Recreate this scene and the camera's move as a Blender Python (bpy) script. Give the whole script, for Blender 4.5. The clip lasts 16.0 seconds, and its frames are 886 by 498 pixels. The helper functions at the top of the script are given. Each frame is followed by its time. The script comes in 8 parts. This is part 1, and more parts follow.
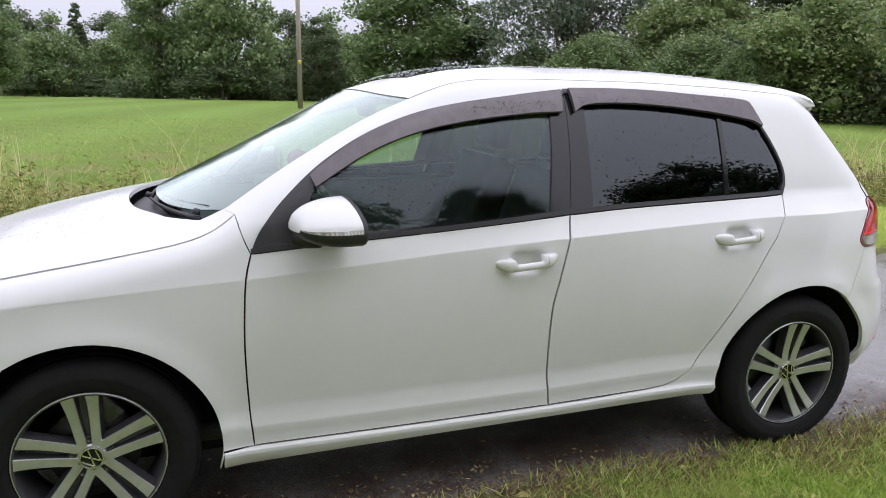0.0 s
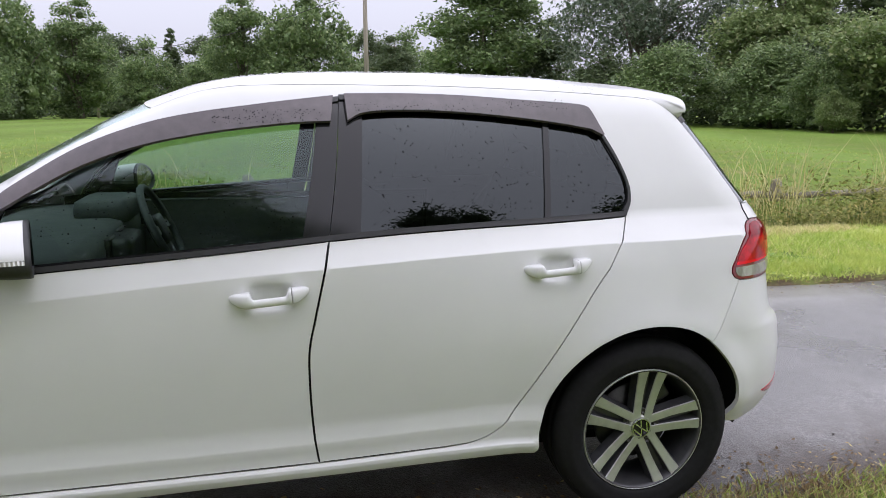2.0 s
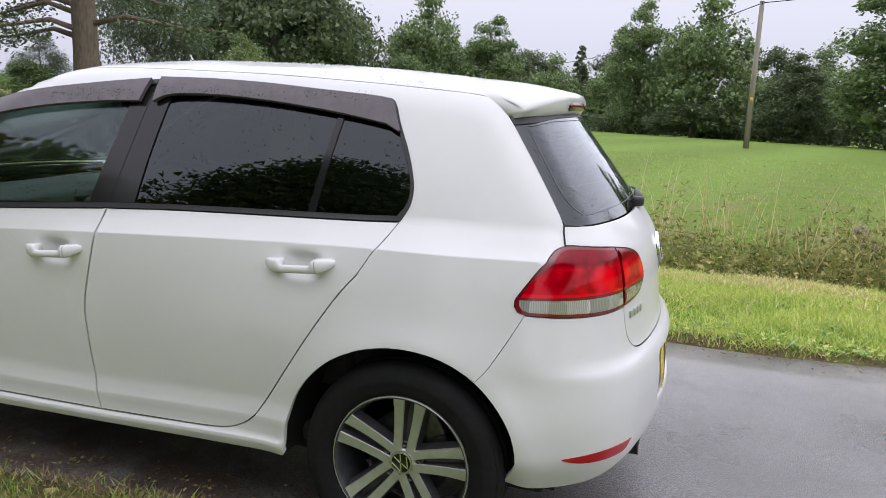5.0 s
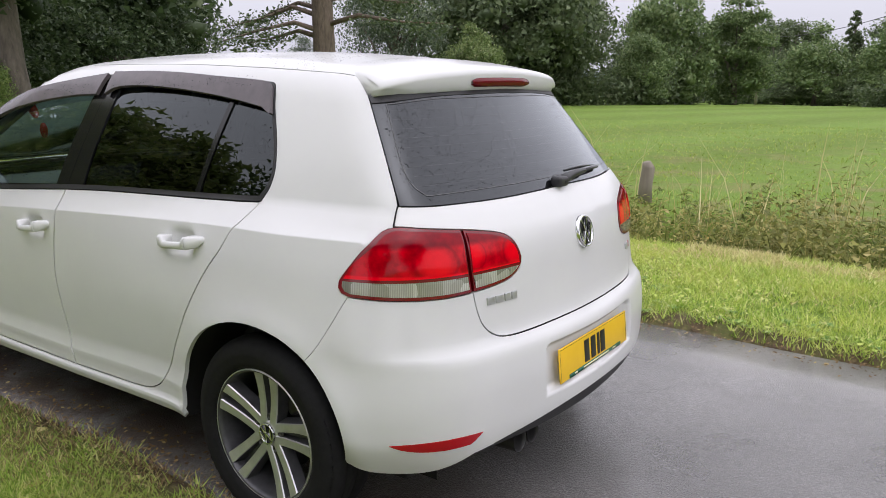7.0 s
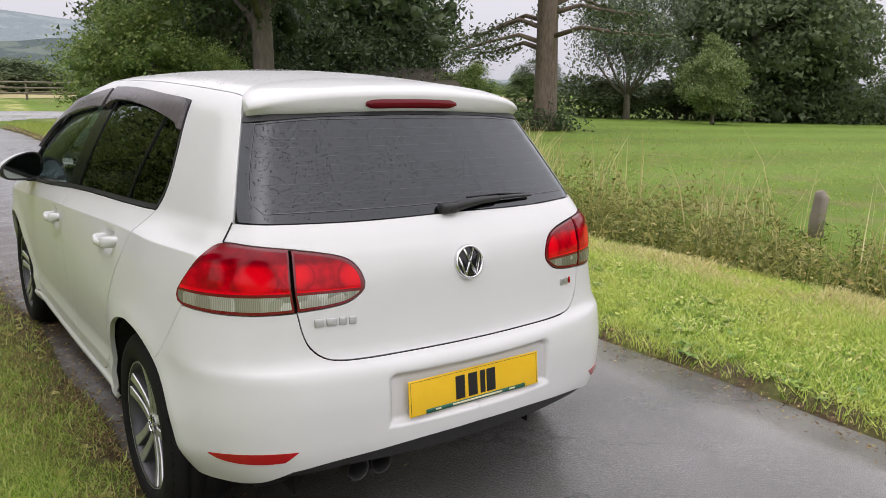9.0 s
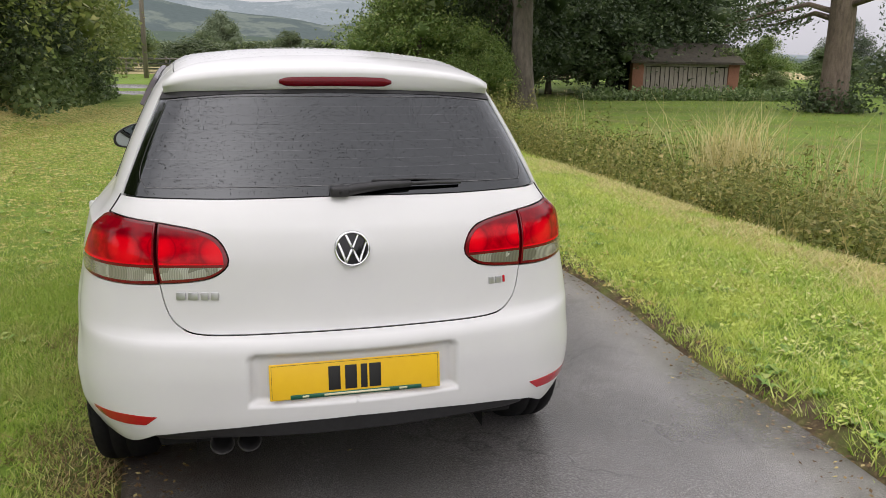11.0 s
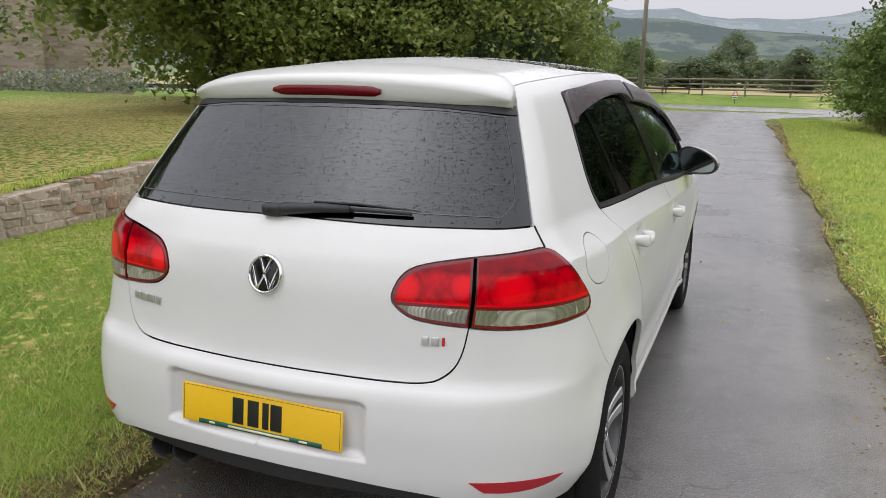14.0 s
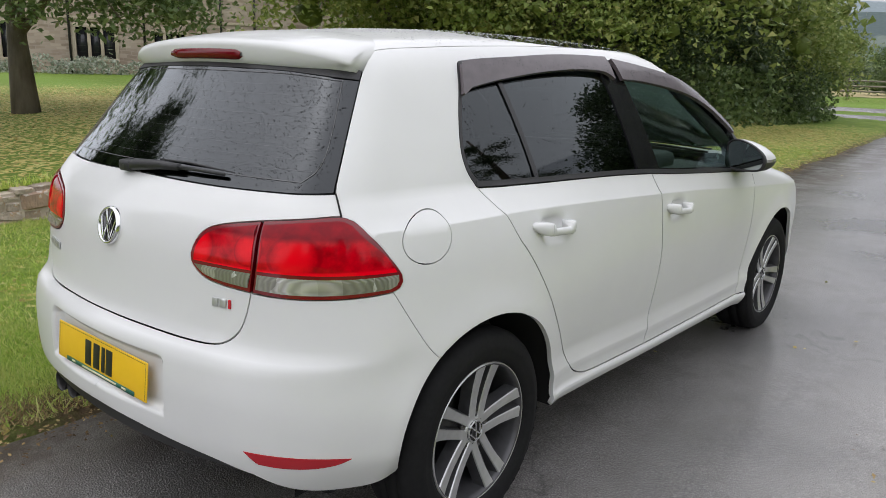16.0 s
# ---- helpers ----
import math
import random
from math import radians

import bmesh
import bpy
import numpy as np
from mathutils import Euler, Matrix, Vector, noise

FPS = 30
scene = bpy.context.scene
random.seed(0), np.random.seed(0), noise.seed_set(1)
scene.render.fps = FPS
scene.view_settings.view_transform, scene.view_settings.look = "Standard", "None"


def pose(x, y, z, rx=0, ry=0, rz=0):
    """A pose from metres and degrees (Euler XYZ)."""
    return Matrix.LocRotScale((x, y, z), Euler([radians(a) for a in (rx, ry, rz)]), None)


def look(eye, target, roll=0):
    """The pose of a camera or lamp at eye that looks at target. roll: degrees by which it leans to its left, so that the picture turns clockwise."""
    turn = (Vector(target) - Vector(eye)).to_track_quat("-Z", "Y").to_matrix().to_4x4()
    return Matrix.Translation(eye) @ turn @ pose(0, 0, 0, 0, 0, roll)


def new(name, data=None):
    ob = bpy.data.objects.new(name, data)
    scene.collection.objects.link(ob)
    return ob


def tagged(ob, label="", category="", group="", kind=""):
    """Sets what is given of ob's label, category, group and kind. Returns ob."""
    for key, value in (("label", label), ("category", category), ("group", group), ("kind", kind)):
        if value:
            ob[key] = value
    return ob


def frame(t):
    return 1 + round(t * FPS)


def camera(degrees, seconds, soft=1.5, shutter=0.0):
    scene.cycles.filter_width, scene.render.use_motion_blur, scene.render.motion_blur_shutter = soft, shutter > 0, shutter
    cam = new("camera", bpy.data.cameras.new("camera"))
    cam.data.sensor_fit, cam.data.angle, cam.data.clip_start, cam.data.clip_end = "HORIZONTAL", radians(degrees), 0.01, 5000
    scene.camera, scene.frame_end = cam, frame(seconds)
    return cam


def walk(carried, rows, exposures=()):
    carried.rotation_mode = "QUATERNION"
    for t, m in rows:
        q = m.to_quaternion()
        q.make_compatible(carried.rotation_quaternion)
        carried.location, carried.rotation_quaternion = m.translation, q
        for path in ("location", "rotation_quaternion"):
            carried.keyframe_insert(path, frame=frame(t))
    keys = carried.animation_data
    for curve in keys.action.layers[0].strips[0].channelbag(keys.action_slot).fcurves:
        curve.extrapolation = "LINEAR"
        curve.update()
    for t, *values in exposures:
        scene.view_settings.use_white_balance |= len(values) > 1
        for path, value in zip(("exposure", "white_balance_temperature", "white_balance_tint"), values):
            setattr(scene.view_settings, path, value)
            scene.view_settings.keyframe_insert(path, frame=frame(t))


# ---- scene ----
cam = camera(60.5, 16.0, soft=0.8)
PATH = [
    (0, (2.266, 3.12, 1.439), (1.637, 1.272, 1.005), 1.2),
    (0.5, (2.008, 3.076, 1.434), (1.43, 1.205, 1.027), 0.7),
    (1, (1.722, 3.099, 1.432), (1.171, 1.219, 1.033), 0.5),
    (1.5, (1.443, 3.068, 1.418), (0.957, 1.169, 1.025), 0.4),
    (2, (1.167, 3.026, 1.417), (0.751, 1.11, 1.02), 0.2),
    (2.5, (0.813, 3.106, 1.405), (0.502, 1.17, 1.01), -0.0),
    (3, (0.482, 3.047, 1.389), (0.285, 1.095, 1.003), 0.1),
    (3.5, (0.148, 2.987, 1.416), (0.101, 1.02, 1.06), 0.1),
    (4, (-0.184, 3.002, 1.391), (-0.013, 1.041, 1.035), 1.6),
    (6.5, (-1.444, 2.356, 1.377), (-0.415, 0.693, 0.958), 0.6),
    (7, (-1.722, 2.274, 1.389), (-0.58, 0.69, 0.957), 0.1),
    (7.5, (-1.9, 2.078, 1.388), (-0.642, 0.584, 0.956), -0.1),
    (8, (-2.064, 1.887, 1.431), (-0.685, 0.499, 1.015), 0.3),
    (10.5, (-2.909, 0.594, 1.439), (-1.093, -0.106, 0.981), 1.1),
    (11, (-2.861, 0.299, 1.452), (-0.983, -0.195, 0.974), 0.8),
    (11.5, (-2.881, 0.047, 1.451), (-0.961, -0.204, 0.948), 0.4),
    (12, (-2.851, -0.222, 1.454), (-0.918, -0.244, 0.94), 0.4),
    (12.5, (-2.704, -0.472, 1.456), (-0.779, -0.265, 0.957), 0.5),
    (13, (-2.621, -0.748, 1.441), (-0.722, -0.351, 0.955), 0.8),
    (13.5, (-2.509, -0.994, 1.432), (-0.654, -0.411, 0.966), 0.7),
    (14, (-2.305, -1.185, 1.431), (-0.5, -0.448, 0.986), 0.7),
    (14.5, (-2.194, -1.43, 1.428), (-0.452, -0.549, 0.993), 0.5),
    (15, (-2.033, -1.636, 1.407), (-0.364, -0.622, 0.975), 0.4),
    (15.5, (-1.799, -1.763, 1.402), (-0.213, -0.628, 0.959), 0.9),
    (16, (-1.664, -2.066, 1.356), (-0.17, -0.819, 0.898), 1.6),
]
walk(cam, [(t, look(eye, target, roll)) for t, eye, target, roll in PATH], exposures=[(0, 1.24, 6120, 21), (4, 1.17, 6120, 20), (8, 1.12, 6450, 19), (11, 1.04, 6650, 17), (13.5, 1.01, 6550, 16), (16, 0.97, 6350, 14)])

# ---- sky and light: a flat grey rain sky, hardly any direction ----
world = bpy.data.worlds.new("sky")
scene.world = world
world.use_nodes = True
wn, wl = world.node_tree.nodes, world.node_tree.links
wn.clear()
sky = wn.new("ShaderNodeTexSky")
sky.sky_type, sky.sun_disc = "NISHITA", False
sky.sun_elevation, sky.sun_rotation = radians(65), radians(315)
sky.air_density, sky.dust_density, sky.ozone_density = 1.0, 4.0, 1.0
grey = wn.new("ShaderNodeHueSaturation")
grey.inputs["Saturation"].default_value = 0.12
veil = wn.new("ShaderNodeMix")
veil.data_type = "RGBA"
veil.inputs["Factor"].default_value = 0.72
veil.inputs["B"].default_value = (5.55, 5.75, 6.15, 1)
back = wn.new("ShaderNodeBackground")
back.inputs["Strength"].default_value = 0.118
wout = wn.new("ShaderNodeOutputWorld")
wl.new(sky.outputs["Color"], grey.inputs["Color"])
wl.new(grey.outputs["Color"], veil.inputs["A"])
# an overcast sky is brighter overhead than at the horizon
wc, ws = wn.new("ShaderNodeTexCoord"), wn.new("ShaderNodeSeparateXYZ")
wr = wn.new("ShaderNodeMapRange")
wr.inputs["From Min"].default_value, wr.inputs["From Max"].default_value = 0.05, 0.95
wr.inputs["To Min"].default_value, wr.inputs["To Max"].default_value = 0.60, 0.83
wm = wn.new("ShaderNodeVectorMath")
wm.operation = "SCALE"
wl.new(wc.outputs["Generated"], ws.inputs[0])
wl.new(ws.outputs["Z"], wr.inputs["Value"])
wl.new(wr.outputs["Result"], wm.inputs["Scale"])
wl.new(veil.outputs["Result"], wm.inputs[0])
wl.new(wm.outputs[0], back.inputs["Color"])
wl.new(back.outputs["Background"], wout.inputs["Surface"])
sun = new("sun", bpy.data.lights.new("sun", "SUN"))
sun.data.energy, sun.data.angle, sun.data.color = 0.78, radians(179), (1.0, 0.985, 0.95)
sun.matrix_world = look((-4.5, 1.5, 14), (0, 0, 0))

# ---- materials ----
def mat(name, base, rough=0.5, metal=0.0, coat=0.0, spec=0.5):
    m = bpy.data.materials.new(name)
    m.use_nodes = True
    b = m.node_tree.nodes["Principled BSDF"]
    b.inputs["Base Color"].default_value = (*base, 1)
    b.inputs["Roughness"].default_value, b.inputs["Metallic"].default_value = rough, metal
    b.inputs["Coat Weight"].default_value, b.inputs["Coat Roughness"].default_value = coat, 0.03
    b.inputs["Specular IOR Level"].default_value = spec
    return m


def nodes(m):
    return m.node_tree.nodes, m.node_tree.links, m.node_tree.nodes["Principled BSDF"]


def coords(m, scale=(1, 1, 1), kind="Object", turn=0.0):
    n, l, b = nodes(m)
    c, mp = n.new("ShaderNodeTexCoord"), n.new("ShaderNodeMapping")
    mp.inputs["Scale"].default_value = scale
    mp.inputs["Rotation"].default_value = (0, 0, turn)
    l.new(c.outputs[kind], mp.inputs["Vector"])
    return mp.outputs["Vector"]


def noise_of(m, vec, scale, detail=4.0, rough=0.6):
    n, l, b = nodes(m)
    t = n.new("ShaderNodeTexNoise")
    t.inputs["Scale"].default_value, t.inputs["Detail"].default_value, t.inputs["Roughness"].default_value = scale, detail, rough
    l.new(vec, t.inputs["Vector"])
    return t.outputs["Fac"]


def ramp(m, fac, stops):
    n, l, b = nodes(m)
    r = n.new("ShaderNodeValToRGB")
    while len(r.color_ramp.elements) < len(stops):
        r.color_ramp.elements.new(0.5)
    for e, (p, c) in zip(r.color_ramp.elements, stops):
        e.position, e.color = p, (c if len(c) == 4 else (*c, 1))
    l.new(fac, r.inputs["Fac"])
    return r.outputs["Color"]


def blend(m, fac, a, b_, mode="MIX"):
    n, l, b = nodes(m)
    x = n.new("ShaderNodeMix")
    x.data_type, x.blend_type = "RGBA", mode
    for sock, v in (("Factor", fac), ("A", a), ("B", b_)):
        if isinstance(v, (int, float)):
            x.inputs[sock].default_value = v
        elif isinstance(v, tuple):
            x.inputs[sock].default_value = (*v, 1)
        else:
            l.new(v, x.inputs[sock])
    return x.outputs["Result"]


def bump(m, height, strength, distance=0.01):
    n, l, b = nodes(m)
    x = n.new("ShaderNodeBump")
    x.inputs["Strength"].default_value, x.inputs["Distance"].default_value = strength, distance
    l.new(height, x.inputs["Height"])
    l.new(x.outputs["Normal"], b.inputs["Normal"])


def paint_socket(m, name, sock):
    n, l, b = nodes(m)
    l.new(sock, b.inputs[name])


def grained(name, a, b_, scale, rough=0.7, detail=5.0, relief=0.0, distance=0.01, metal=0.0, spec=0.5, kind="Object", stretch=(1, 1, 1)):
    m = mat(name, a, rough, metal, spec=spec)
    v = coords(m, stretch, kind)
    fine, broad = noise_of(m, v, scale, detail), noise_of(m, v, scale * 0.13, 3)
    mixed = blend(m, 0.45, fine, broad)
    paint_socket(m, "Base Color", ramp(m, mixed, [(0.32, a), (0.66, b_)]))
    if relief:
        bump(m, fine, relief, distance)
    return m


M = {}
# car
M["paint"] = mat("white_paint", (0.72, 0.72, 0.71), 0.55, coat=0.6, spec=0.3)
_v = coords(M["paint"])
paint_socket(M["paint"], "Base Color", ramp(M["paint"], noise_of(M["paint"], _v, 3.0, 4), [(0.3, (0.655, 0.66, 0.65)), (0.7, (0.685, 0.69, 0.68))]))
bump(M["paint"], noise_of(M["paint"], _v, 420.0, 2), 0.02, 0.001)
M["black_gloss"] = mat("gloss_black", (0.010, 0.010, 0.011), 0.12, coat=0.0, spec=0.4)
M["black"] = grained("black_plastic", (0.014, 0.014, 0.015), (0.024, 0.024, 0.025), 90, 0.5, relief=0.15, distance=0.001)
# near-black colour that stands in for shade in gaps and closed-in spaces
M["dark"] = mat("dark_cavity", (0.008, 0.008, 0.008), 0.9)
M["rubber"] = grained("rubber", (0.006, 0.006, 0.0065), (0.013, 0.013, 0.0135), 60, 0.75, relief=0.2, distance=0.001, spec=0.2)
M["alloy"] = grained("machined_alloy", (0.48, 0.485, 0.485), (0.60, 0.605, 0.605), 40, 0.34, metal=0.75)
M["alloy_dark"] = grained("grey_wheel_paint", (0.055, 0.055, 0.058), (0.095, 0.095, 0.10), 30, 0.42, metal=0.5)
M["chrome"] = mat("chrome", (0.75, 0.76, 0.76), 0.10, 1.0)
M["steel"] = grained("dull_steel", (0.055, 0.055, 0.055), (0.14, 0.135, 0.13), 25, 0.45, metal=0.9)
M["plate"] = grained("plate_yellow", (0.83, 0.50, 0.012), (0.87, 0.54, 0.02), 20, 0.35)
M["plate_green"] = mat("plate_strip_green", (0.015, 0.12, 0.075), 0.4)
M["plate_text"] = mat("plate_black", (0.012, 0.012, 0.012), 0.4)
M["pale_text"] = mat("pale_print", (0.75, 0.72, 0.45), 0.5)
M["reflector"] = mat("red_reflector", (0.42, 0.004, 0.012), 0.18, coat=0.7)
M["brake"] = mat("brake_lamp_red", (0.13, 0.001, 0.006), 0.15, spec=0.3)
M["badge_red"] = mat("badge_red", (0.5, 0.01, 0.02), 0.25)
M["seat"] = grained("dark_seat_cloth", (0.030, 0.030, 0.033), (0.055, 0.055, 0.058), 120, 0.9)
M["trim_grey"] = grained("grey_cabin_trim", (0.22, 0.23, 0.23), (0.30, 0.31, 0.31), 60, 0.7)
M["dash"] = grained("grey_dashboard", (0.09, 0.10, 0.10), (0.15, 0.16, 0.16), 60, 0.6)
M["headlining"] = mat("pale_headlining", (0.55, 0.56, 0.53), 0.9)

def tail_red(name):
    """Red lamp plastic: the glow of reflector bowls is painted as bright discs, the top band stays dark, fine upright
    ribs.
    """
    m = mat(name, (0.6, 0.0, 0.01), 0.06, coat=0.0, spec=0.25)
    n, l, b = nodes(m)
    v = coords(m)
    sep, ab = n.new("ShaderNodeSeparateXYZ"), n.new("ShaderNodeMath")
    l.new(v, sep.inputs[0])
    ab.operation = "ABSOLUTE"
    l.new(sep.outputs["Y"], ab.inputs[0])
    com = n.new("ShaderNodeCombineXYZ")
    l.new(ab.outputs[0], com.inputs["X"])
    l.new(sep.outputs["Z"], com.inputs["Y"])
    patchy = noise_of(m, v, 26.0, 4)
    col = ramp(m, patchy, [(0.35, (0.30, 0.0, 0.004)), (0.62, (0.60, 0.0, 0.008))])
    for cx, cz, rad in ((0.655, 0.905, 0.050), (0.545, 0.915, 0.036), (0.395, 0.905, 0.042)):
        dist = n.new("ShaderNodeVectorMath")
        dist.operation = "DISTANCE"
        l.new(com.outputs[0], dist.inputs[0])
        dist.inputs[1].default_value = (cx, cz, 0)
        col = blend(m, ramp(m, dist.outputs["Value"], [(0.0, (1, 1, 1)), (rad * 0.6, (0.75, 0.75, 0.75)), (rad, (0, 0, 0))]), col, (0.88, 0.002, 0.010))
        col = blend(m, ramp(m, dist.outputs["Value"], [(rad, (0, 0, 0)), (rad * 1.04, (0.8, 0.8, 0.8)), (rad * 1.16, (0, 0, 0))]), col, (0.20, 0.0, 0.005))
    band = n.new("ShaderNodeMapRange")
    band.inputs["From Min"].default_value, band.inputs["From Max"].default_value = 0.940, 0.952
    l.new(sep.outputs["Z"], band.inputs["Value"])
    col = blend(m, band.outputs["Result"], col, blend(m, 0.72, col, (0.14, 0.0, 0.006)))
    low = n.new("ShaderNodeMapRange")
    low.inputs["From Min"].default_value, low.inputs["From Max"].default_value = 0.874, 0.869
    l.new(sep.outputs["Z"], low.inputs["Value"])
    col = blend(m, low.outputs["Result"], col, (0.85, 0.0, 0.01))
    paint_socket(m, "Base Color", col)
    wv = n.new("ShaderNodeTexWave")
    wv.bands_direction = "Y"
    wv.inputs["Scale"].default_value = 70.0
    l.new(v, wv.inputs["Vector"])
    bump(m, wv.outputs["Fac"], 0.05, 0.001)
    return m


def tail_clear(name):
    """Clear lamp plastic over a faceted reflector: cells of very different brightness."""
    m = mat(name, (0.5, 0.5, 0.47), 0.16, 0.55, coat=0.6)
    n, l, b = nodes(m)
    v = coords(m, (18, 18, 9))
    vor = n.new("ShaderNodeTexVoronoi")
    vor.distance = "CHEBYCHEV"
    vor.inputs["Scale"].default_value, vor.inputs["Randomness"].default_value = 1.0, 0.55
    l.new(v, vor.inputs["Vector"])
    sepc = n.new("ShaderNodeSeparateColor")
    l.new(vor.outputs["Color"], sepc.inputs[0])
    wv = n.new("ShaderNodeTexWave")
    wv.bands_direction = "DIAGONAL"
    wv.inputs["Scale"].default_value = 75.0
    l.new(coords(m, (1, 1, 0.05)), wv.inputs["Vector"])
    cell = ramp(m, sepc.outputs[0], [(0.1, (0.30, 0.295, 0.25)), (0.45, (0.46, 0.45, 0.40)), (0.75, (0.60, 0.59, 0.56)), (1.0, (0.85, 0.85, 0.84))])
    paint_socket(m, "Base Color", blend(m, wv.outputs["Fac"], blend(m, 0.45, cell, (0.16, 0.155, 0.13)), cell))
    bump(m, wv.outputs["Fac"], 0.3, 0.002)
    return m


M["lamp_red"] = tail_red("tail_lamp_red")
M["lamp_clear"] = tail_clear("tail_lamp_clear")
M["lamp_base"] = mat("tail_lamp_rim", (0.16, 0.001, 0.006), 0.2, coat=0.5)
M["sooty"] = grained("sooty_pipe", (0.018, 0.018, 0.018), (0.045, 0.043, 0.042), 25, 0.5, metal=0.4)
M["heater_line"] = mat("heater_border", (0.12, 0.12, 0.12), 0.5)
M["heater"] = mat("heater_wire", (0.17, 0.17, 0.175), 0.5)


def glazing(name, tint, gloss, blur=0.0, sheen=(0.95, 0.97, 1.0)):
    """A thin tinted pane: tinted see-through below, mirror gloss by Fresnel above."""
    m = bpy.data.materials.new(name)
    m.use_nodes = True
    n, l = m.node_tree.nodes, m.node_tree.links
    n.clear()
    clear, glossy, fres, mul, mixer, out = (n.new("ShaderNode" + k) for k in ("BsdfTransparent", "BsdfGlossy", "Fresnel", "Math", "MixShader", "OutputMaterial"))
    clear.inputs["Color"].default_value = (*tint, 1)
    glossy.inputs["Color"].default_value, glossy.inputs["Roughness"].default_value = (*sheen, 1), blur
    fres.inputs["IOR"].default_value = 1.52
    mul.operation, mul.use_clamp = "MULTIPLY", True
    mul.inputs[1].default_value = gloss
    l.new(fres.outputs[0], mul.inputs[0])
    l.new(mul.outputs[0], mixer.inputs[0])
    l.new(clear.outputs[0], mixer.inputs[1])
    l.new(glossy.outputs[0], mixer.inputs[2])
    l.new(mixer.outputs[0], out.inputs["Surface"])
    return m


M["glass_front"] = glazing("green_tinted_glass", (0.60, 0.72, 0.66), 1.25, 0.0, (0.84, 0.97, 0.97))
M["glass_screen"] = glazing("windscreen_glass", (0.62, 0.74, 0.69), 1.8, 0.10, (0.84, 0.95, 0.91))
M["glass_privacy"] = glazing("privacy_glass", (0.035, 0.038, 0.042), 1.15, 0.0, (0.90, 0.97, 1.0))
M["glass_back"] = glazing("wet_back_glass", (0.02, 0.021, 0.023), 1.5, 0.04, (0.92, 0.97, 1.0))
M["visor"] = grained("smoked_visor", (0.085, 0.072, 0.078), (0.12, 0.10, 0.108), 30, 0.25)
M["mirror_glass"] = mat("mirror_glass", (0.42, 0.46, 0.46), 0.02, 1.0)
M["drop"] = mat("water_drop", (0.004, 0.004, 0.005), 0.3, spec=0.15)
M["drop_pale"] = mat("water_bead", (0.46, 0.47, 0.47), 0.05, spec=0.6)

# ---- the car's body as one smooth field: rear axle at x = 0, nose towards +x, nearside at +y ----
def curve(xs, ys):
    """A smooth curve through points (monotone cubic), as a function of an array."""
    xs, ys = np.array(xs, float), np.array(ys, float)
    d = np.diff(ys) / np.diff(xs)
    m = np.zeros(len(xs))
    m[0], m[-1] = d[0], d[-1]
    for i in range(1, len(xs) - 1):
        if d[i - 1] * d[i] > 0:
            w1, w2 = 2 * (xs[i + 1] - xs[i]) + xs[i] - xs[i - 1], xs[i + 1] - xs[i] + 2 * (xs[i] - xs[i - 1])
            m[i] = (w1 + w2) / (w1 / d[i - 1] + w2 / d[i])

    def f(x):
        x = np.clip(x, xs[0], xs[-1])
        i = np.clip(np.searchsorted(xs, x) - 1, 0, len(xs) - 2)
        h = xs[i + 1] - xs[i]
        t = (x - xs[i]) / h
        return ((2 * t**3 - 3 * t**2 + 1) * ys[i] + (t**3 - 2 * t**2 + t) * h * m[i]
                + (3 * t**2 - 2 * t**3) * ys[i + 1] + (t**3 - t**2) * h * m[i + 1])
    return f


# half widths of the body: at the shoulder, at the belt and at the roof's edge, along the car
WIDE = curve([-0.75, -0.5, -0.3, 0, 0.4, 1.0, 2.0, 2.6, 3.0, 3.3, 3.5], [0.74, 0.805, 0.850, 0.882, 0.886, 0.886, 0.886, 0.88, 0.85, 0.79, 0.70])
BELT = curve([-0.6, -0.3, 0, 0.5, 1.0, 1.6, 2.2, 2.7, 3.4], [0.685, 0.722, 0.754, 0.802, 0.832, 0.843, 0.838, 0.82, 0.70])
EDGE = curve([-0.6, -0.3, 0, 0.5, 1.0, 1.5, 2.2, 3.4], [0.465, 0.512, 0.550, 0.598, 0.628, 0.650, 0.668, 0.60])
# how the half width goes from the sill up to the shoulder, as a difference from the shoulder's
FLANK = curve([0.10, 0.20, 0.245, 0.272, 0.288, 0.295, 0.3035, 0.312, 0.34, 0.374, 0.395, 0.425, 0.47, 0.55, 0.66, 0.80, 0.90, 0.97], [-0.16, -0.10, -0.060, -0.0435, -0.0375, -0.0375, -0.0435, -0.045, -0.043, -0.038, -0.0415, -0.0425, -0.037, -0.026, -0.014, -0.004, 0.0, 0.0])
# the same behind the rear wheel, where the bumper tucks under
TAIL = curve([0.10, 0.20, 0.28, 0.34, 0.40, 0.46, 0.62, 0.80, 0.90, 0.97], [-0.17, -0.12, -0.070, -0.046, -0.032, -0.026, -0.014, -0.004, 0.0, 0.0])
BACK = curve([0.10, 0.20, 0.26, 0.33, 0.42, 0.52, 0.60, 0.632, 0.648, 0.662, 0.68, 0.76, 0.88, 0.95, 1.0, 1.06, 1.2, 1.34, 1.40, 1.46],
             [-0.45, -0.60, -0.675, -0.718, -0.735, -0.737, -0.730, -0.722, -0.706, -0.692, -0.684, -0.672, -0.660, -0.642, -0.612, -0.566, -0.453, -0.340, -0.298, -0.256])
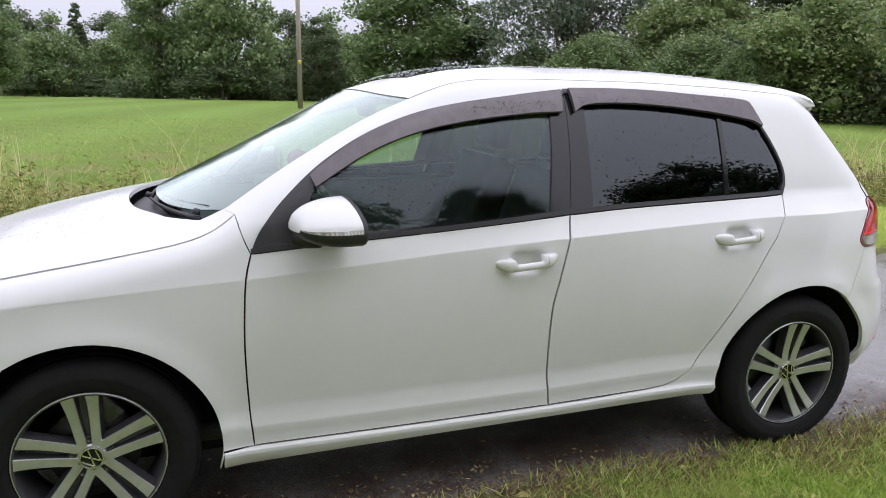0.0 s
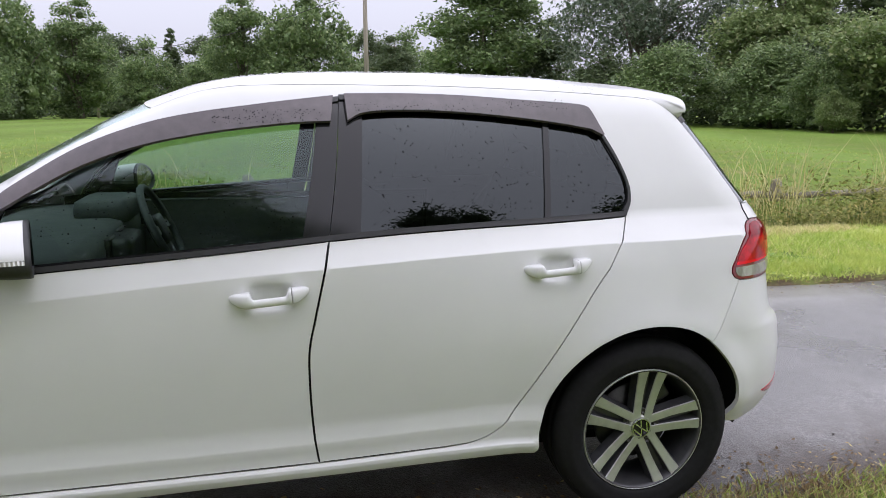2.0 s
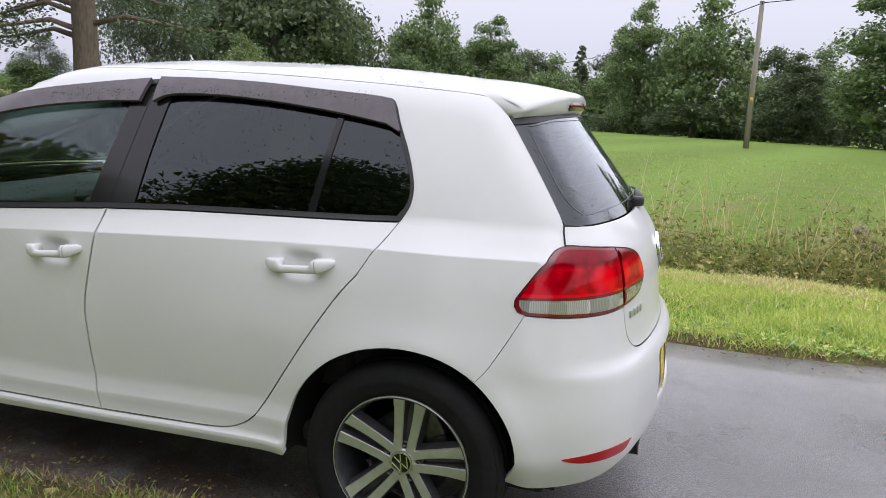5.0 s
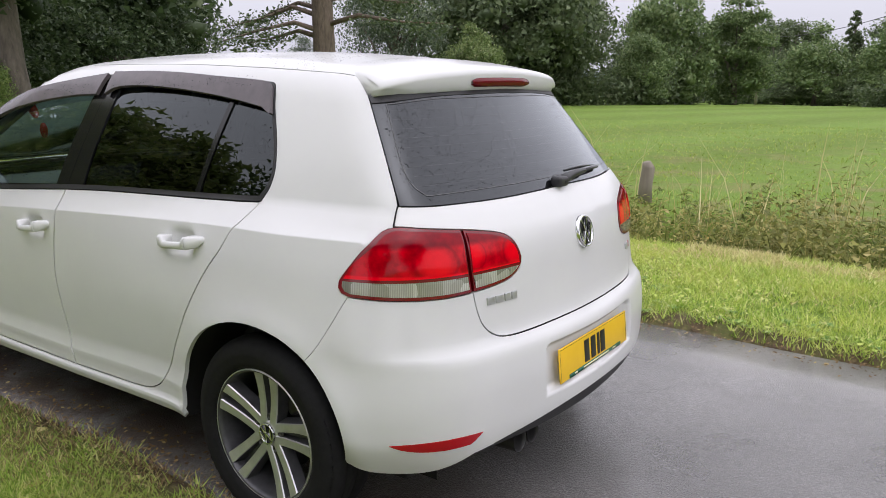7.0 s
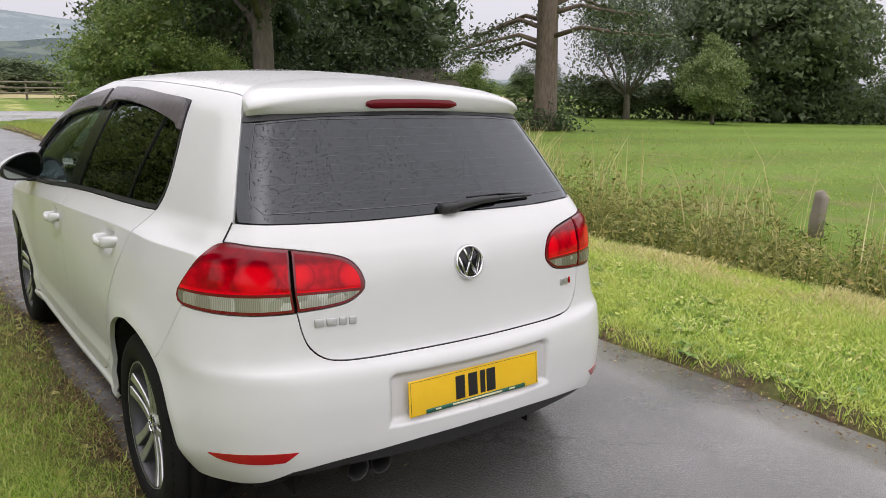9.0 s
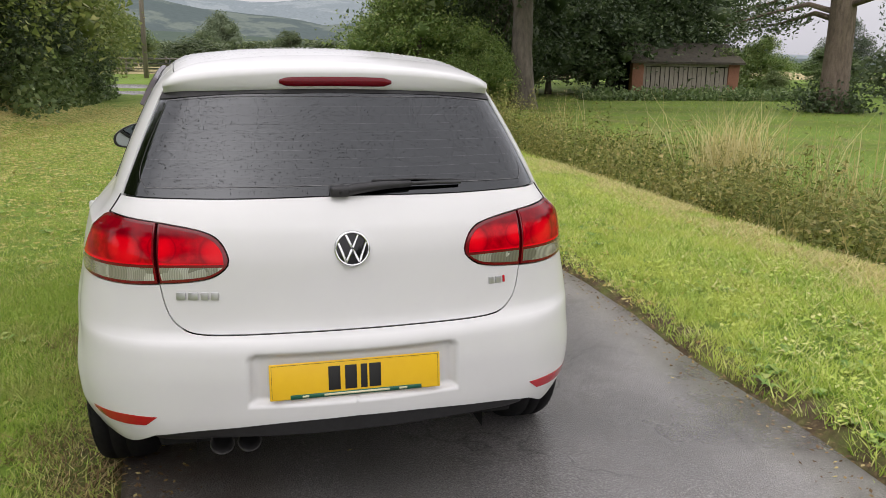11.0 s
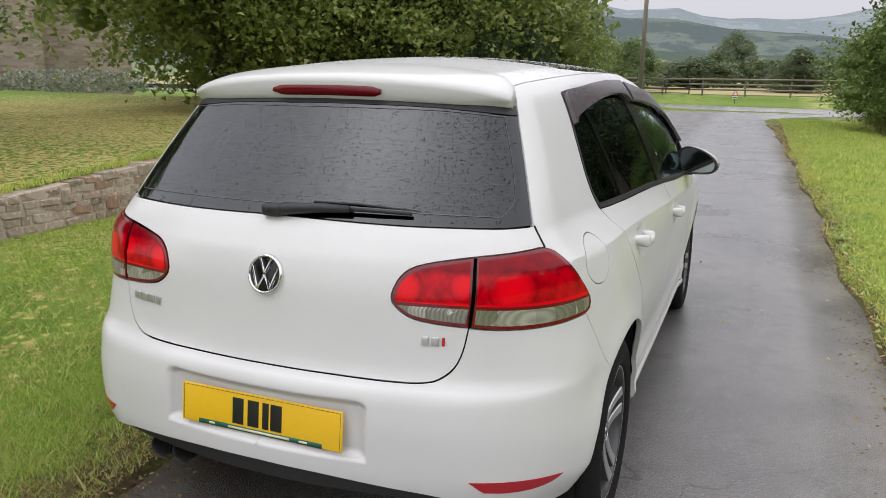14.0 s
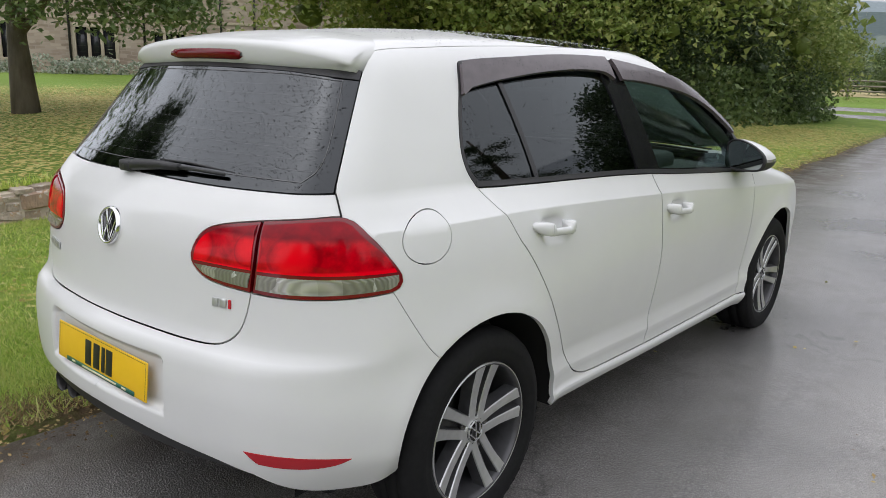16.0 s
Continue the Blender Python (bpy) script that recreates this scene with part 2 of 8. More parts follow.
TOP = curve([-0.5, -0.3, 0, 0.3, 0.7, 1.0, 1.25, 1.42, 1.55, 1.7, 1.9, 2.1, 2.25, 2.34, 2.42, 2.6, 2.9, 3.1, 3.25, 3.4],
            [1.412, 1.442, 1.472, 1.493, 1.505, 1.504, 1.489, 1.460, 1.420, 1.357, 1.254, 1.148, 1.066, 1.020, 0.998, 0.962, 0.890, 0.828, 0.765, 0.68])


def smax(a, b, k):
    h = np.maximum(k - np.abs(a - b), 0) / k
    return np.maximum(a, b) + h * h * k / 4


def step(a, b, x):
    t = np.clip((x - a) / (b - a), 0, 1)
    return t * t * (3 - 2 * t)


DOOR_LOW = curve([0.40, 0.68, 1.078, 1.6, 2.106], [0.327, 0.322, 0.309, 0.302, 0.298])
CREASE = curve([-0.6, -0.3, 0.1, 0.6, 1.05, 1.47, 1.84, 2.1, 2.35, 2.8], [0.958, 0.958, 0.957, 0.944, 0.924, 0.898, 0.868, 0.850, 0.834, 0.80])


def crease(x):
    """Height of the shoulder line, rising towards the back."""
    return CREASE(x)


def flank(x, z):
    sill = step(0.20, 0.31, x) * step(2.35, 2.2, x)
    zc = crease(x)
    # the flanks lean in towards the shoulder, most of all at the back
    lean = (0.012 + 0.048 * step(1.1, 0.0, x)) * np.clip((z - 0.65) / (zc - 0.65), 0, 1) ** 1.5
    low = WIDE(x) + FLANK(z - (DOOR_LOW(x) - 0.307) * step(0.55, 0.42, z)) * sill + TAIL(z) * (1 - sill) - lean
    zb = 1.0 + 0.03 * step(1.2, 0.3, x)
    t = np.clip((z - zc) / (zb - zc), 0, 1)
    sb = (zb - 1.0) / 0.42
    belt = BELT(x) + (EDGE(x) - BELT(x)) * (0.72 * sb + 0.28 * sb * sb)
    mid = (WIDE(x) - 0.012 - 0.048 * step(1.1, 0.0, x)) * (1 - t) + belt * t - 0.012 * t * (1 - t)
    s = np.clip((z - 1.0) / 0.42, 0, 1.3)
    up = BELT(x) + (EDGE(x) - BELT(x)) * (0.72 * s + 0.28 * s * s)
    y = np.where(z < zc, low, np.where(z < zb, mid, up))
    y = y - 0.014 * step(-0.05, -0.4, x) * step(0.62, 0.80, z) * step(1.03, 0.96, z)
    y = y + 0.022 * step(-0.1, -0.35, x) * step(0.64, 0.46, z) * step(0.28, 0.40, z)
    # flares round the wheels
    for wx in (0.0, 2.578):
        r = np.hypot(x - wx, z - 0.312)
        y = y + 0.014 * np.exp(-((r - 0.37) / 0.06) ** 2) * step(0.95, 0.75, z)
    # cups behind the door handles
    for hx, hz in ((1.205, 0.848), (0.330, 0.888)):
        y = y - 0.026 * np.exp(-((x - hx) / 0.054) ** 4 - ((z - hz) / 0.036) ** 4)
    return y


def field(p):
    """Below zero inside the body, above zero outside; p: points in rows."""
    x, y, z = p[:, 0], np.abs(p[:, 1]), p[:, 2]
    side = y - flank(x, z)
    bow = 0.25 + 0.02 * step(0.95, 1.15, z)
    dent = 0.032 * step(0.325, 0.295, y) * step(0.452, 0.462, z) * step(0.615, 0.588, z)
    rear = (BACK(z) + dent + bow * y * y - x) * (1 - 0.25 * step(0.95, 1.05, z))
    k = step(1.2, 1.6, x) * (1 - 0.6 * step(2.4, 2.9, x))
    top = z - (TOP(x + 0.22 * k * y * y) - 0.050 * (y / 0.6) ** 2 * (1 - step(1.0, 2.0, x)) - 0.07 * y * y * step(1.3, 2.4, x))
    top = top * (1 - 0.12 * step(1.4, 1.6, x) * (1 - step(2.2, 2.4, x)))
    front = x - (3.43 - 0.30 * y * y - 0.35 * np.maximum(0.28 - z, 0) - 0.10 * step(0.55, 0.8, z))
    f = smax(side, rear, 0.20 - 0.095 * step(0.8, 1.1, z))
    f = smax(f, top, 0.085 - 0.02 * step(1.2, 1.7, x))
    return smax(f, front, 0.25)


def cast(origin, way, far=1.6):
    """Where rays that start inside leave the body."""
    a, b = np.zeros(len(origin)), np.full(len(origin), far)
    for _ in range(34):
        m = (a + b) / 2
        out = field(origin + way * m[:, None]) > 0
        b, a = np.where(out, m, b), np.where(out, a, m)
    return origin + way * ((a + b) / 2)[:, None]


XC, YC, TURN = 0.15, 0.35, 0.8
U1 = XC - TURN * math.pi / 2
UC = U1 - YC


def around(q):
    """Rays for rows of (u, z): u runs along the flank as x, round the rear corner and across the back to UC at the middle."""
    u, z = q[:, 0], q[:, 1]
    phi = np.clip((XC - u) / TURN, 0, math.pi / 2)
    o = np.stack([np.maximum(u, XC), np.where(u < U1, u - UC, YC), z], 1)
    o[:, 1] = np.where(u >= XC, 0.2, o[:, 1])
    return o, np.stack([-np.sin(phi), np.cos(phi), 0 * u], 1)


def above(q):
    """Rays upwards for rows of (x, y)."""
    o = np.stack([q[:, 0], q[:, 1], np.full(len(q), 0.7)], 1)
    return o, np.tile([0.0, 0, 1], (len(q), 1))


def unroll(x, y):
    """u of a place on the body."""
    if x >= XC:
        return x
    if y <= YC:
        return UC + y
    return XC - TURN * math.atan2(XC - x, y - YC)


# ---- mesh helpers ----
from mathutils.geometry import delaunay_2d_cdt


def mesh_of(name, verts, faces, material, normals=None, smooth=True):
    me = bpy.data.meshes.new(name)
    me.from_pydata([tuple(map(float, v)) for v in verts], [], [tuple(map(int, f)) for f in faces])
    me.update()
    me.polygons.foreach_set("use_smooth", [smooth] * len(me.polygons))
    if normals is not None:
        me.normals_split_custom_set_from_vertices([tuple(map(float, v)) for v in normals])
    for mm in (material if isinstance(material, (list, tuple)) else [material]):
        me.materials.append(mm)
    return me


def thing(name, label, category, group="", kind="", at=None):
    ob = new(name)
    ob.empty_display_size = 0.1
    if at is not None:
        ob.matrix_world = at
    return tagged(ob, label, category, group, kind)


def put(name, me, parent, label="", m=None):
    ob = new(name, me)
    ob.parent = parent
    if m is not None:
        ob.matrix_basis = m
    if label:
        ob["label"] = label
    return ob


def part(name, bm, material, parent, label="", smooth=True, m=None):
    me = bpy.data.meshes.new(name)
    bm.to_mesh(me)
    bm.free()
    me.polygons.foreach_set("use_smooth", [smooth] * len(me.polygons))
    me.materials.append(material)
    return put(name, me, parent, label, m)


def box(bm, lo, hi, bevel=0.0, m=None):
    """A bevelled box into bm."""
    v = bmesh.ops.create_cube(bm, size=1)["verts"]
    for p in v:
        p.co = Vector([(a + b) / 2 + c * (b - a) for a, b, c in zip(lo, hi, p.co)])
        if m is not None:
            p.co = m @ p.co
    if bevel:
        es = list({e for p in v for e in p.link_edges})
        bmesh.ops.bevel(bm, geom=es, offset=bevel, segments=2, affect="EDGES", profile=0.6)
    return bm


def boxed(lo, hi, bevel=0.0, m=None):
    return box(bmesh.new(), lo, hi, bevel, m)


def tube(pts, radii, sides=8, cap=True):
    """Verts and faces of a tapering tube through points."""
    pts = [Vector(p) for p in pts]
    vs, fs = [], []
    for i, p in enumerate(pts):
        d = (pts[min(i + 1, len(pts) - 1)] - pts[max(i - 1, 0)]).normalized()
        a = d.cross(Vector((0.31, 0.17, 0.93)) if abs(d.z) < 0.9 else Vector((1, 0.1, 0))).normalized()
        c = d.cross(a)
        for k in range(sides):
            t = 2 * math.pi * k / sides
            vs.append(p + (a * math.cos(t) + c * math.sin(t)) * radii[i])
    for i in range(len(pts) - 1):
        for k in range(sides):
            k2 = (k + 1) % sides
            fs.append((i * sides + k, i * sides + k2, (i + 1) * sides + k2, (i + 1) * sides + k))
    if cap:
        fs.append(tuple(range(sides))[::-1])
        fs.append(tuple((len(pts) - 1) * sides + k for k in range(sides)))
    return vs, fs


def lathe(profile, steps=48, axis="y"):
    """Verts and faces of a profile of (radius, along) turned round the y axis (or z)."""
    vs, fs, n = [], [], len(profile)
    for k in range(steps):
        t = 2 * math.pi * k / steps
        for r, a in profile:
            vs.append((r * math.cos(t), a, r * math.sin(t)) if axis == "y" else (r * math.cos(t), r * math.sin(t), a))
    for k in range(steps):
        k2 = (k + 1) % steps
        for i in range(n - 1):
            fs.append((k * n + i, k * n + i + 1, k2 * n + i + 1, k2 * n + i))
    return vs, fs


def join(*pieces):
    vs, fs = [], []
    for v, f in pieces:
        o = len(vs)
        vs += list(v)
        fs += [tuple(i + o for i in q) for q in f]
    return vs, fs


def spline(pts, gap=0.015):
    """A smooth line through points, without its last point, in steps of about gap."""
    p = np.array(pts, float)
    if len(p) == 2:
        n = max(1, int(np.linalg.norm(p[1] - p[0]) / gap))
        return [p[0] + (p[1] - p[0]) * i / n for i in range(n)]
    e = np.vstack([2 * p[0] - p[1], p, 2 * p[-1] - p[-2]])
    out = []
    for i in range(1, len(e) - 2):
        a, b, c, d = e[i - 1], e[i], e[i + 1], e[i + 2]
        n = max(1, int(np.linalg.norm(c - b) / gap))
        for k in range(n):
            t = k / n
            out.append(0.5 * (2 * b + (c - a) * t + (2 * a - 5 * b + 4 * c - d) * t * t + (3 * b - a - 3 * c + d) * t**3))
    return out


def loop(*segments, gap=0.015):
    """A closed outline of smooth segments, each starting where the last one ended."""
    out = []
    for i, s in enumerate(segments):
        s = list(s)
        nxt = list(segments[(i + 1) % len(segments)])[0]
        if np.hypot(s[-1][0] - nxt[0], s[-1][1] - nxt[1]) > 1e-6:
            out += spline(s, gap) + spline([s[-1], nxt], gap)
        else:
            out += spline(s, gap)
    return np.array(out)


def area(q):
    return 0.5 * np.sum(q[:, 0] * np.roll(q[:, 1], -1) - np.roll(q[:, 0], -1) * q[:, 1])


def inside(pts, loops):
    odd = np.zeros(len(pts), bool)
    for q in loops:
        a, b = q, np.roll(q, -1, 0)
        for (x1, y1), (x2, y2) in zip(a, b):
            if y1 == y2:
                continue
            hit = ((y1 > pts[:, 1]) != (y2 > pts[:, 1])) & (pts[:, 0] < (x2 - x1) * (pts[:, 1] - y1) / (y2 - y1) + x1)
            odd ^= hit
    return odd


def shrink(q, d, keep=None):
    """Moves a loop to its left by d."""
    t = np.roll(q, -1, 0) - np.roll(q, 1, 0)
    t /= np.maximum(np.linalg.norm(t, axis=1), 1e-9)[:, None]
    r = q + np.stack([-t[:, 1], t[:, 0]], 1) * d
    if keep is not None:
        hold = np.abs(q[:, 0] - keep) < 1e-4
        r[hold, 0] = keep
    return r


def slope(p):
    """Outward normals of the body."""
    e = 0.002
    g = np.stack([field(p + d) - field(p - d) for d in np.eye(3) * e], 1)
    return g / np.maximum(np.linalg.norm(g, axis=1), 1e-9)[:, None]


def sheet(loops, grid):
    """Triangles that fill loops (the first round the outside, the others holes), with a grid of points inside."""
    lo, hi = loops[0].min(0), loops[0].max(0)
    gx, gy = np.meshgrid(np.arange(lo[0] + grid / 2, hi[0], grid), np.arange(lo[1] + grid / 2, hi[1], grid))
    g = np.stack([gx.ravel(), gy.ravel()], 1)
    g = g[inside(g, loops)]
    # close rows on either side of the shoulder crease keep it crisp
    sx = np.arange(lo[0] + 0.01, hi[0], 0.012)
    rows = np.vstack([np.stack([sx, crease(sx) + dz], 1) for dz in (-0.0025, 0.0025)])
    if lo[1] > 0 and len(sx) and hi[1] > 0.9 and hi[0] > 0.4:
        g = np.vstack([g[np.abs(g[:, 1] - crease(g[:, 0])) > 0.009], rows[inside(rows, loops)]])
    if hi[0] > 1.0 and lo[1] < 0.35 and hi[0] < 2.6:
        low = np.vstack([np.stack([sx, DOOR_LOW(sx) + z], 1) for z in (-0.045, -0.035, -0.027, -0.019, -0.013, -0.0085, -0.0045, 0.012, 0.028, 0.043, 0.063, 0.071, 0.088, 0.108)])
        g = np.vstack([g[(g[:, 1] > 0.435) | (g[:, 0] < 0.42)], low[inside(low, loops)]])
    rim = np.vstack(loops)
    near = np.array([np.min(np.sum((rim - p) ** 2, 1)) for p in g]) if len(g) else np.zeros(0)
    room = np.where((g[:, 1] < 0.435) & (g[:, 0] > 0.42) & (hi[0] > 1.0) & (hi[0] < 2.6), 0.003, min(grid, 0.03) * 0.35) if len(g) else near
    g = g[near > room**2] if len(g) else g
    edges, o = [], 0
    for q in loops:
        edges += [(o + i, o + (i + 1) % len(q)) for i in range(len(q))]
        o += len(q)
    pts = np.vstack([rim, g]) if len(g) else rim
    v, e, f, *_ = delaunay_2d_cdt([Vector((float(a), float(b))) for a, b in pts], edges, [], 0, 1e-6)
    v = np.array([tuple(p) for p in v])
    f = np.array([tuple(t) for t in f if len(t) == 3])
    f = f[inside(v[f].mean(1), loops)]
    return v, f


def skin(loops, rays, grid=0.03, gap=0.002, lift=0.0, thick=0.016, half=False, edge=0.0012, bulge=None):
    """A panel on the body: verts, faces and normals."""
    ls = []
    for i, q in enumerate(loops):
        q = np.array(q, float)
        if (area(q) > 0) != (i == 0):
            q = q[::-1]
        ls.append(shrink(q, gap, UC if half else None))
    v, f = sheet(ls, grid)
    p = cast(*rays(v))
    n = slope(p)
    count = {}
    for t in f:
        for a, b in ((t[0], t[1]), (t[1], t[2]), (t[2], t[0])):
            k = (min(a, b), max(a, b))
            count[k] = count.get(k, 0) + 1 if k in count else 1
    rim = [(a, b) for t in f for a, b in ((t[0], t[1]), (t[1], t[2]), (t[2], t[0])) if count[(min(a, b), max(a, b))] == 1]
    if half:
        rim = [(a, b) for a, b in rim if abs(v[a, 0] - UC) > 1e-4 or abs(v[b, 0] - UC) > 1e-4]
    up = np.full(len(p), lift) if bulge is None else lift + bulge(v)
    top = p + n * up[:, None]
    on = list({i for e in rim for i in e})
    top[on] -= n[on] * edge
    # faces must look outwards
    c = top[f]
    fn = np.cross(c[:, 1] - c[:, 0], c[:, 2] - c[:, 0])
    flip = np.sum(fn * n[f].mean(1), 1) < 0
    f = np.where(flip[:, None], f[:, ::-1], f)
    verts, norms, faces = list(top), list(n), [tuple(t) for t in f]
    for a, b in rim:
        o = len(verts)
        q = [top[a], top[b], top[b] - n[b] * thick, top[a] - n[a] * thick]
        w = np.cross(q[1] - q[0], n[a])
        w /= max(np.linalg.norm(w), 1e-9)
        verts += q
        norms += [w * s for s in (1, 1, 1, 1)]
        faces.append((o, o + 1, o + 2, o + 3))
    verts, norms = np.array(verts), np.array(norms)
    for i in range(len(f), len(faces)):
        q = faces[i]
        w = np.cross(verts[q[1]] - verts[q[0]], verts[q[2]] - verts[q[0]])
        if w @ norms[q[0]] < 0:
            faces[i] = q[::-1]
    return verts, faces, norms


def flipped(v, f, n):
    s = np.array([1, -1, 1.0])
    return v * s, [tuple(t)[::-1] for t in f], n * s


def panel(name, loops, material, parent, rays=None, side=1, label="", pane=False, **kw):
    v, f, n = skin(loops, rays or around, **kw)
    if pane:
        # glass bends evenly: a quadratic through the pane gives its place and normals
        x, z = v[:, 0] - v[:, 0].mean(), v[:, 2] - v[:, 2].mean()
        c = np.linalg.lstsq(np.stack([1 + 0 * x, x, z, x * x, x * z, z * z], 1), v[:, 1], rcond=None)[0]
        n = np.stack([-(c[1] + 2 * c[3] * x + c[4] * z), 1 + 0 * x, -(c[2] + c[4] * x + 2 * c[5] * z)], 1)
        n /= np.linalg.norm(n, axis=1)[:, None]
    if kw.get("half"):
        v2, f2, n2 = flipped(v, f, n)
        f = list(f) + [tuple(i + len(v) for i in t) for t in f2]
        v, n = np.vstack([v, v2]), np.vstack([n, n2])
    elif side < 0:
        v, f, n = flipped(v, f, n)
    return put(name, mesh_of(name, v, f, material, n), parent, label)


def on_body(u, z, lift=0.0):
    p = cast(*around(np.array([[u, z]])))
    n = slope(p)
    return Vector(p[0] + n[0] * lift), Vector(n[0])


def frame_on(u, z, lift=0.0, side=1):
    """A pose on the body: x to the right as one looks at it, y up, z outwards."""
    p, n = on_body(u, z, lift)
    if side < 0:
        p.y, n.y = -p.y, -n.y
    x = Vector((0, 0, 1)).cross(n).normalized()
    y = n.cross(x)
    m = Matrix((x, y, n)).transposed().to_4x4()
    return Matrix.Translation(p) @ m


# ---- the car ----
car = thing("car", "white five-door hatchback, wet with rain, parked on the drive", "car")

GAP_SPLIT = [(1.03, 1.0), (1.049, 0.907), (1.078, 0.778), (1.098, 0.674), (1.098, 0.532), (1.09, 0.40), (1.078, 0.309)]
GAP_FRONT = [(2.106, 0.298), (2.117, 0.418), (2.125, 0.573), (2.126, 0.70), (2.117, 0.844), (2.098, 0.923)]
BELT_FRONT = [(2.098, 0.923), (1.763, 0.948), (1.4, 0.972), (1.03, 1.0)]
BELT_REAR = [(1.03, 1.0), (0.80, 1.012), (0.56, 1.019), (0.32, 1.024), (-0.03, 1.032)]
DOOR_BACK = [(-0.03, 1.032), (0.05, 0.972), (0.098, 0.934), (0.185, 0.838), (0.268, 0.718), (0.37, 0.56), (0.449, 0.44), (0.503, 0.372), (0.581, 0.333), (0.68, 0.322)]
DLO_BACK = [(0.16, 1.384), (0.105, 1.36), (0.06, 1.325), (-0.045, 1.235), (-0.098, 1.144), (-0.085, 1.08), (-0.03, 1.032)]
DLO_REAR = [(0.977, 1.417), (0.77, 1.417), (0.59, 1.412), (0.415, 1.401), (0.24, 1.391), (0.16, 1.384)]
DLO_FRONT = [(2.098, 0.923), (2.077, 0.971), (2.05, 1.011), (1.995, 1.073), (1.881, 1.168), (1.726, 1.26), (1.57, 1.323), (1.411, 1.361), (1.19, 1.39), (0.977, 1.412)]
SPLIT_UP = [(1.03, 1.0), (0.996, 1.216), (0.977, 1.412)]


def lid(x, y):
    """Height of the body over a place."""
    return float(cast(*above(np.array([[x, y]])))[0, 2])


SCREEN_SIDE = [(2.165, 0.672), (2.06, 0.642), (1.93, 0.612), (1.77, 0.582), (1.62, 0.567), (1.535, 0.572)]
DITCH = [(1.535, 0.572), (1.2, 0.572), (0.8, 0.566), (0.4, 0.552), (0.1, 0.533), (-0.06, 0.52), (-0.125, 0.512)]


def arch(wx, a0, a1, r=0.376, n=14):
    pts = [(wx + r * math.cos(radians(a0 + (a1 - a0) * i / n)), 0.312 + r * math.sin(radians(a0 + (a1 - a0) * i / n))) for i in range(n + 1)]
    return [(unroll(x, 0.865), z) for x, z in pts]


DITCH = [tuple(q) for q in spline(DITCH, 0.06)] + [DITCH[-1]]
SCREEN_SIDE = [tuple(q) for q in spline(SCREEN_SIDE, 0.06)] + [SCREEN_SIDE[-1]]
RIM_TOP = [(x, lid(x, y)) for x, y in SCREEN_SIDE] + [(unroll(x, y), lid(x, y)) for x, y in DITCH[1:]]
WING_LINE = [(2.135, 0.752), (2.24, 0.785), (2.36, 0.787), (2.50, 0.780), (2.66, 0.768), (2.82, 0.748), (3.0, 0.705)]
WING_LINE = [tuple(q) for q in spline(WING_LINE, 0.05)] + [WING_LINE[-1]]
PILLAR_SEAM = [(2.098, 0.923), (2.118, 0.97), (WING_LINE[0][0], lid(*WING_LINE[0]))]
HATCH_SIDE = [(-0.696, 1.345), (-0.695, 1.25), (-0.695, 1.15), (-0.695, 1.07), (-0.692, 1.045), (-0.665, 0.998)]
LAMP_OUT = [(-0.665, 0.998), (-0.63, 0.988), (-0.57, 0.946), (-0.515, 0.89), (-0.483, 0.852), (-0.480, 0.834), (-0.490, 0.819), (-0.51, 0.812)]
BUMP_SEAM = [(-0.51, 0.812), (-0.441, 0.716), (-0.391, 0.653), (-0.352, 0.618)]
SILL_LINE = [(0.386, 0.272), (0.9, 0.263), (1.5, 0.250), (2.20, 0.226)]
fuel_hole = [[(-0.384 + 0.098 * math.cos(a), 0.932 + 0.066 * math.sin(a)) for a in np.linspace(0, 2 * math.pi, 40, endpoint=False)]]

rear_arch, front_arch = arch(0, -4, 122), arch(2.578, 194, 58)
side_outline = loop(PILLAR_SEAM, [PILLAR_SEAM[-1], RIM_TOP[0]], RIM_TOP, [RIM_TOP[-1], HATCH_SIDE[0]], HATCH_SIDE, LAMP_OUT, BUMP_SEAM,
                    [BUMP_SEAM[-1], rear_arch[-1]], rear_arch[::-1], [rear_arch[0], SILL_LINE[0]], SILL_LINE,
                    [SILL_LINE[-1], (2.20, 0.293)], [(2.20, 0.293), (2.106, 0.298)], [(2.106, 0.298), (1.6, 0.302), (1.078, 0.309), (0.68, 0.322)],
                    DOOR_BACK[::-1], DLO_BACK[::-1], DLO_REAR[::-1], DLO_FRONT[::-1])
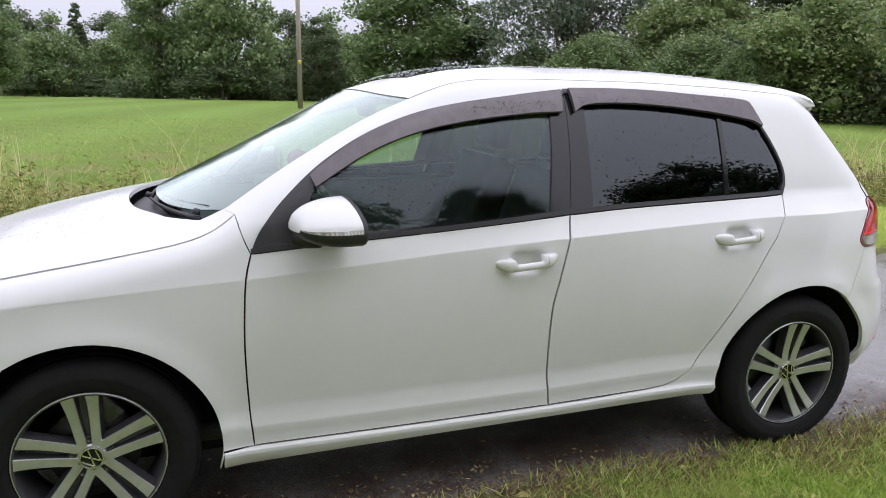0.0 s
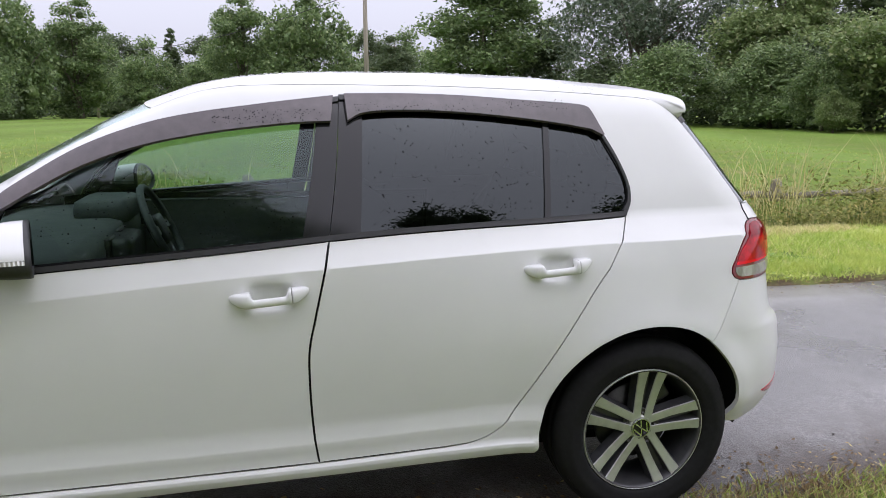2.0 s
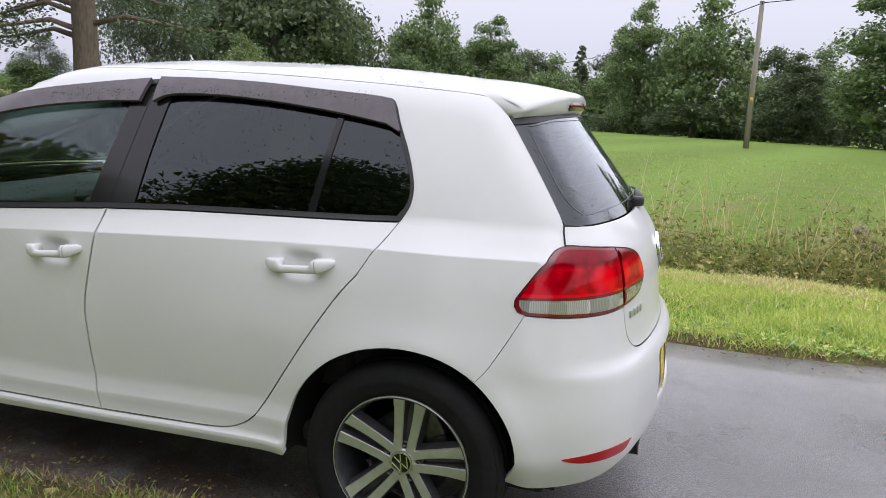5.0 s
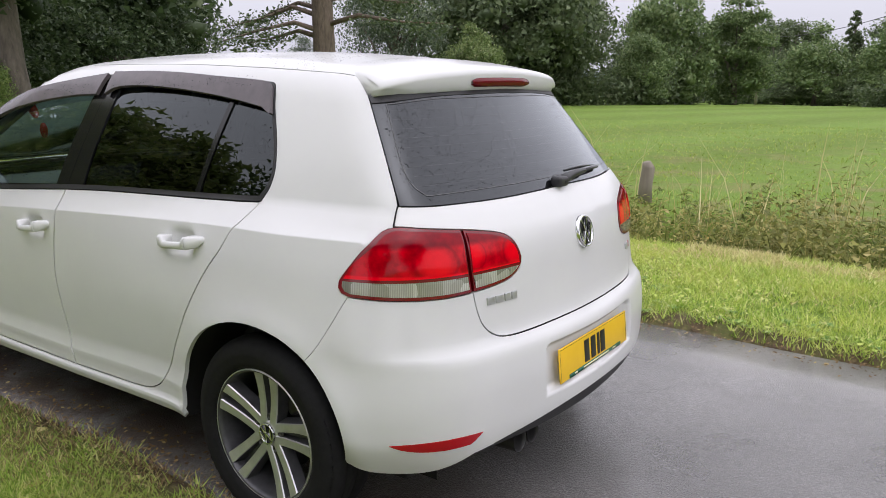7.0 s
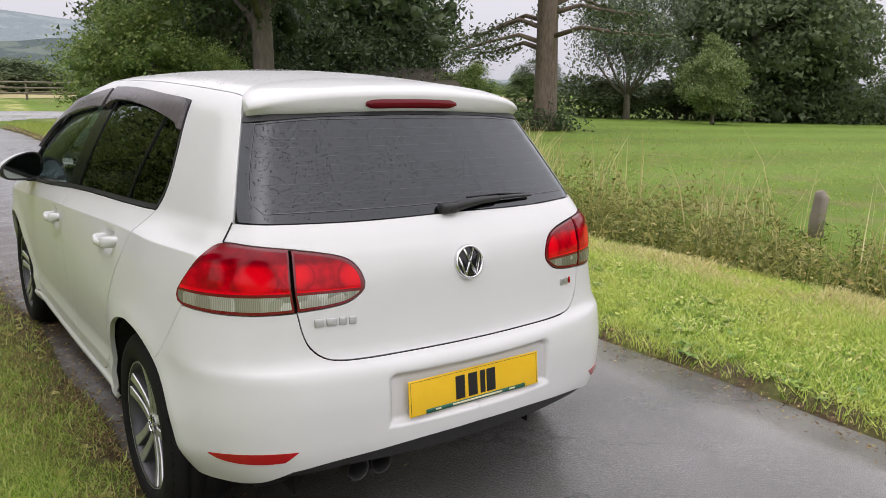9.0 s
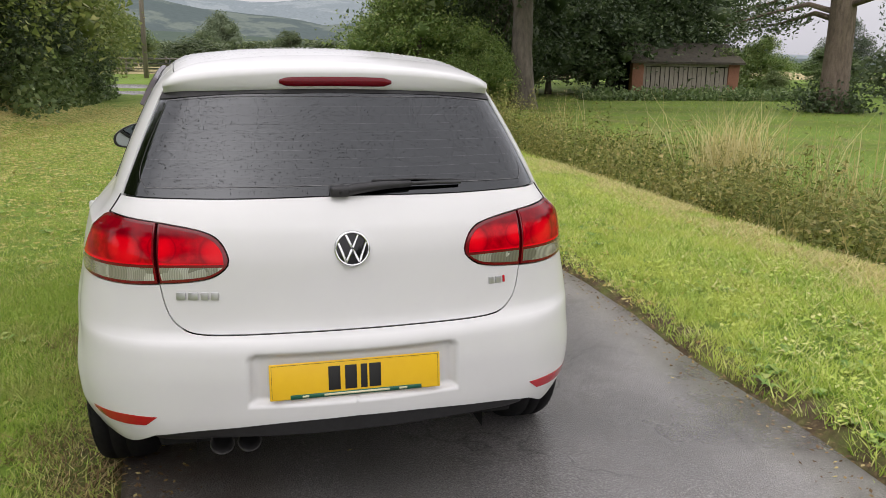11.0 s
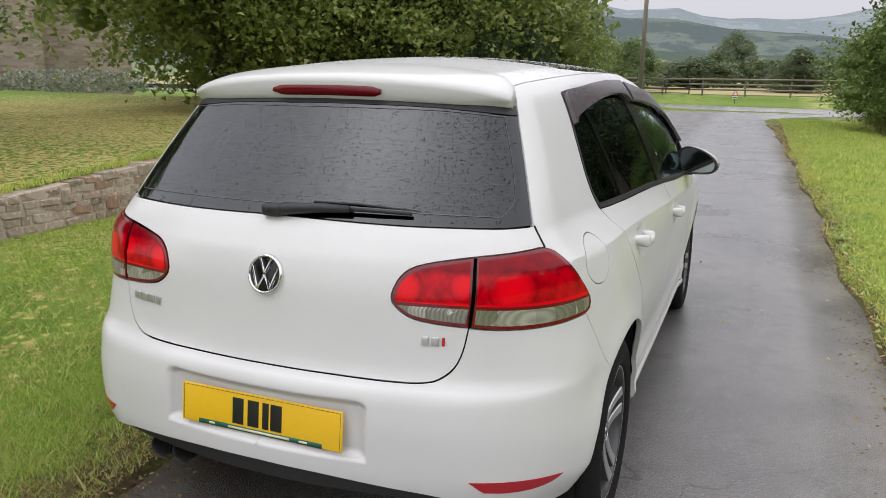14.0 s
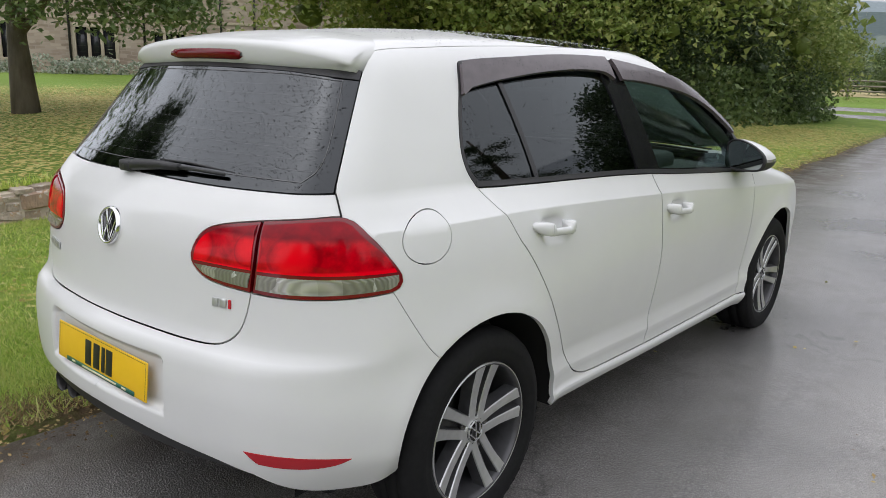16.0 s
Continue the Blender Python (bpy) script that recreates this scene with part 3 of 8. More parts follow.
for s, nm in ((1, "nearside"), (-1, "offside")):
    holes = [side_outline] + ([np.array(fuel_hole[0])] if s < 0 else [])
    body_side = panel("body_side", holes, M["paint"], car, side=s, grid=0.03, gap=0.0012)
    if s < 0:
        panel("fuel_flap", [np.array(fuel_hole[0])], M["paint"], body_side, side=s, grid=0.02, gap=0.002)
    # doors
    fd = panel("front_door", [loop(GAP_FRONT, BELT_FRONT, GAP_SPLIT, [(1.078, 0.309), (1.6, 0.302), (2.106, 0.298)])], M["paint"], car, side=s, grid=0.014, gap=0.0034)
    rd = panel("rear_door", [loop(GAP_SPLIT[::-1], BELT_REAR, DOOR_BACK, [(0.68, 0.322), (1.078, 0.309)])], M["paint"], car, side=s, grid=0.014, gap=0.0034)
    # window frames with their panes
    pane_f = loop([(1.105, 1.014), (1.07, 1.20), (1.045, 1.383)], [(1.045, 1.383), (1.19, 1.366), (1.41, 1.336), (1.57, 1.298), (1.726, 1.235), (1.86, 1.155), (1.892, 1.125)],
                  [(1.892, 1.125), (1.922, 1.048), (1.955, 0.958)], [(1.955, 0.958), (1.5, 0.988), (1.105, 1.014)])
    pane_r = loop([(0.934, 1.022), (0.905, 1.394)], [(0.905, 1.394), (0.77, 1.397), (0.59, 1.392), (0.42, 1.38), (0.312, 1.372)], [(0.312, 1.372), (0.348, 1.04)], [(0.348, 1.04), (0.6, 1.035), (0.934, 1.022)])
    pane_q = loop([(0.325, 1.042), (0.29, 1.37)], [(0.29, 1.37), (0.20, 1.364), (0.15, 1.352), (0.11, 1.332), (0.055, 1.285), (-0.03, 1.205), (-0.07, 1.14), (-0.06, 1.085), (-0.02, 1.05)], [(-0.02, 1.05), (0.325, 1.042)])
    ff = panel("window_frame", [loop(DLO_FRONT, SPLIT_UP[::-1], BELT_FRONT[::-1]), pane_f], M["black_gloss"], fd, side=s, grid=0.03, gap=0.001, lift=-0.003)
    rf = panel("window_frame", [loop(SPLIT_UP, DLO_REAR, DLO_BACK, BELT_REAR[::-1]), pane_r, pane_q], M["black_gloss"], rd, side=s, grid=0.03, gap=0.001, lift=-0.003)
    panel("window_glass", [pane_f], M["glass_front"], fd, side=s, grid=0.05, gap=-0.004, lift=-0.008, pane=True, thick=0.0, label="green tinted front door glass")
    panel("window_glass", [pane_r], M["glass_privacy"], rd, side=s, grid=0.05, gap=-0.004, lift=-0.008, pane=True, thick=0.0, label="dark privacy glass")
    panel("quarter_glass", [pane_q], M["glass_privacy"], rd, side=s, grid=0.05, gap=-0.004, lift=-0.008, pane=True, thick=0.0, label="dark privacy glass")
    # rubber along the belt, the triangle before the mirror
    up = lambda pts, d: [(u, z + d) for u, z in pts]
    panel("belt_trim", [loop(BELT_FRONT, up(BELT_FRONT, 0.015)[::-1])], M["black"], fd, side=s, grid=0.05, gap=0.0, lift=0.004, thick=0.012)
    panel("belt_trim", [loop(BELT_REAR, up(BELT_REAR, 0.015)[::-1])], M["black"], rd, side=s, grid=0.05, gap=0.0, lift=0.004, thick=0.012)
    panel("mirror_triangle", [loop([(1.895, 1.118), (1.925, 1.048), (1.962, 0.952)], [(1.962, 0.952), (2.075, 0.944)], [(2.075, 0.944), (2.06, 0.975), (2.03, 1.02), (1.98, 1.07), (1.895, 1.143)])],
          M["black"], fd, side=s, grid=0.04, gap=0.0, lift=0.004)
    # window seal round the doors
    panel("door_seal", [loop(DLO_FRONT, [(0.977, 1.412), (0.98, 1.397)], [(0.98, 1.397), (1.19, 1.376), (1.405, 1.348), (1.56, 1.31), (1.712, 1.248), (1.865, 1.157), (1.978, 1.063), (2.03, 1.003), (2.055, 0.965), (2.075, 0.93)])],
          M["black"], fd, side=s, grid=0.05, gap=0.0, lift=0.003, thick=0.01)
    panel("door_seal", [loop(DLO_REAR, DLO_BACK, [(-0.03, 1.032), (-0.015, 1.05)], [(-0.015, 1.05), (-0.066, 1.085), (-0.078, 1.143), (-0.03, 1.222), (0.07, 1.308), (0.115, 1.342), (0.165, 1.366)], [(0.165, 1.366), (0.24, 1.375), (0.415, 1.386), (0.59, 1.397), (0.77, 1.402), (0.977, 1.402)])],
          M["black"], rd, side=s, grid=0.05, gap=0.0, lift=0.003, thick=0.01)
    # smoked rain visors over the windows
    vis_f = loop([(1.008, 1.333), (0.996, 1.405)], [(0.996, 1.405), (1.19, 1.384), (1.405, 1.355), (1.56, 1.317), (1.715, 1.255), (1.868, 1.163), (1.905, 1.135)],
                 [(1.905, 1.135), (1.894, 1.106)], [(1.894, 1.106), (1.817, 1.152), (1.723, 1.203), (1.626, 1.243), (1.527, 1.273), (1.427, 1.293), (1.302, 1.311), (1.127, 1.328), (1.008, 1.333)])
    vis_r = loop([(0.957, 1.334), (0.962, 1.41)], [(0.962, 1.41), (0.77, 1.411), (0.59, 1.406), (0.415, 1.395), (0.24, 1.384), (0.16, 1.375), (0.11, 1.352), (0.055, 1.308), (0.03, 1.285)],
                 [(0.03, 1.285), (0.045, 1.282)], [(0.045, 1.282), (0.237, 1.317), (0.409, 1.340), (0.58, 1.356), (0.75, 1.364), (0.90, 1.358), (0.957, 1.334)])
    panel("rain_visor", [vis_f], M["visor"], fd, side=s, grid=0.03, gap=0.0, lift=0.018, thick=0.014, label="smoked plastic rain visor with droplets")
    panel("rain_visor", [vis_r], M["visor"], rd, side=s, grid=0.03, gap=0.0, lift=0.018, thick=0.014, label="smoked plastic rain visor with droplets")
    # front wing
    wing_top = [(x, lid(x, y)) for x, y in WING_LINE]
    panel("front_wing", [loop(GAP_FRONT, PILLAR_SEAM, wing_top, [wing_top[-1], (3.0, 0.30)], [(3.0, 0.30), front_arch[-1]], front_arch[::-1], [front_arch[0], (2.20, 0.296)], [(2.20, 0.296), (2.106, 0.298)])],
          M["paint"], car, side=s, grid=0.025)
    # tail lamps: outer on the wing, inner on the hatch
    lamp = panel("tail_lamp", [loop(LAMP_OUT, [(-0.51, 0.812), (-0.55, 0.809), (-0.65, 0.805), (-0.78, 0.805), (-0.882, 0.811)], [(-0.882, 0.811), (-0.873, 0.89), (-0.872, 0.982)], [(-0.872, 0.984), (-0.69, 0.999), (-0.665, 0.998)])],
                 M["lamp_base"], car, side=s, grid=0.03, gap=0.001, lift=0.003, label="red tail lamp with a clear lower band")
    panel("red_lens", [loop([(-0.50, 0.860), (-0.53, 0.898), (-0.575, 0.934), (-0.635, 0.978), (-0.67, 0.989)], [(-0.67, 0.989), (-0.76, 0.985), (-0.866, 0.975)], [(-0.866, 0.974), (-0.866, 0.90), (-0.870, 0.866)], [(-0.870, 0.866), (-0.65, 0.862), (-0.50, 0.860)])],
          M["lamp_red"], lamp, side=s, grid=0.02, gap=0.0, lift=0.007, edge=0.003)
    panel("clear_lens", [loop([(-0.496, 0.853), (-0.494, 0.838), (-0.502, 0.826), (-0.52, 0.820)], [(-0.52, 0.820), (-0.65, 0.815), (-0.78, 0.815), (-0.873, 0.820)], [(-0.873, 0.820), (-0.869, 0.857)], [(-0.869, 0.857), (-0.65, 0.853), (-0.496, 0.853)])],
          M["lamp_clear"], lamp, side=s, grid=0.02, gap=0.0, lift=0.0065, edge=0.003)
    lamp = panel("hatch_lamp", [loop([(-0.890, 0.811), (-0.882, 0.89), (-0.880, 0.982)], [(-0.880, 0.982), (-1.015, 0.962), (-1.068, 0.938), (-1.092, 0.90), (-1.093, 0.865), (-1.05, 0.832), (-0.985, 0.818), (-0.890, 0.811)])],
                 M["lamp_base"], car, side=s, grid=0.03, gap=0.001, lift=0.003, label="red tail lamp with a clear lower band")
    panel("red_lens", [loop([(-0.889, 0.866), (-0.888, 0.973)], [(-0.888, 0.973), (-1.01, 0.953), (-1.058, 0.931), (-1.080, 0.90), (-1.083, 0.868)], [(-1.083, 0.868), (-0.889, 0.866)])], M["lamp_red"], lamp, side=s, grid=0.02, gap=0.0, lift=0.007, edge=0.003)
    panel("clear_lens", [loop([(-0.897, 0.821), (-0.889, 0.858)], [(-0.889, 0.858), (-1.080, 0.859)], [(-1.080, 0.859), (-1.045, 0.838), (-0.983, 0.827), (-0.897, 0.821)])], M["lamp_clear"], lamp, side=s, grid=0.02, gap=0.0, lift=0.0065, edge=0.003)
    # low reflector in the bumper
    panel("bumper_reflector", [loop([(-0.876, 0.416), (-0.80, 0.415), (-0.72, 0.411), (-0.65, 0.405), (-0.612, 0.400)], [(-0.612, 0.400), (-0.645, 0.388), (-0.70, 0.381), (-0.77, 0.381), (-0.838, 0.386)], [(-0.838, 0.386), (-0.876, 0.416)])], M["reflector"], car, side=s, grid=0.03, gap=0.0, lift=0.003)
    # door handles: a bar on two feet with open air behind it
    for door, hx, hz, tilt in ((fd, 1.205, 0.853, -4.2), (rd, 0.330, 0.893, -4.2)):
        lengths = [(-1.0, 0.545), (0.565, 1.0)] if s > 0 else [(-0.545, 1.0), (-1.0, -0.565)]
        shapes_ = []
        for t0, t1 in lengths:
            prof, vs, fs = (41 if t1 - t0 > 1 else 13), [], []
            for i in range(prof):
                t = t0 + (t1 - t0) * i / (prof - 1)
                e = abs(t)
                out = 0.040 - 0.034 * max(0.0, (e - 0.50) / 0.50) ** 2
                low_ = -0.021 + 0.020 * max(0.0, (e - 0.55) / 0.45) ** 2
                high_ = 0.019 - 0.006 * max(0.0, (e - 0.80) / 0.20) ** 2
                grip = 1 - float(step(0.40, 0.50, e))
                high_ -= 0.017 * grip
                deep = -0.012 + 0.036 * grip
                deep = min(deep, out - 0.004)
                mid_z, half_h = (low_ + high_) / 2, (high_ - low_) / 2
                for a, b_ in ((deep, -0.8), (deep + 0.003, -1), (out - 0.007, -1), (out - 0.0015, -0.72), (out, 0), (out - 0.0015, 0.72), (out - 0.007, 1), (deep + 0.003, 1), (deep, 0.8)):
                    vs.append((0.112 * t, mid_z + half_h * b_, a))
            for i in range(prof - 1):
                for k in range(9):
                    fs.append((i * 9 + k, i * 9 + (k + 1) % 9, (i + 1) * 9 + (k + 1) % 9, (i + 1) * 9 + k))
            fs += [tuple(range(9))[::-1], tuple((prof - 1) * 9 + k for k in range(9))]
            shapes_.append((vs, fs))
        y0 = float(cast(np.array([[hx - 0.10, 0.2, hz]]), np.array([[0.0, 1, 0]]))[0, 1] + cast(np.array([[hx + 0.10, 0.2, hz]]), np.array([[0.0, 1, 0]]))[0, 1]) / 2 - 0.002
        m = Matrix.Translation((hx, s * y0, hz)) @ Matrix(((-s, 0, 0), (0, 0, s), (0, 1, 0))).to_4x4() @ pose(0, 0, 0, 0, 0, tilt * -s)
        hd = put("door_handle", mesh_of("door_handle", *shapes_[0], M["paint"]), door, m=m)
        put("lock_cover", mesh_of("lock_cover", *shapes_[1], M["paint"]), hd)

# back: hatch, glass, bumper
half_hatch = loop([(UC, 1.052), (-1.40, 1.052), (-1.11, 1.047), (-0.89, 1.048), (-0.693, 1.050)], [(-0.693, 1.050), (-0.664, 1.001)], [(-0.664, 1.001), (-0.69, 1.001), (-0.871, 0.986), (-1.015, 0.964), (-1.069, 0.940), (-1.094, 0.90), (-1.095, 0.864), (-1.052, 0.830), (-0.985, 0.816), (-0.889, 0.809)],
                  [(-0.889, 0.809), (-0.903, 0.747), (-0.924, 0.705), (-0.962, 0.675), (-1.01, 0.664), (-1.10, 0.662), (-1.25, 0.664), (UC, 0.665)], [(UC, 0.665), (UC, 1.052)])
hatch = panel("tailgate", [half_hatch], M["paint"], car, half=True, grid=0.025, gap=0.0012)
# dark strip laid over the hatch seam as the shade of its gap
for k in (1, -1):
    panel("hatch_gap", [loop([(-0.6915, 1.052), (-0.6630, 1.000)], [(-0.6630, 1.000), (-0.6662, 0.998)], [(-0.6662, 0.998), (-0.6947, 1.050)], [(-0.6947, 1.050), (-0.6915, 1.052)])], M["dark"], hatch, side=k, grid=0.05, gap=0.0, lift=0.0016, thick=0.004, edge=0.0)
half_glass = loop([(UC, 1.054), (-1.40, 1.054), (-1.11, 1.049), (-0.89, 1.050), (-0.698, 1.053)], [(-0.698, 1.053), (-0.697, 1.10), (-0.697, 1.18), (-0.697, 1.25), (-0.699, 1.352)], [(-0.699, 1.352), (-0.90, 1.366), (-1.2, 1.380), (UC, 1.385)], [(UC, 1.385), (UC, 1.054)])
panel("rear_window", [half_glass], M["glass_back"], hatch, half=True, grid=0.04, gap=0.002, lift=-0.004, thick=0.004, label="dark heated rear window covered in raindrops")
inner_glass = loop([(UC, 1.082), (-1.40, 1.082), (-1.0, 1.078), (-0.80, 1.076)], [(-0.80, 1.076), (-0.755, 1.115), (-0.75, 1.2), (-0.772, 1.325)], [(-0.772, 1.325), (-1.1, 1.338), (UC, 1.342)], [(UC, 1.342), (UC, 1.082)])
panel("window_border", [half_glass, inner_glass], M["black"], hatch, half=True, grid=0.04, gap=0.002, lift=-0.012, thick=0.0, label="black printed border of the rear window")
# black strip laid on the glass as the shadow under the spoiler lip
top_band = loop([(UC, 1.352), (-1.2, 1.348), (-0.90, 1.336), (-0.702, 1.326)], [(-0.702, 1.326), (-0.702, 1.350)], [(-0.702, 1.350), (-0.90, 1.364), (-1.2, 1.378), (UC, 1.383)], [(UC, 1.383), (UC, 1.352)])
panel("spoiler_seal", [top_band], M["black"], hatch, half=True, grid=0.05, gap=0.0, lift=-0.002, thick=0.003, edge=0.0)
shrunk = loop([(UC, 1.0835), (-1.40, 1.0835), (-1.0, 1.0795), (-0.801, 1.0775)], [(-0.801, 1.0775), (-0.757, 1.116), (-0.752, 1.2), (-0.774, 1.3235)], [(-0.774, 1.3235), (-1.1, 1.3365), (UC, 1.3405)], [(UC, 1.3405), (UC, 1.0835)])
panel("border_line", [inner_glass, shrunk], M["heater_line"], hatch, half=True, grid=0.06, gap=0.0, lift=-0.0025, thick=0.0, edge=0.0, label="fine pale line of the heater border")
for k in range(9):
    zz = 1.105 + 0.0255 * k
    panel("heater_wire", [loop([(UC, zz), (-0.775, zz - 0.003)], [(-0.775, zz - 0.003), (-0.775, zz - 0.0028)], [(-0.775, zz - 0.0028), (UC, zz + 0.0002)], [(UC, zz + 0.0002), (UC, zz)])], M["heater"], hatch, half=True, grid=0.2, gap=0.0, lift=-0.0028, thick=0.0, edge=0.0)
half_bump = loop([(UC, 0.663), (-1.25, 0.662), (-1.10, 0.660), (-1.01, 0.662), (-0.96, 0.673), (-0.922, 0.703), (-0.901, 0.747), (-0.887, 0.807)], [(-0.887, 0.807), (-0.78, 0.803), (-0.65, 0.803), (-0.55, 0.807), (-0.51, 0.810)],
                 BUMP_SEAM, [BUMP_SEAM[-1], arch(0, 122, 123)[0]], arch(0, 122, 181), [arch(0, 122, 181)[-1], (-0.56, 0.290), (-0.66, 0.287), (-0.76, 0.302), (-0.86, 0.348)], [(-0.86, 0.348), (-0.96, 0.365), (-1.06, 0.376), (-1.25, 0.392), (UC, 0.398)], [(UC, 0.398), (UC, 0.663)])
bumper = panel("rear_bumper", [half_bump], M["paint"], car, half=True, grid=0.016, gap=0.0008)
half_diff = loop([(UC, 0.396), (-1.25, 0.390), (-1.06, 0.374), (-0.96, 0.363), (-0.862, 0.346)], [(-0.862, 0.346), (-0.80, 0.31), (-0.82, 0.27)], [(-0.82, 0.27), (-1.1, 0.295), (UC, 0.305)], [(UC, 0.305), (UC, 0.396)])
panel("rear_valance", [half_diff], M["black"], car, half=True, grid=0.025, gap=0.001, lift=-0.006, bulge=lambda v: -0.035 * step(0.36, 0.29, v[:, 1]))

# top: roof, windscreen, bonnet
screen_top = [(1.535, 0.572), (1.575, 0.42), (1.60, 0.25), (1.61, 0.0), (1.60, -0.25), (1.575, -0.42), (1.535, -0.572)]
mir = lambda pts: [(x, -y) for x, y in pts]
DITCH_ROOF = DITCH
roof_back = [(-0.125, -0.512), (-0.078, -0.463), (-0.039, -0.38), (-0.006, -0.2), (0.004, 0.0), (-0.006, 0.2), (-0.039, 0.38), (-0.078, 0.463), (-0.125, 0.512)]
panel("roof", [loop(screen_top, mir(DITCH_ROOF), roof_back, DITCH_ROOF[::-1])], M["paint"], car, rays=above, grid=0.04, gap=0.0012)
screen_low = [(2.165, -0.672), (2.27, -0.50), (2.355, -0.28), (2.385, 0.0), (2.355, 0.28), (2.27, 0.50), (2.165, 0.672)]
panel("windscreen", [loop(SCREEN_SIDE, screen_top, mir(SCREEN_SIDE)[::-1], screen_low)], M["glass_screen"], car, rays=above, grid=0.06, gap=0.001, lift=-0.003, thick=0.005)
cowl_low = [(2.225, -0.66), (2.34, -0.51), (2.445, -0.27), (2.478, 0.0), (2.445, 0.27), (2.34, 0.51), (2.225, 0.66)]
panel("scuttle", [loop(cowl_low, [(2.225, 0.66), (2.165, 0.672)], screen_low[::-1], [(2.165, -0.672), (2.225, -0.66)])], M["black"], car, rays=above, grid=0.05, gap=0.001, lift=-0.045)
bonnet_side = [(2.235, 0.655), (2.36, 0.64), (2.50, 0.635), (2.66, 0.622), (2.82, 0.61), (3.08, 0.58)]
panel("bonnet", [loop(cowl_low[1:-1], [cowl_low[-2], bonnet_side[0]], bonnet_side, [(3.08, 0.58), (3.14, 0.3), (3.16, 0.0), (3.14, -0.3), (3.08, -0.58)], mir(bonnet_side)[::-1], [(bonnet_side[0][0], -bonnet_side[0][1]), cowl_low[1]])],
      M["paint"], car, rays=above, grid=0.04, gap=0.002)
for k in (1, -1):
    wl_ = [(x, y * k) for x, y in WING_LINE]
    panel("wing_top", [loop([(2.236, 0.657 * k), (2.36, 0.642 * k), (2.50, 0.637 * k), (2.66, 0.624 * k), (2.82, 0.612 * k), (3.0, 0.592 * k)], [(3.0, 0.592 * k), wl_[-1]], wl_[::-1], [wl_[0], (2.165, 0.674 * k)], [(2.165, 0.674 * k), (2.236, 0.657 * k)])],
          M["paint"], car, rays=above, grid=0.03, gap=0.0, edge=0.0)


def nose(q):
    o = np.stack([np.full(len(q), 2.6), 0 * q[:, 0], q[:, 1]], 1)
    return o, np.stack([np.cos(q[:, 0]), np.sin(q[:, 0]), 0 * q[:, 0]], 1)


panel("front_bumper", [loop([(-1.10, 0.20), (1.10, 0.20)], [(1.10, 0.20), (1.10, 0.80)], [(1.10, 0.80), (-1.10, 0.80)], [(-1.10, 0.80), (-1.10, 0.20)], gap=0.06)], M["paint"], car, rays=nose, grid=0.06, gap=0.0)

# roof spoiler with the high brake lamp
vs, fs, NS = [], [], 41
for i in range(NS):
    e = -1 + 2 * i / (NS - 1)
    f_ = abs(e)
    y0, yt = 0.514 * e, 0.542 * e
    x0 = 0.009 - 0.070 * f_**2 - 0.062 * f_**8
    xt = -0.338 + 0.050 * f_**2 + 0.042 * f_**7
    zr = lid(x0 - 0.004, y0) - 0.001
    zt = 1.434 - 0.034 * f_**2 - 0.016 * f_**8
    zb = 1.356 - 0.014 * f_**2
    sec = []
    for k in range(7):
        t = k / 6
        sec.append((x0 + (xt + 0.022 - x0) * t, y0 + (yt - y0) * t**1.5, zr + (zt - zr) * t + 0.008 * math.sin(math.pi * t)))
    sec += [(xt + x, yt * k_, z) for x, k_, z in ((0.009, 1.0, zt - 0.005), (0.002, 1.0, zt - 0.014), (0.0, 1.0, zt - 0.024), (0.010, 1.0, zb + 0.020), (0.017, 1.0, zb + 0.006), (0.028, 1.0, zb), (0.070, 0.995, zb + 0.005), (0.120, 0.99, zb + 0.020))]
    vs += sec
    NP = len(sec)
for i in range(NS - 1):
    for k in range(NP - 1):
        fs.append((i * NP + k, (i + 1) * NP + k, (i + 1) * NP + k + 1, i * NP + k + 1))
fs += [tuple(range(NP)), tuple((NS - 1) * NP + k for k in range(NP))[::-1]]
spoiler = put("roof_spoiler", mesh_of("roof_spoiler", vs, fs, M["paint"]), hatch)
bl, bf = [], []
for i in range(17):
    y = -0.182 + 0.364 * i / 16
    t = abs(y) / 0.182
    h = 0.0165 * (1 - t**14 * 0.6)
    x = -0.3375 + 0.050 * (y / 0.542) ** 2
    zc = 1.387 - 0.024 * (y / 0.542) ** 2
    bl += [(x + 0.012, y, zc + h), (x, y, zc + h * 0.8), (x - 0.002, y, zc - h * 0.7), (x + 0.012, y, zc - h)]
for i in range(16):
    for k in range(3):
        bf.append((i * 4 + k, i * 4 + 4 + k, i * 4 + 5 + k, i * 4 + 1 + k))
put("brake_lamp", mesh_of("brake_lamp", bl, bf, M["brake"]), spoiler, "dark red high brake lamp")

# rear wiper
wv_, wf = join(tube([(-0.585, 0.03, 1.066), (-0.577, -0.02, 1.075), (-0.562, -0.12, 1.082), (-0.556, -0.20, 1.083)], [0.014, 0.017, 0.013, 0.010], 8), tube([(-0.556, -0.19, 1.083), (-0.545, -0.28, 1.083), (-0.528, -0.37, 1.079)], [0.006, 0.006, 0.005], 6))
wiper = put("rear_wiper", mesh_of("rear_wiper", wv_, wf, M["black"]), hatch, m=Matrix.Translation((0.002, 0, -0.002)))
part("wiper_cap", boxed((-0.597, -0.005, 1.052), (-0.556, 0.055, 1.085), 0.01), M["black"], wiper)
bv, bfc = tube([(-0.538, -0.08, 1.092), (-0.53, -0.22, 1.094), (-0.505, -0.385, 1.082)], [0.0035, 0.0035, 0.003], 6)
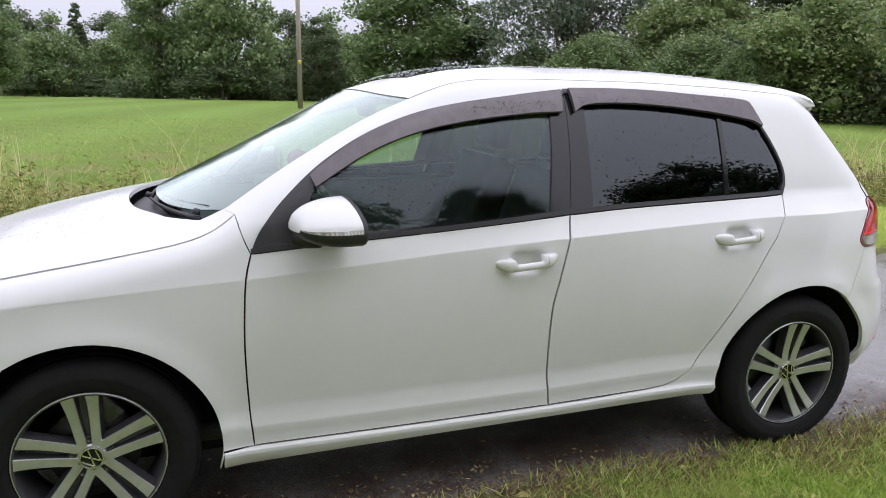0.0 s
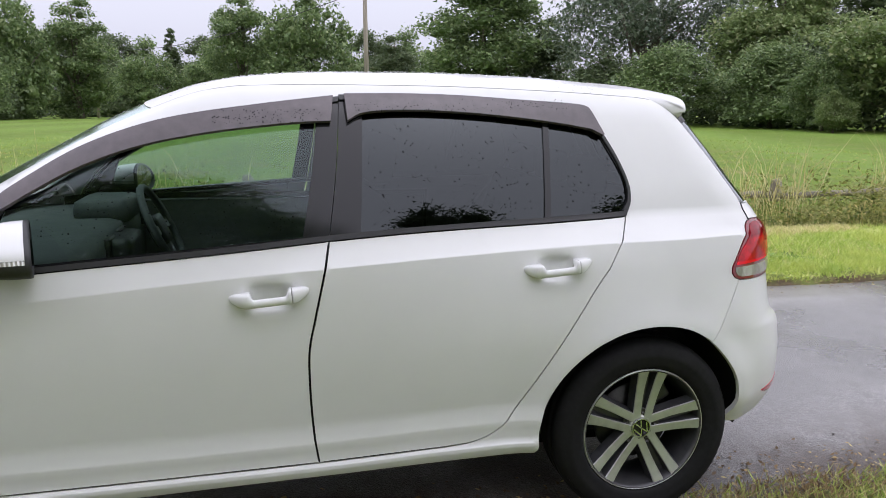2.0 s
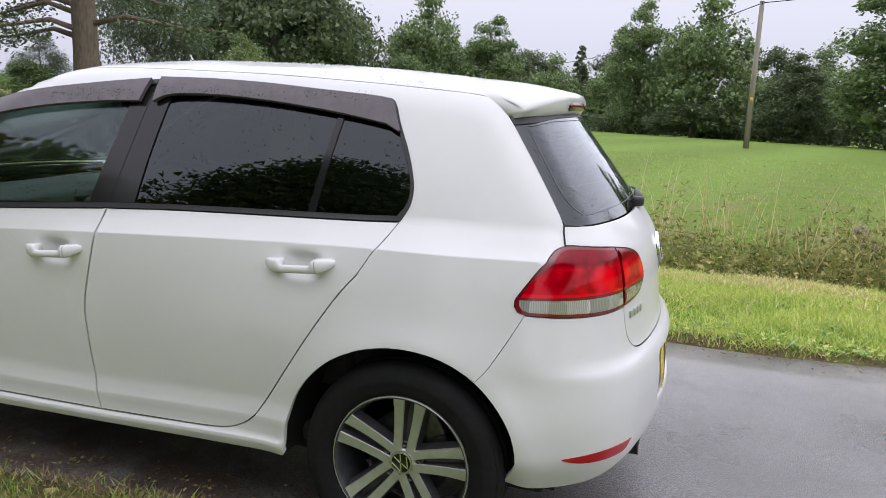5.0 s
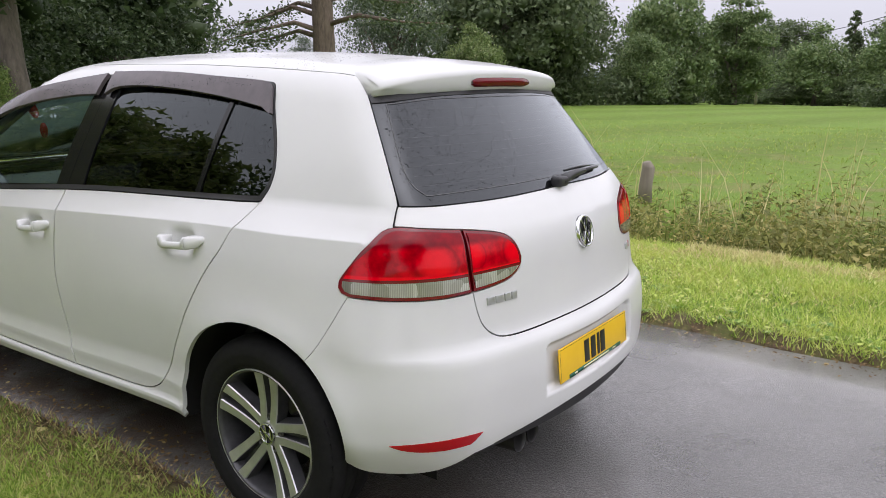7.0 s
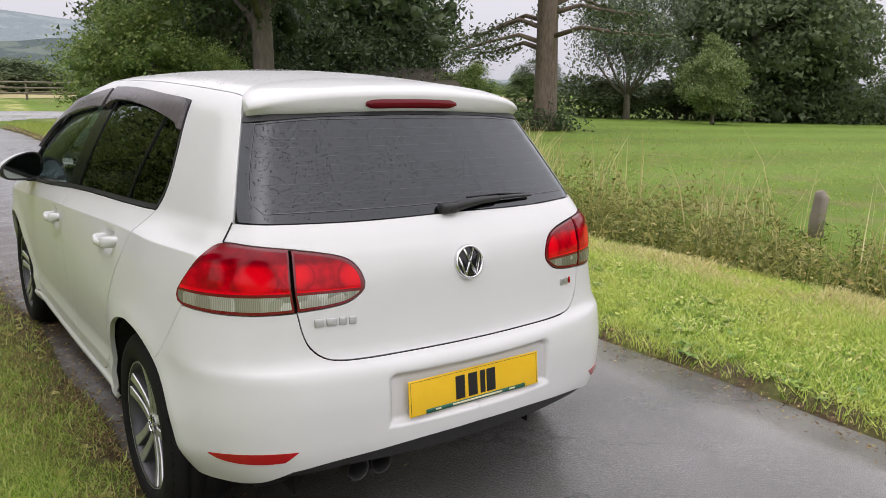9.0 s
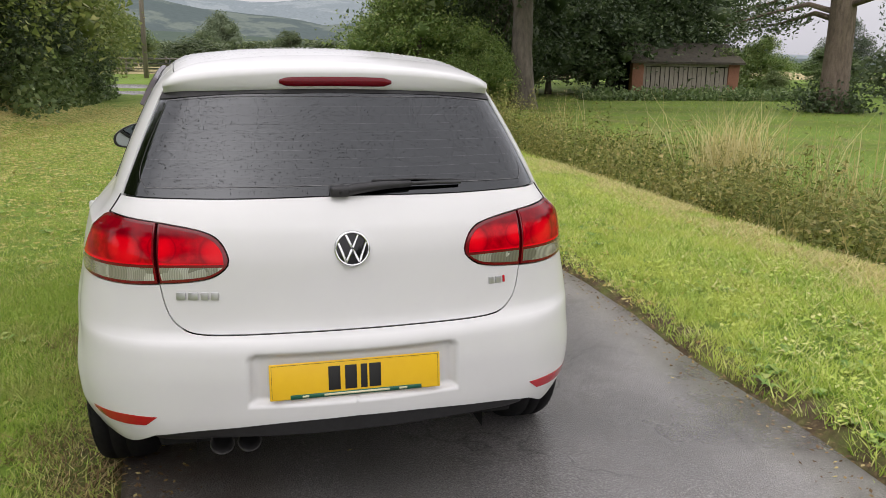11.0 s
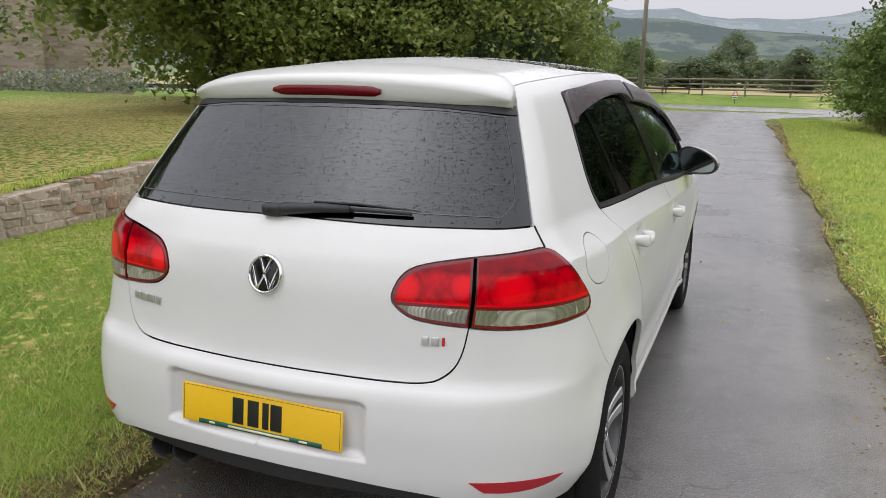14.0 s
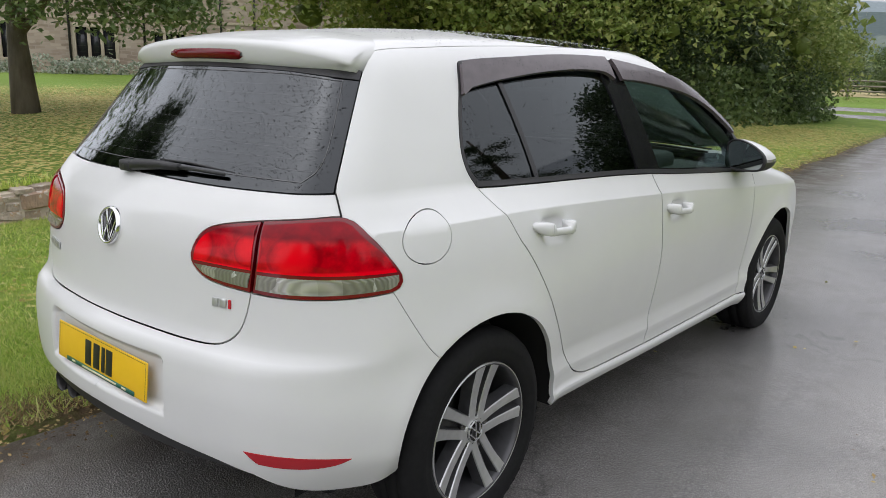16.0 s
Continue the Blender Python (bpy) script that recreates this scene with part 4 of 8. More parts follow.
put("wiper_blade", mesh_of("wiper_blade", bv, bfc, M["black"]), wiper)
# front wipers, lying in the well below the screen
for y0, y1, x0, x1 in ((0.60, 0.05, 2.235, 2.405), (0.06, -0.56, 2.40, 2.275)):
    line_ = [(x0 + (x1 - x0) * t + 0.025 * math.sin(math.pi * t), y0 + (y1 - y0) * t) for t in (0, 0.2, 0.4, 0.6, 0.8, 1)]
    pts = [(x, y, lid(x, y) - 0.020) for x, y in line_]
    arm = put("wiper_arm", mesh_of("wiper_arm", *tube(pts, [0.009, 0.009, 0.008, 0.007, 0.006, 0.005], 8), M["black"]), car)
    pts = [(x - 0.03, y - 0.03, lid(x - 0.03, y - 0.03) - 0.008) for x, y in line_]
    put("wiper_blade", mesh_of("wiper_blade", *tube(pts, [0.005] * 6, 6), M["black"]), arm)
    put("pivot_cap", mesh_of("pivot_cap", *tube([(pts[0][0] + 0.04, pts[0][1] + 0.02, pts[0][2] - 0.02), (pts[0][0] + 0.035, pts[0][1] + 0.02, pts[0][2] - 0.002)], [0.014, 0.010], 10), M["black"]), arm)

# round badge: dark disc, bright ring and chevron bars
bm_ = frame_on(UC + 0.0005, 0.905, 0.0)
badge = put("badge", mesh_of("badge", *lathe([(0.0001, 0.006), (0.046, 0.006), (0.050, 0.004), (0.052, 0.0)], 40, "z"), M["black_gloss"]), hatch, "round chrome badge", bm_)
put("badge_ring", mesh_of("badge_ring", *lathe([(0.0455, 0.003), (0.047, 0.011), (0.051, 0.012), (0.0545, 0.006), (0.055, -0.002)], 40, "z"), M["chrome"]), badge)


def chevron(w0, y0, w1, y1, th, d=0.010, lift=0.005):
    bm = bmesh.new()
    for sx in (1, -1):
        a, c = Vector((w0 * sx, y0, 0)), Vector((w1 * sx, y1, 0))
        ang = math.atan2((c - a).y, (c - a).x)
        box(bm, (-(c - a).length / 2 - th * 0.3, -th / 2, lift), ((c - a).length / 2 + th * 0.3, th / 2, d), 0.001, Matrix.Translation((a + c) / 2) @ Matrix.Rotation(ang, 4, "Z"))
    return bm


def bars_on_badge(parent, r, lift=0.005, deep=0.010):
    part("badge_bar", chevron(0.36 * r, 0.86 * r, 0.04 * r, 0.12 * r, 0.15 * r, deep, lift), M["chrome"], parent)
    part("badge_bar", chevron(0.86 * r, 0.36 * r, 0.42 * r, -0.84 * r, 0.15 * r, deep, lift), M["chrome"], parent)
    part("badge_bar", chevron(0.42 * r, -0.84 * r, 0.04 * r, -0.05 * r, 0.15 * r, deep, lift), M["chrome"], parent)


bars_on_badge(badge, 0.047)
# model lettering as plain bright bars
for u0, ws, s in ((-0.937, (0.030, 0.032, 0.024, 0.024), 1), (-1.012, (0.020, 0.022, 0.009), -1)):
    x = 0
    for i, w in enumerate(ws):
        uu = u0 - x - w / 2 if s > 0 else u0 + x + w / 2
        red = s < 0 and i == 2
        part("letter_bar", boxed((-w / 2 + 0.001, -0.0115, 0.0), (w / 2 - 0.001, 0.0115, 0.005), 0.002), M["badge_red"] if red else M["alloy"], hatch, m=frame_on(uu, 0.775 if s > 0 else 0.771, 0.0, s))
        x += w + 0.006

# number plate: yellow, its characters as plain bars
pm = Matrix.Translation((-0.7135, 0, 0.521)) @ pose(0, 0, 0, 84, 0, -90)
plate = part("number_plate", boxed((-0.26, -0.0555, 0), (0.26, 0.0555, 0.004), 0.002), M["plate"], bumper, "yellow number plate with a green dealer strip", m=pm)
for x in (-0.068, -0.018, 0.022, 0.056):
    w = 0.010 if x == 0.022 else 0.018
    part("character_bar", boxed((x - w, -0.036, 0.0042), (x + w, 0.038, 0.0056), 0.001), M["plate_text"], plate)
part("dealer_strip", boxed((-0.20, -0.055, 0.0042), (0.20, -0.042, 0.0054)), M["plate_green"], plate)
for a, c in ((-0.165, -0.145), (-0.10, 0.10), (0.13, 0.155)):
    part("strip_text_bar", boxed((a, -0.0515, 0.0056), (c, -0.0455, 0.0062)), M["pale_text"], plate)
for lo, hi in (((-0.254, -0.0505, 0.0042), (-0.253, 0.0505, 0.0046)), ((0.253, -0.0505, 0.0042), (0.254, 0.0505, 0.0046)), ((-0.254, 0.0495, 0.0042), (0.254, 0.0505, 0.0046))):
    part("border_line", boxed(lo, hi), M["plate_text"], plate)

# twin tailpipes
for y in (0.405, 0.325):
    pv, pf = lathe([(0.030, 0.16), (0.034, 0.0), (0.036, -0.004), (0.0335, -0.002), (0.031, 0.01), (0.028, 0.12), (0.0001, 0.12)], 28)
    put("tailpipe", mesh_of("tailpipe", pv, pf, M["sooty"]), car, "sooty dark twin tailpipe", Matrix.Translation((-0.662, y, 0.318)) @ pose(0, 0, 0, 0, 0, -90) @ pose(0, 0, 0, -4, 0, 0))

# underbody, wheel houses and an inner shell, near-black for the shade behind the gaps
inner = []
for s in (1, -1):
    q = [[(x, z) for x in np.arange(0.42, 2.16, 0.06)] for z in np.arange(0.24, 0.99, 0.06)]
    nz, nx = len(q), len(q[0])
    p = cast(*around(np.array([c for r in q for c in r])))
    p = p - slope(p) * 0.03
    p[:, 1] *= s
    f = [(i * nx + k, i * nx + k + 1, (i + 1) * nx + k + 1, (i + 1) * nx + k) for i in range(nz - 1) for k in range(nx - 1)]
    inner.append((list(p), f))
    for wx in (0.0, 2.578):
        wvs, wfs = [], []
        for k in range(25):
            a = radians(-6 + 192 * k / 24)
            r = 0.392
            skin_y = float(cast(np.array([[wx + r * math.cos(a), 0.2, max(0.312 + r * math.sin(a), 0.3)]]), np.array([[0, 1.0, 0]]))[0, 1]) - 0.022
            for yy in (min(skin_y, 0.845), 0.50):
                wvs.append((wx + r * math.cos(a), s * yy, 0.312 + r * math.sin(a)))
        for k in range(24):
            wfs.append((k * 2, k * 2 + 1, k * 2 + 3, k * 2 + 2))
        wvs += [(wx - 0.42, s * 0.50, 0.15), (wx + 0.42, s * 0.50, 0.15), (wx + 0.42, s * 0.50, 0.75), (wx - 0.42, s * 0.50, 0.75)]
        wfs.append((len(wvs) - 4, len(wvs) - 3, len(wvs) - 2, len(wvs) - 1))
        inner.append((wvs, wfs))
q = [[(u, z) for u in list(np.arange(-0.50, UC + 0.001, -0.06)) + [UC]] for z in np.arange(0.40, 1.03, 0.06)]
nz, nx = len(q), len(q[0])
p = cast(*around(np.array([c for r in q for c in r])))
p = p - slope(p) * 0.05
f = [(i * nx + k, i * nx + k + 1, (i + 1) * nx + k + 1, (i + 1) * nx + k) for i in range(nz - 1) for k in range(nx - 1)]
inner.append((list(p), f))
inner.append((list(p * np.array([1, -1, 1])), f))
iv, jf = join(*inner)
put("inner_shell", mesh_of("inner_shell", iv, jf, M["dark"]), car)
part("underbody", boxed((-0.40, -0.62, 0.19), (3.2, 0.62, 0.25), 0.02), M["dark"], car)
# unseen plate, added to stop light leaking under the car past the underbody
part("floor_pan", boxed((0.48, -0.79, 0.250), (2.10, 0.79, 0.270), 0.004), M["dark"], car)

# wheels
def build_wheel():
    """One wheel round the y axis with its face towards +y."""
    w = thing("wheel", "", "")
    pr = [(0.205, -0.09), (0.235, -0.098), (0.275, -0.102), (0.298, -0.095), (0.311, -0.075), (0.3155, -0.05), (0.3155, -0.012), (0.309, -0.010), (0.309, -0.004), (0.3155, -0.002), (0.3155, 0.034), (0.309, 0.036), (0.309, 0.042),
          (0.3155, 0.044), (0.3135, 0.066), (0.306, 0.083), (0.296, 0.092), (0.285, 0.098), (0.272, 0.101), (0.262, 0.1035), (0.258, 0.102), (0.240, 0.101), (0.226, 0.096), (0.219, 0.090), (0.2155, 0.082)]
    tv, tf = lathe([(r, a) for r, a in pr], 72)
    tyre = put("tyre", mesh_of("tyre", tv, tf, M["rubber"]), w)
    tb = bmesh.new()
    for k in range(54):
        a = 2 * math.pi * k / 54
        box(tb, (-0.0115, 0.058, 0.292), (0.0115, 0.0885, 0.3005), 0.002, Matrix.Rotation(a, 4, "Y") @ Matrix.Rotation(radians(9), 4, "Z"))
    part("tread_block", tb, M["rubber"], tyre)
    lv, lf = lathe([(0.2155, 0.086), (0.211, 0.090), (0.206, 0.086), (0.203, 0.070), (0.196, 0.030), (0.192, -0.06), (0.205, -0.09)], 60)
    rim = put("rim", mesh_of("rim", lv, lf, M["alloy_dark"]), w, "five twin-spoke alloy wheel")
    ev, ef = lathe([(0.2158, 0.085), (0.2138, 0.0905), (0.2115, 0.0905), (0.2100, 0.086)], 60)
    put("rim_edge", mesh_of("rim_edge", ev, ef, M["alloy"]), rim)
    for k in range(5):
        base = Matrix.Rotation(2 * math.pi * k / 5 + math.pi / 2, 4, "Y")
        for sx in (1, -1):
            # a spoke is a bar that springs from the hub, dips towards its middle and widens into the rim
            vs, fs = [], []
            n = 11
            for i in range(n):
                t = i / (n - 1)
                r = 0.034 + 0.176 * t
                c = sx * (0.0195 + 0.012 * math.sin(1.25 * t) + 0.004 * t**3)
                hw = 0.0125 + 0.0028 * t + 0.004 * t**4 + 0.002 * (1 - t) ** 3
                yf = 0.066 + 0.0215 * t - 0.006 * math.sin(math.pi * t)
                for x, y in ((c - hw * 1.5, yf - 0.040), (c - hw * 1.04, yf - 0.004), (c - hw + 0.0015, yf), (c + hw - 0.0015, yf), (c + hw * 1.04, yf - 0.004), (c + hw * 1.5, yf - 0.040)):
                    vs.append(base @ Vector((r, y, x)))
            for i in range(n - 1):
                for j in range(5):
                    fs.append((i * 6 + j, i * 6 + j + 1, (i + 1) * 6 + j + 1, (i + 1) * 6 + j))
            me = mesh_of("spoke", vs, fs, [M["alloy"], M["alloy_dark"]], smooth=False)
            for pi, poly in enumerate(me.polygons):
                poly.material_index = 0 if pi % 5 in (1, 2, 3) else 1
            put("spoke", me, rim)
        # the slot between the twin spokes has a floor, shallow at the hub, deep at the rim
        part("spoke_web", boxed((0.050, 0.030, -0.012), (0.205, 0.046, 0.012), 0.003, base), M["alloy_dark"], rim)
        bv, bf = lathe([(0.0001, 0.0), (0.0100, 0.0), (0.0110, 0.012), (0.0070, 0.0125), (0.006, 0.008), (0.0001, 0.008)], 12)
        put("wheel_bolt", mesh_of("wheel_bolt", bv, bf, M["steel"]), rim, m=base @ Matrix.Translation((0.057, 0.051, 0)))
    hv, hf = lathe([(0.050, 0.02), (0.046, 0.052), (0.040, 0.064), (0.035, 0.066), (0.0335, 0.064), (0.0001, 0.064)], 40)
    hub = put("hub", mesh_of("hub", hv, hf, M["alloy"]), rim)
    cv, cf = lathe([(0.033, 0.062), (0.033, 0.069), (0.031, 0.071), (0.0295, 0.069), (0.0001, 0.070)], 32)
    cap = put("hub_cap", mesh_of("hub_cap", cv, cf, M["black_gloss"]), hub)
    rv, rf = lathe([(0.0335, 0.066), (0.0325, 0.072), (0.0300, 0.072), (0.0290, 0.069)], 32)
    # bars of the cap stand on the same mesh level
    cb = bmesh.new()
    r = 0.029
    for w0, y0, w1, y1 in ((0.36, 0.86, 0.04, 0.12), (0.86, 0.36, 0.42, -0.84), (0.42, -0.84, 0.04, -0.05)):
        for sx in (1, -1):
            a, c = Vector((w0 * r * sx, 0, y0 * r)), Vector((w1 * r * sx, 0, y1 * r))
            ang = math.atan2((c - a).z, (c - a).x)
            box(cb, (-(c - a).length / 2 - 0.001, 0.0695, -0.0022), ((c - a).length / 2 + 0.001, 0.0725, 0.0022), 0.0005, Matrix.Translation((a + c) / 2) @ Matrix.Rotation(-ang, 4, "Y"))
    me = bpy.data.meshes.new("cap_emblem")
    rb = bmesh.new()
    for p in rv:
        rb.verts.new(p)
    rb.verts.ensure_lookup_table()
    for q in rf:
        rb.faces.new([rb.verts[i] for i in q])
    tmp = bpy.data.meshes.new("cap_ring")
    rb.to_mesh(tmp)
    cb.from_mesh(tmp)
    cb.to_mesh(me)
    rb.free(), cb.free()
    me.materials.append(M["chrome"])
    put("cap_emblem", me, hub, "chrome emblem")
    # brake disc and caliper
    dv, df = lathe([(0.06, 0.0), (0.135, 0.0), (0.138, -0.01), (0.06, -0.012)], 40)
    put("brake_disc", mesh_of("brake_disc", dv, df, M["steel"]), w)
    part("caliper", boxed((-0.155, -0.03, 0.02), (-0.085, 0.03, 0.12), 0.012), M["steel"], w)
    return w


wheel = build_wheel()
spots = [pose(0, 0.753, 0.3155, 0, 29, 0), pose(2.578, 0.753, 0.3155, 0, 41, 0), pose(0, -0.753, 0.3155, 0, 27, 180), pose(2.578, -0.753, 0.3155, 0, 5, 180)]
# each wheel part hangs on one tyre, which hangs on the car
def hang_wheel(src, m):
    tyre = [o for o in src.children if o.name.startswith("tyre")][0]
    t2 = put("wheel", tyre.data, car, "black tyre on a five twin-spoke alloy rim", m)
    for o in src.children_recursive:
        if o is not tyre:
            put(o.name.split(".")[0], o.data, t2, m=o.matrix_basis)


for m in spots:
    hang_wheel(wheel, m)
for o in list(wheel.children_recursive) + [wheel]:
    bpy.data.objects.remove(o)

# door mirrors: a housing lofted from its flat rear face to a rounded front
RIM_LINE = np.array(loop([(-0.098, 0.0), (-0.094, 0.048), (-0.065, 0.070), (-0.02, 0.070), (0.04, 0.050), (0.088, 0.018), (0.104, -0.012), (0.098, -0.042), (0.07, -0.060), (0.0, -0.067), (-0.065, -0.064), (-0.094, -0.045), (-0.098, 0.0)], gap=0.006))


def mirror_shell(low, high):
    """The housing's faces whose rim lies between two heights."""
    nr, nn = 12, len(RIM_LINE)
    vs, fs = [], []
    for j in range(nr):
        t = j / (nr - 1) * 0.985
        k = (1 - t ** 2.3) ** 0.5
        for y, z in RIM_LINE:
            vs.append((-0.072 + 0.168 * t, y * (0.30 + 0.70 * k) - 0.018 * t, z * k - 0.004 * t))
    keep = [low <= (RIM_LINE[i][1] + RIM_LINE[(i + 1) % nn][1]) / 2 < high for i in range(nn)]
    for j in range(nr - 1):
        for i in range(nn):
            if keep[i]:
                e = (i + 1) % nn
                fs.append((j * nn + i, j * nn + e, (j + 1) * nn + e, (j + 1) * nn + i))
    if high >= 1:
        fs.append(tuple((nr - 1) * nn + i for i in range(nn)))
    used = sorted({i for f in fs for i in f})
    at = {o: n for n, o in enumerate(used)}
    return [vs[i] for i in used], [tuple(at[i] for i in f) for f in fs]


for s in (1, -1):
    m = Matrix.Translation((1.885, 0.930 * s, 1.018)) @ Matrix.Diagonal((1, s, 1, 1)) @ pose(0, 0, 0, 0, 0, 15)
    cap = put("door_mirror", mesh_of("mirror_cap", *mirror_shell(-0.006, 1), M["paint"]), car, "white door mirror with black lower shell", m)
    put("lower_shell", mesh_of("lower_shell", *mirror_shell(-1, -0.021), M["black"]), cap)
    put("indicator", mesh_of("indicator", *mirror_shell(-0.021, -0.006), M["lamp_clear"]), cap, "clear side indicator strip")
    nn = len(RIM_LINE)
    rv, rf = [], []
    for k, x in ((1.0, -0.071), (1.015, -0.078), (0.99, -0.086), (0.90, -0.086), (0.885, -0.078)):
        rv += [(x, y * k, z * k) for y, z in RIM_LINE]
    for j in range(4):
        for i in range(nn):
            rf.append((j * nn + i, j * nn + (i + 1) % nn, (j + 1) * nn + (i + 1) % nn, (j + 1) * nn + i))
    put("mirror_rim", mesh_of("mirror_rim", rv, rf, M["black"]), cap)
    put("mirror_glass", mesh_of("mirror_glass", [(-0.080 - 0.06 * z, y * 0.89, z * 0.89) for y, z in RIM_LINE], [tuple(range(nn))], M["mirror_glass"], smooth=False), cap)
    put("mirror_arm", mesh_of("mirror_arm", *tube([(0.0, -0.05, -0.052), (0.03, -0.09, -0.058), (0.06, -0.145, -0.055)], [0.03, 0.03, 0.028], 10), M["black"]), cap)

# cabin
cab = car
part("cabin_floor", boxed((-0.3, -0.70, 0.26), (2.3, 0.70, 0.32), 0.02), M["seat"], cab)
dash = part("dashboard", boxed((1.78, -0.70, 0.62), (2.30, 0.70, 0.93), 0.06), M["dash"], cab)
part("instrument_hood", boxed((1.76, -0.52, 0.90), (1.98, -0.20, 1.00), 0.04), M["dash"], dash)
for y in (0.62, 0.12, -0.08, -0.62):
    part("air_vent", boxed((1.765, y - 0.055, 0.84), (1.785, y + 0.055, 0.91), 0.008), M["steel"], dash)
part("centre_console", boxed((1.70, -0.14, 0.40), (1.90, 0.14, 0.90), 0.03), M["black"], dash)
sv, sf = [], []
for i in range(36):
    a = 2 * math.pi * i / 36
    for k in range(8):
        t = 2 * math.pi * k / 8
        r = 0.185 + 0.016 * math.cos(t)
        sv.append((0.016 * math.sin(t), r * math.cos(a), r * math.sin(a)))
for i in range(36):
    for k in range(8):
        sf.append((i * 8 + k, i * 8 + (k + 1) % 8, (i + 1) % 36 * 8 + (k + 1) % 8, (i + 1) % 36 * 8 + k))
wheel_m = Matrix.Translation((1.66, -0.36, 0.86)) @ pose(0, 0, 0, 0, 24, 0)
st = put("steering_wheel", mesh_of("steering_wheel", sv, sf, M["dash"]), cab, m=wheel_m)
part("steering_hub", boxed((-0.01, -0.075, -0.07), (0.05, 0.075, 0.06), 0.02), M["black"], st)
for a in (0, 180, 270):
    part("steering_spoke", boxed((0.0, 0.05, -0.02), (0.02, 0.18, 0.02), 0.006, pose(0, 0, 0, a, 0, 0)), M["trim_grey"], st)
for y in (0.36, -0.36):
    seat = part("front_seat", boxed((1.05, y - 0.25, 0.42), (1.58, y + 0.25, 0.60), 0.06), M["seat"], cab)
    part("seat_back", boxed((-0.07, -0.24, 0.0), (0.07, 0.24, 0.62), 0.05, Matrix.Translation((1.05, y, 0.50)) @ pose(0, 0, 0, 0, -18, 0)), M["seat"], seat)
    part("headrest", boxed((-0.05, -0.13, 0.0), (0.05, 0.13, 0.17), 0.04, Matrix.Translation((0.84, y, 1.12)) @ pose(0, 0, 0, 0, -10, 0)), M["seat"], seat)
bench = part("rear_bench", boxed((0.25, -0.62, 0.42), (0.75, 0.62, 0.60), 0.06), M["seat"], cab)
part("bench_back", boxed((-0.07, -0.60, 0.0), (0.07, 0.60, 0.60), 0.05, Matrix.Translation((0.26, 0, 0.5)) @ pose(0, 0, 0, 0, -20, 0)), M["seat"], bench)
for y in (0.38, 0.0, -0.38):
    part("headrest", boxed((-0.04, -0.12, 0.0), (0.04, 0.12, 0.13), 0.035, Matrix.Translation((0.05, y, 1.07))), M["seat"], bench)
part("parcel_shelf", boxed((-0.40, -0.56, 0.98), (0.02, 0.56, 1.0), 0.01), M["seat"], cab)
for s in (1, -1):
    part("door_card", boxed((0.45, 0.745, 0.40), (2.0, 0.775, 0.93), 0.01, Matrix.Diagonal((1, s, 1, 1))), M["trim_grey"], cab)
v_, f_ = tube([(1.58, 0.0, 1.36), (1.56, 0.0, 1.33)], [0.01, 0.012], 8)
rv_mirror = put("rear_view_mirror", mesh_of("rear_view_mirror", v_, f_, M["black"]), cab)
part("mirror_body", boxed((1.535, -0.12, 1.285), (1.565, 0.12, 1.35), 0.012), M["black"], rv_mirror)
q = [(x, y) for x in np.linspace(-0.02, 1.5, 12) for y in np.linspace(-0.52, 0.52, 8)]
p = cast(*above(np.array(q))) - np.array([0, 0, 0.035])
put("headlining", mesh_of("headlining", p, [(i * 8 + k, i * 8 + k + 1, i * 8 + k + 9, i * 8 + k + 8) for i in range(11) for k in range(7)], M["headlining"]), cab)
dv, df = lathe([(0.0001, 0.0), (0.035, 0.0), (0.035, 0.003), (0.0001, 0.003)], 24)
put("screen_sticker", mesh_of("screen_sticker", dv, df, M["badge_red"]), cab, "round red and white windscreen sticker", Matrix.Translation((1.90, 0.45, 1.16)) @ pose(0, 0, 0, 0, 30, 0))


# rain beads on glass, visors and roof
def beads(name, count, rays, pick, size, material, lift=0.0, side=1, parent=car):
    rnd = np.random.RandomState(63 + count)
    q = np.array([pick(rnd) for _ in range(count)])
    p = cast(*rays(q))
    n = slope(p)
    p = p + n * lift
    vs, fs = [], []
    for c, nn in zip(p, n):
        r = size * (0.45 + 0.9 * rnd.rand() ** 2)
        a = np.cross(nn, [0.3, 0.5, 0.8])
        a /= np.linalg.norm(a)
        b_ = np.cross(nn, a)
        o = len(vs)
        for k in range(6):
            t = math.pi * k / 3
            vs.append(c + r * (a * math.cos(t) + b_ * math.sin(t)))
        vs.append(c + nn * r * 0.4)
        fs += [(o + k, o + (k + 1) % 6, o + 6) for k in range(6)]
    vs = np.array(vs)
    if side < 0:
        vs[:, 1] *= -1
        fs = [f[::-1] for f in fs]
    return tagged(put(name, mesh_of(name, vs, fs, material), parent, "scattered raindrops"), kind="stuff")


for s in (1, -1):
    beads("rainwater", 3300, around, lambda r: (UC + r.rand() * 0.73, 1.06 + r.rand() ** 0.9 * 0.29), 0.00125, M["drop"], -0.0022, s)
    beads("rainwater", 330, around, lambda r: (0.36 + r.rand() * 0.54, 1.06 + r.rand() * 0.28), 0.0022, M["drop"], -0.008, s)
    beads("rainwater", 120, around, lambda r: (0.0 + r.rand() * 0.3, 1.06 + r.rand() * 0.2), 0.0022, M["drop"], -0.008, s)
    beads("rainwater", 260, around, lambda r: (1.12 + r.rand() * 0.7, 1.02 + r.rand() * 0.2), 0.0020, M["drop"], -0.008, s)
    beads("rainwater", 260, around, lambda r: (0.22 + r.rand() * 0.72, 1.358 + r.rand() * 0.036), 0.0020, M["drop"], 0.017, s)
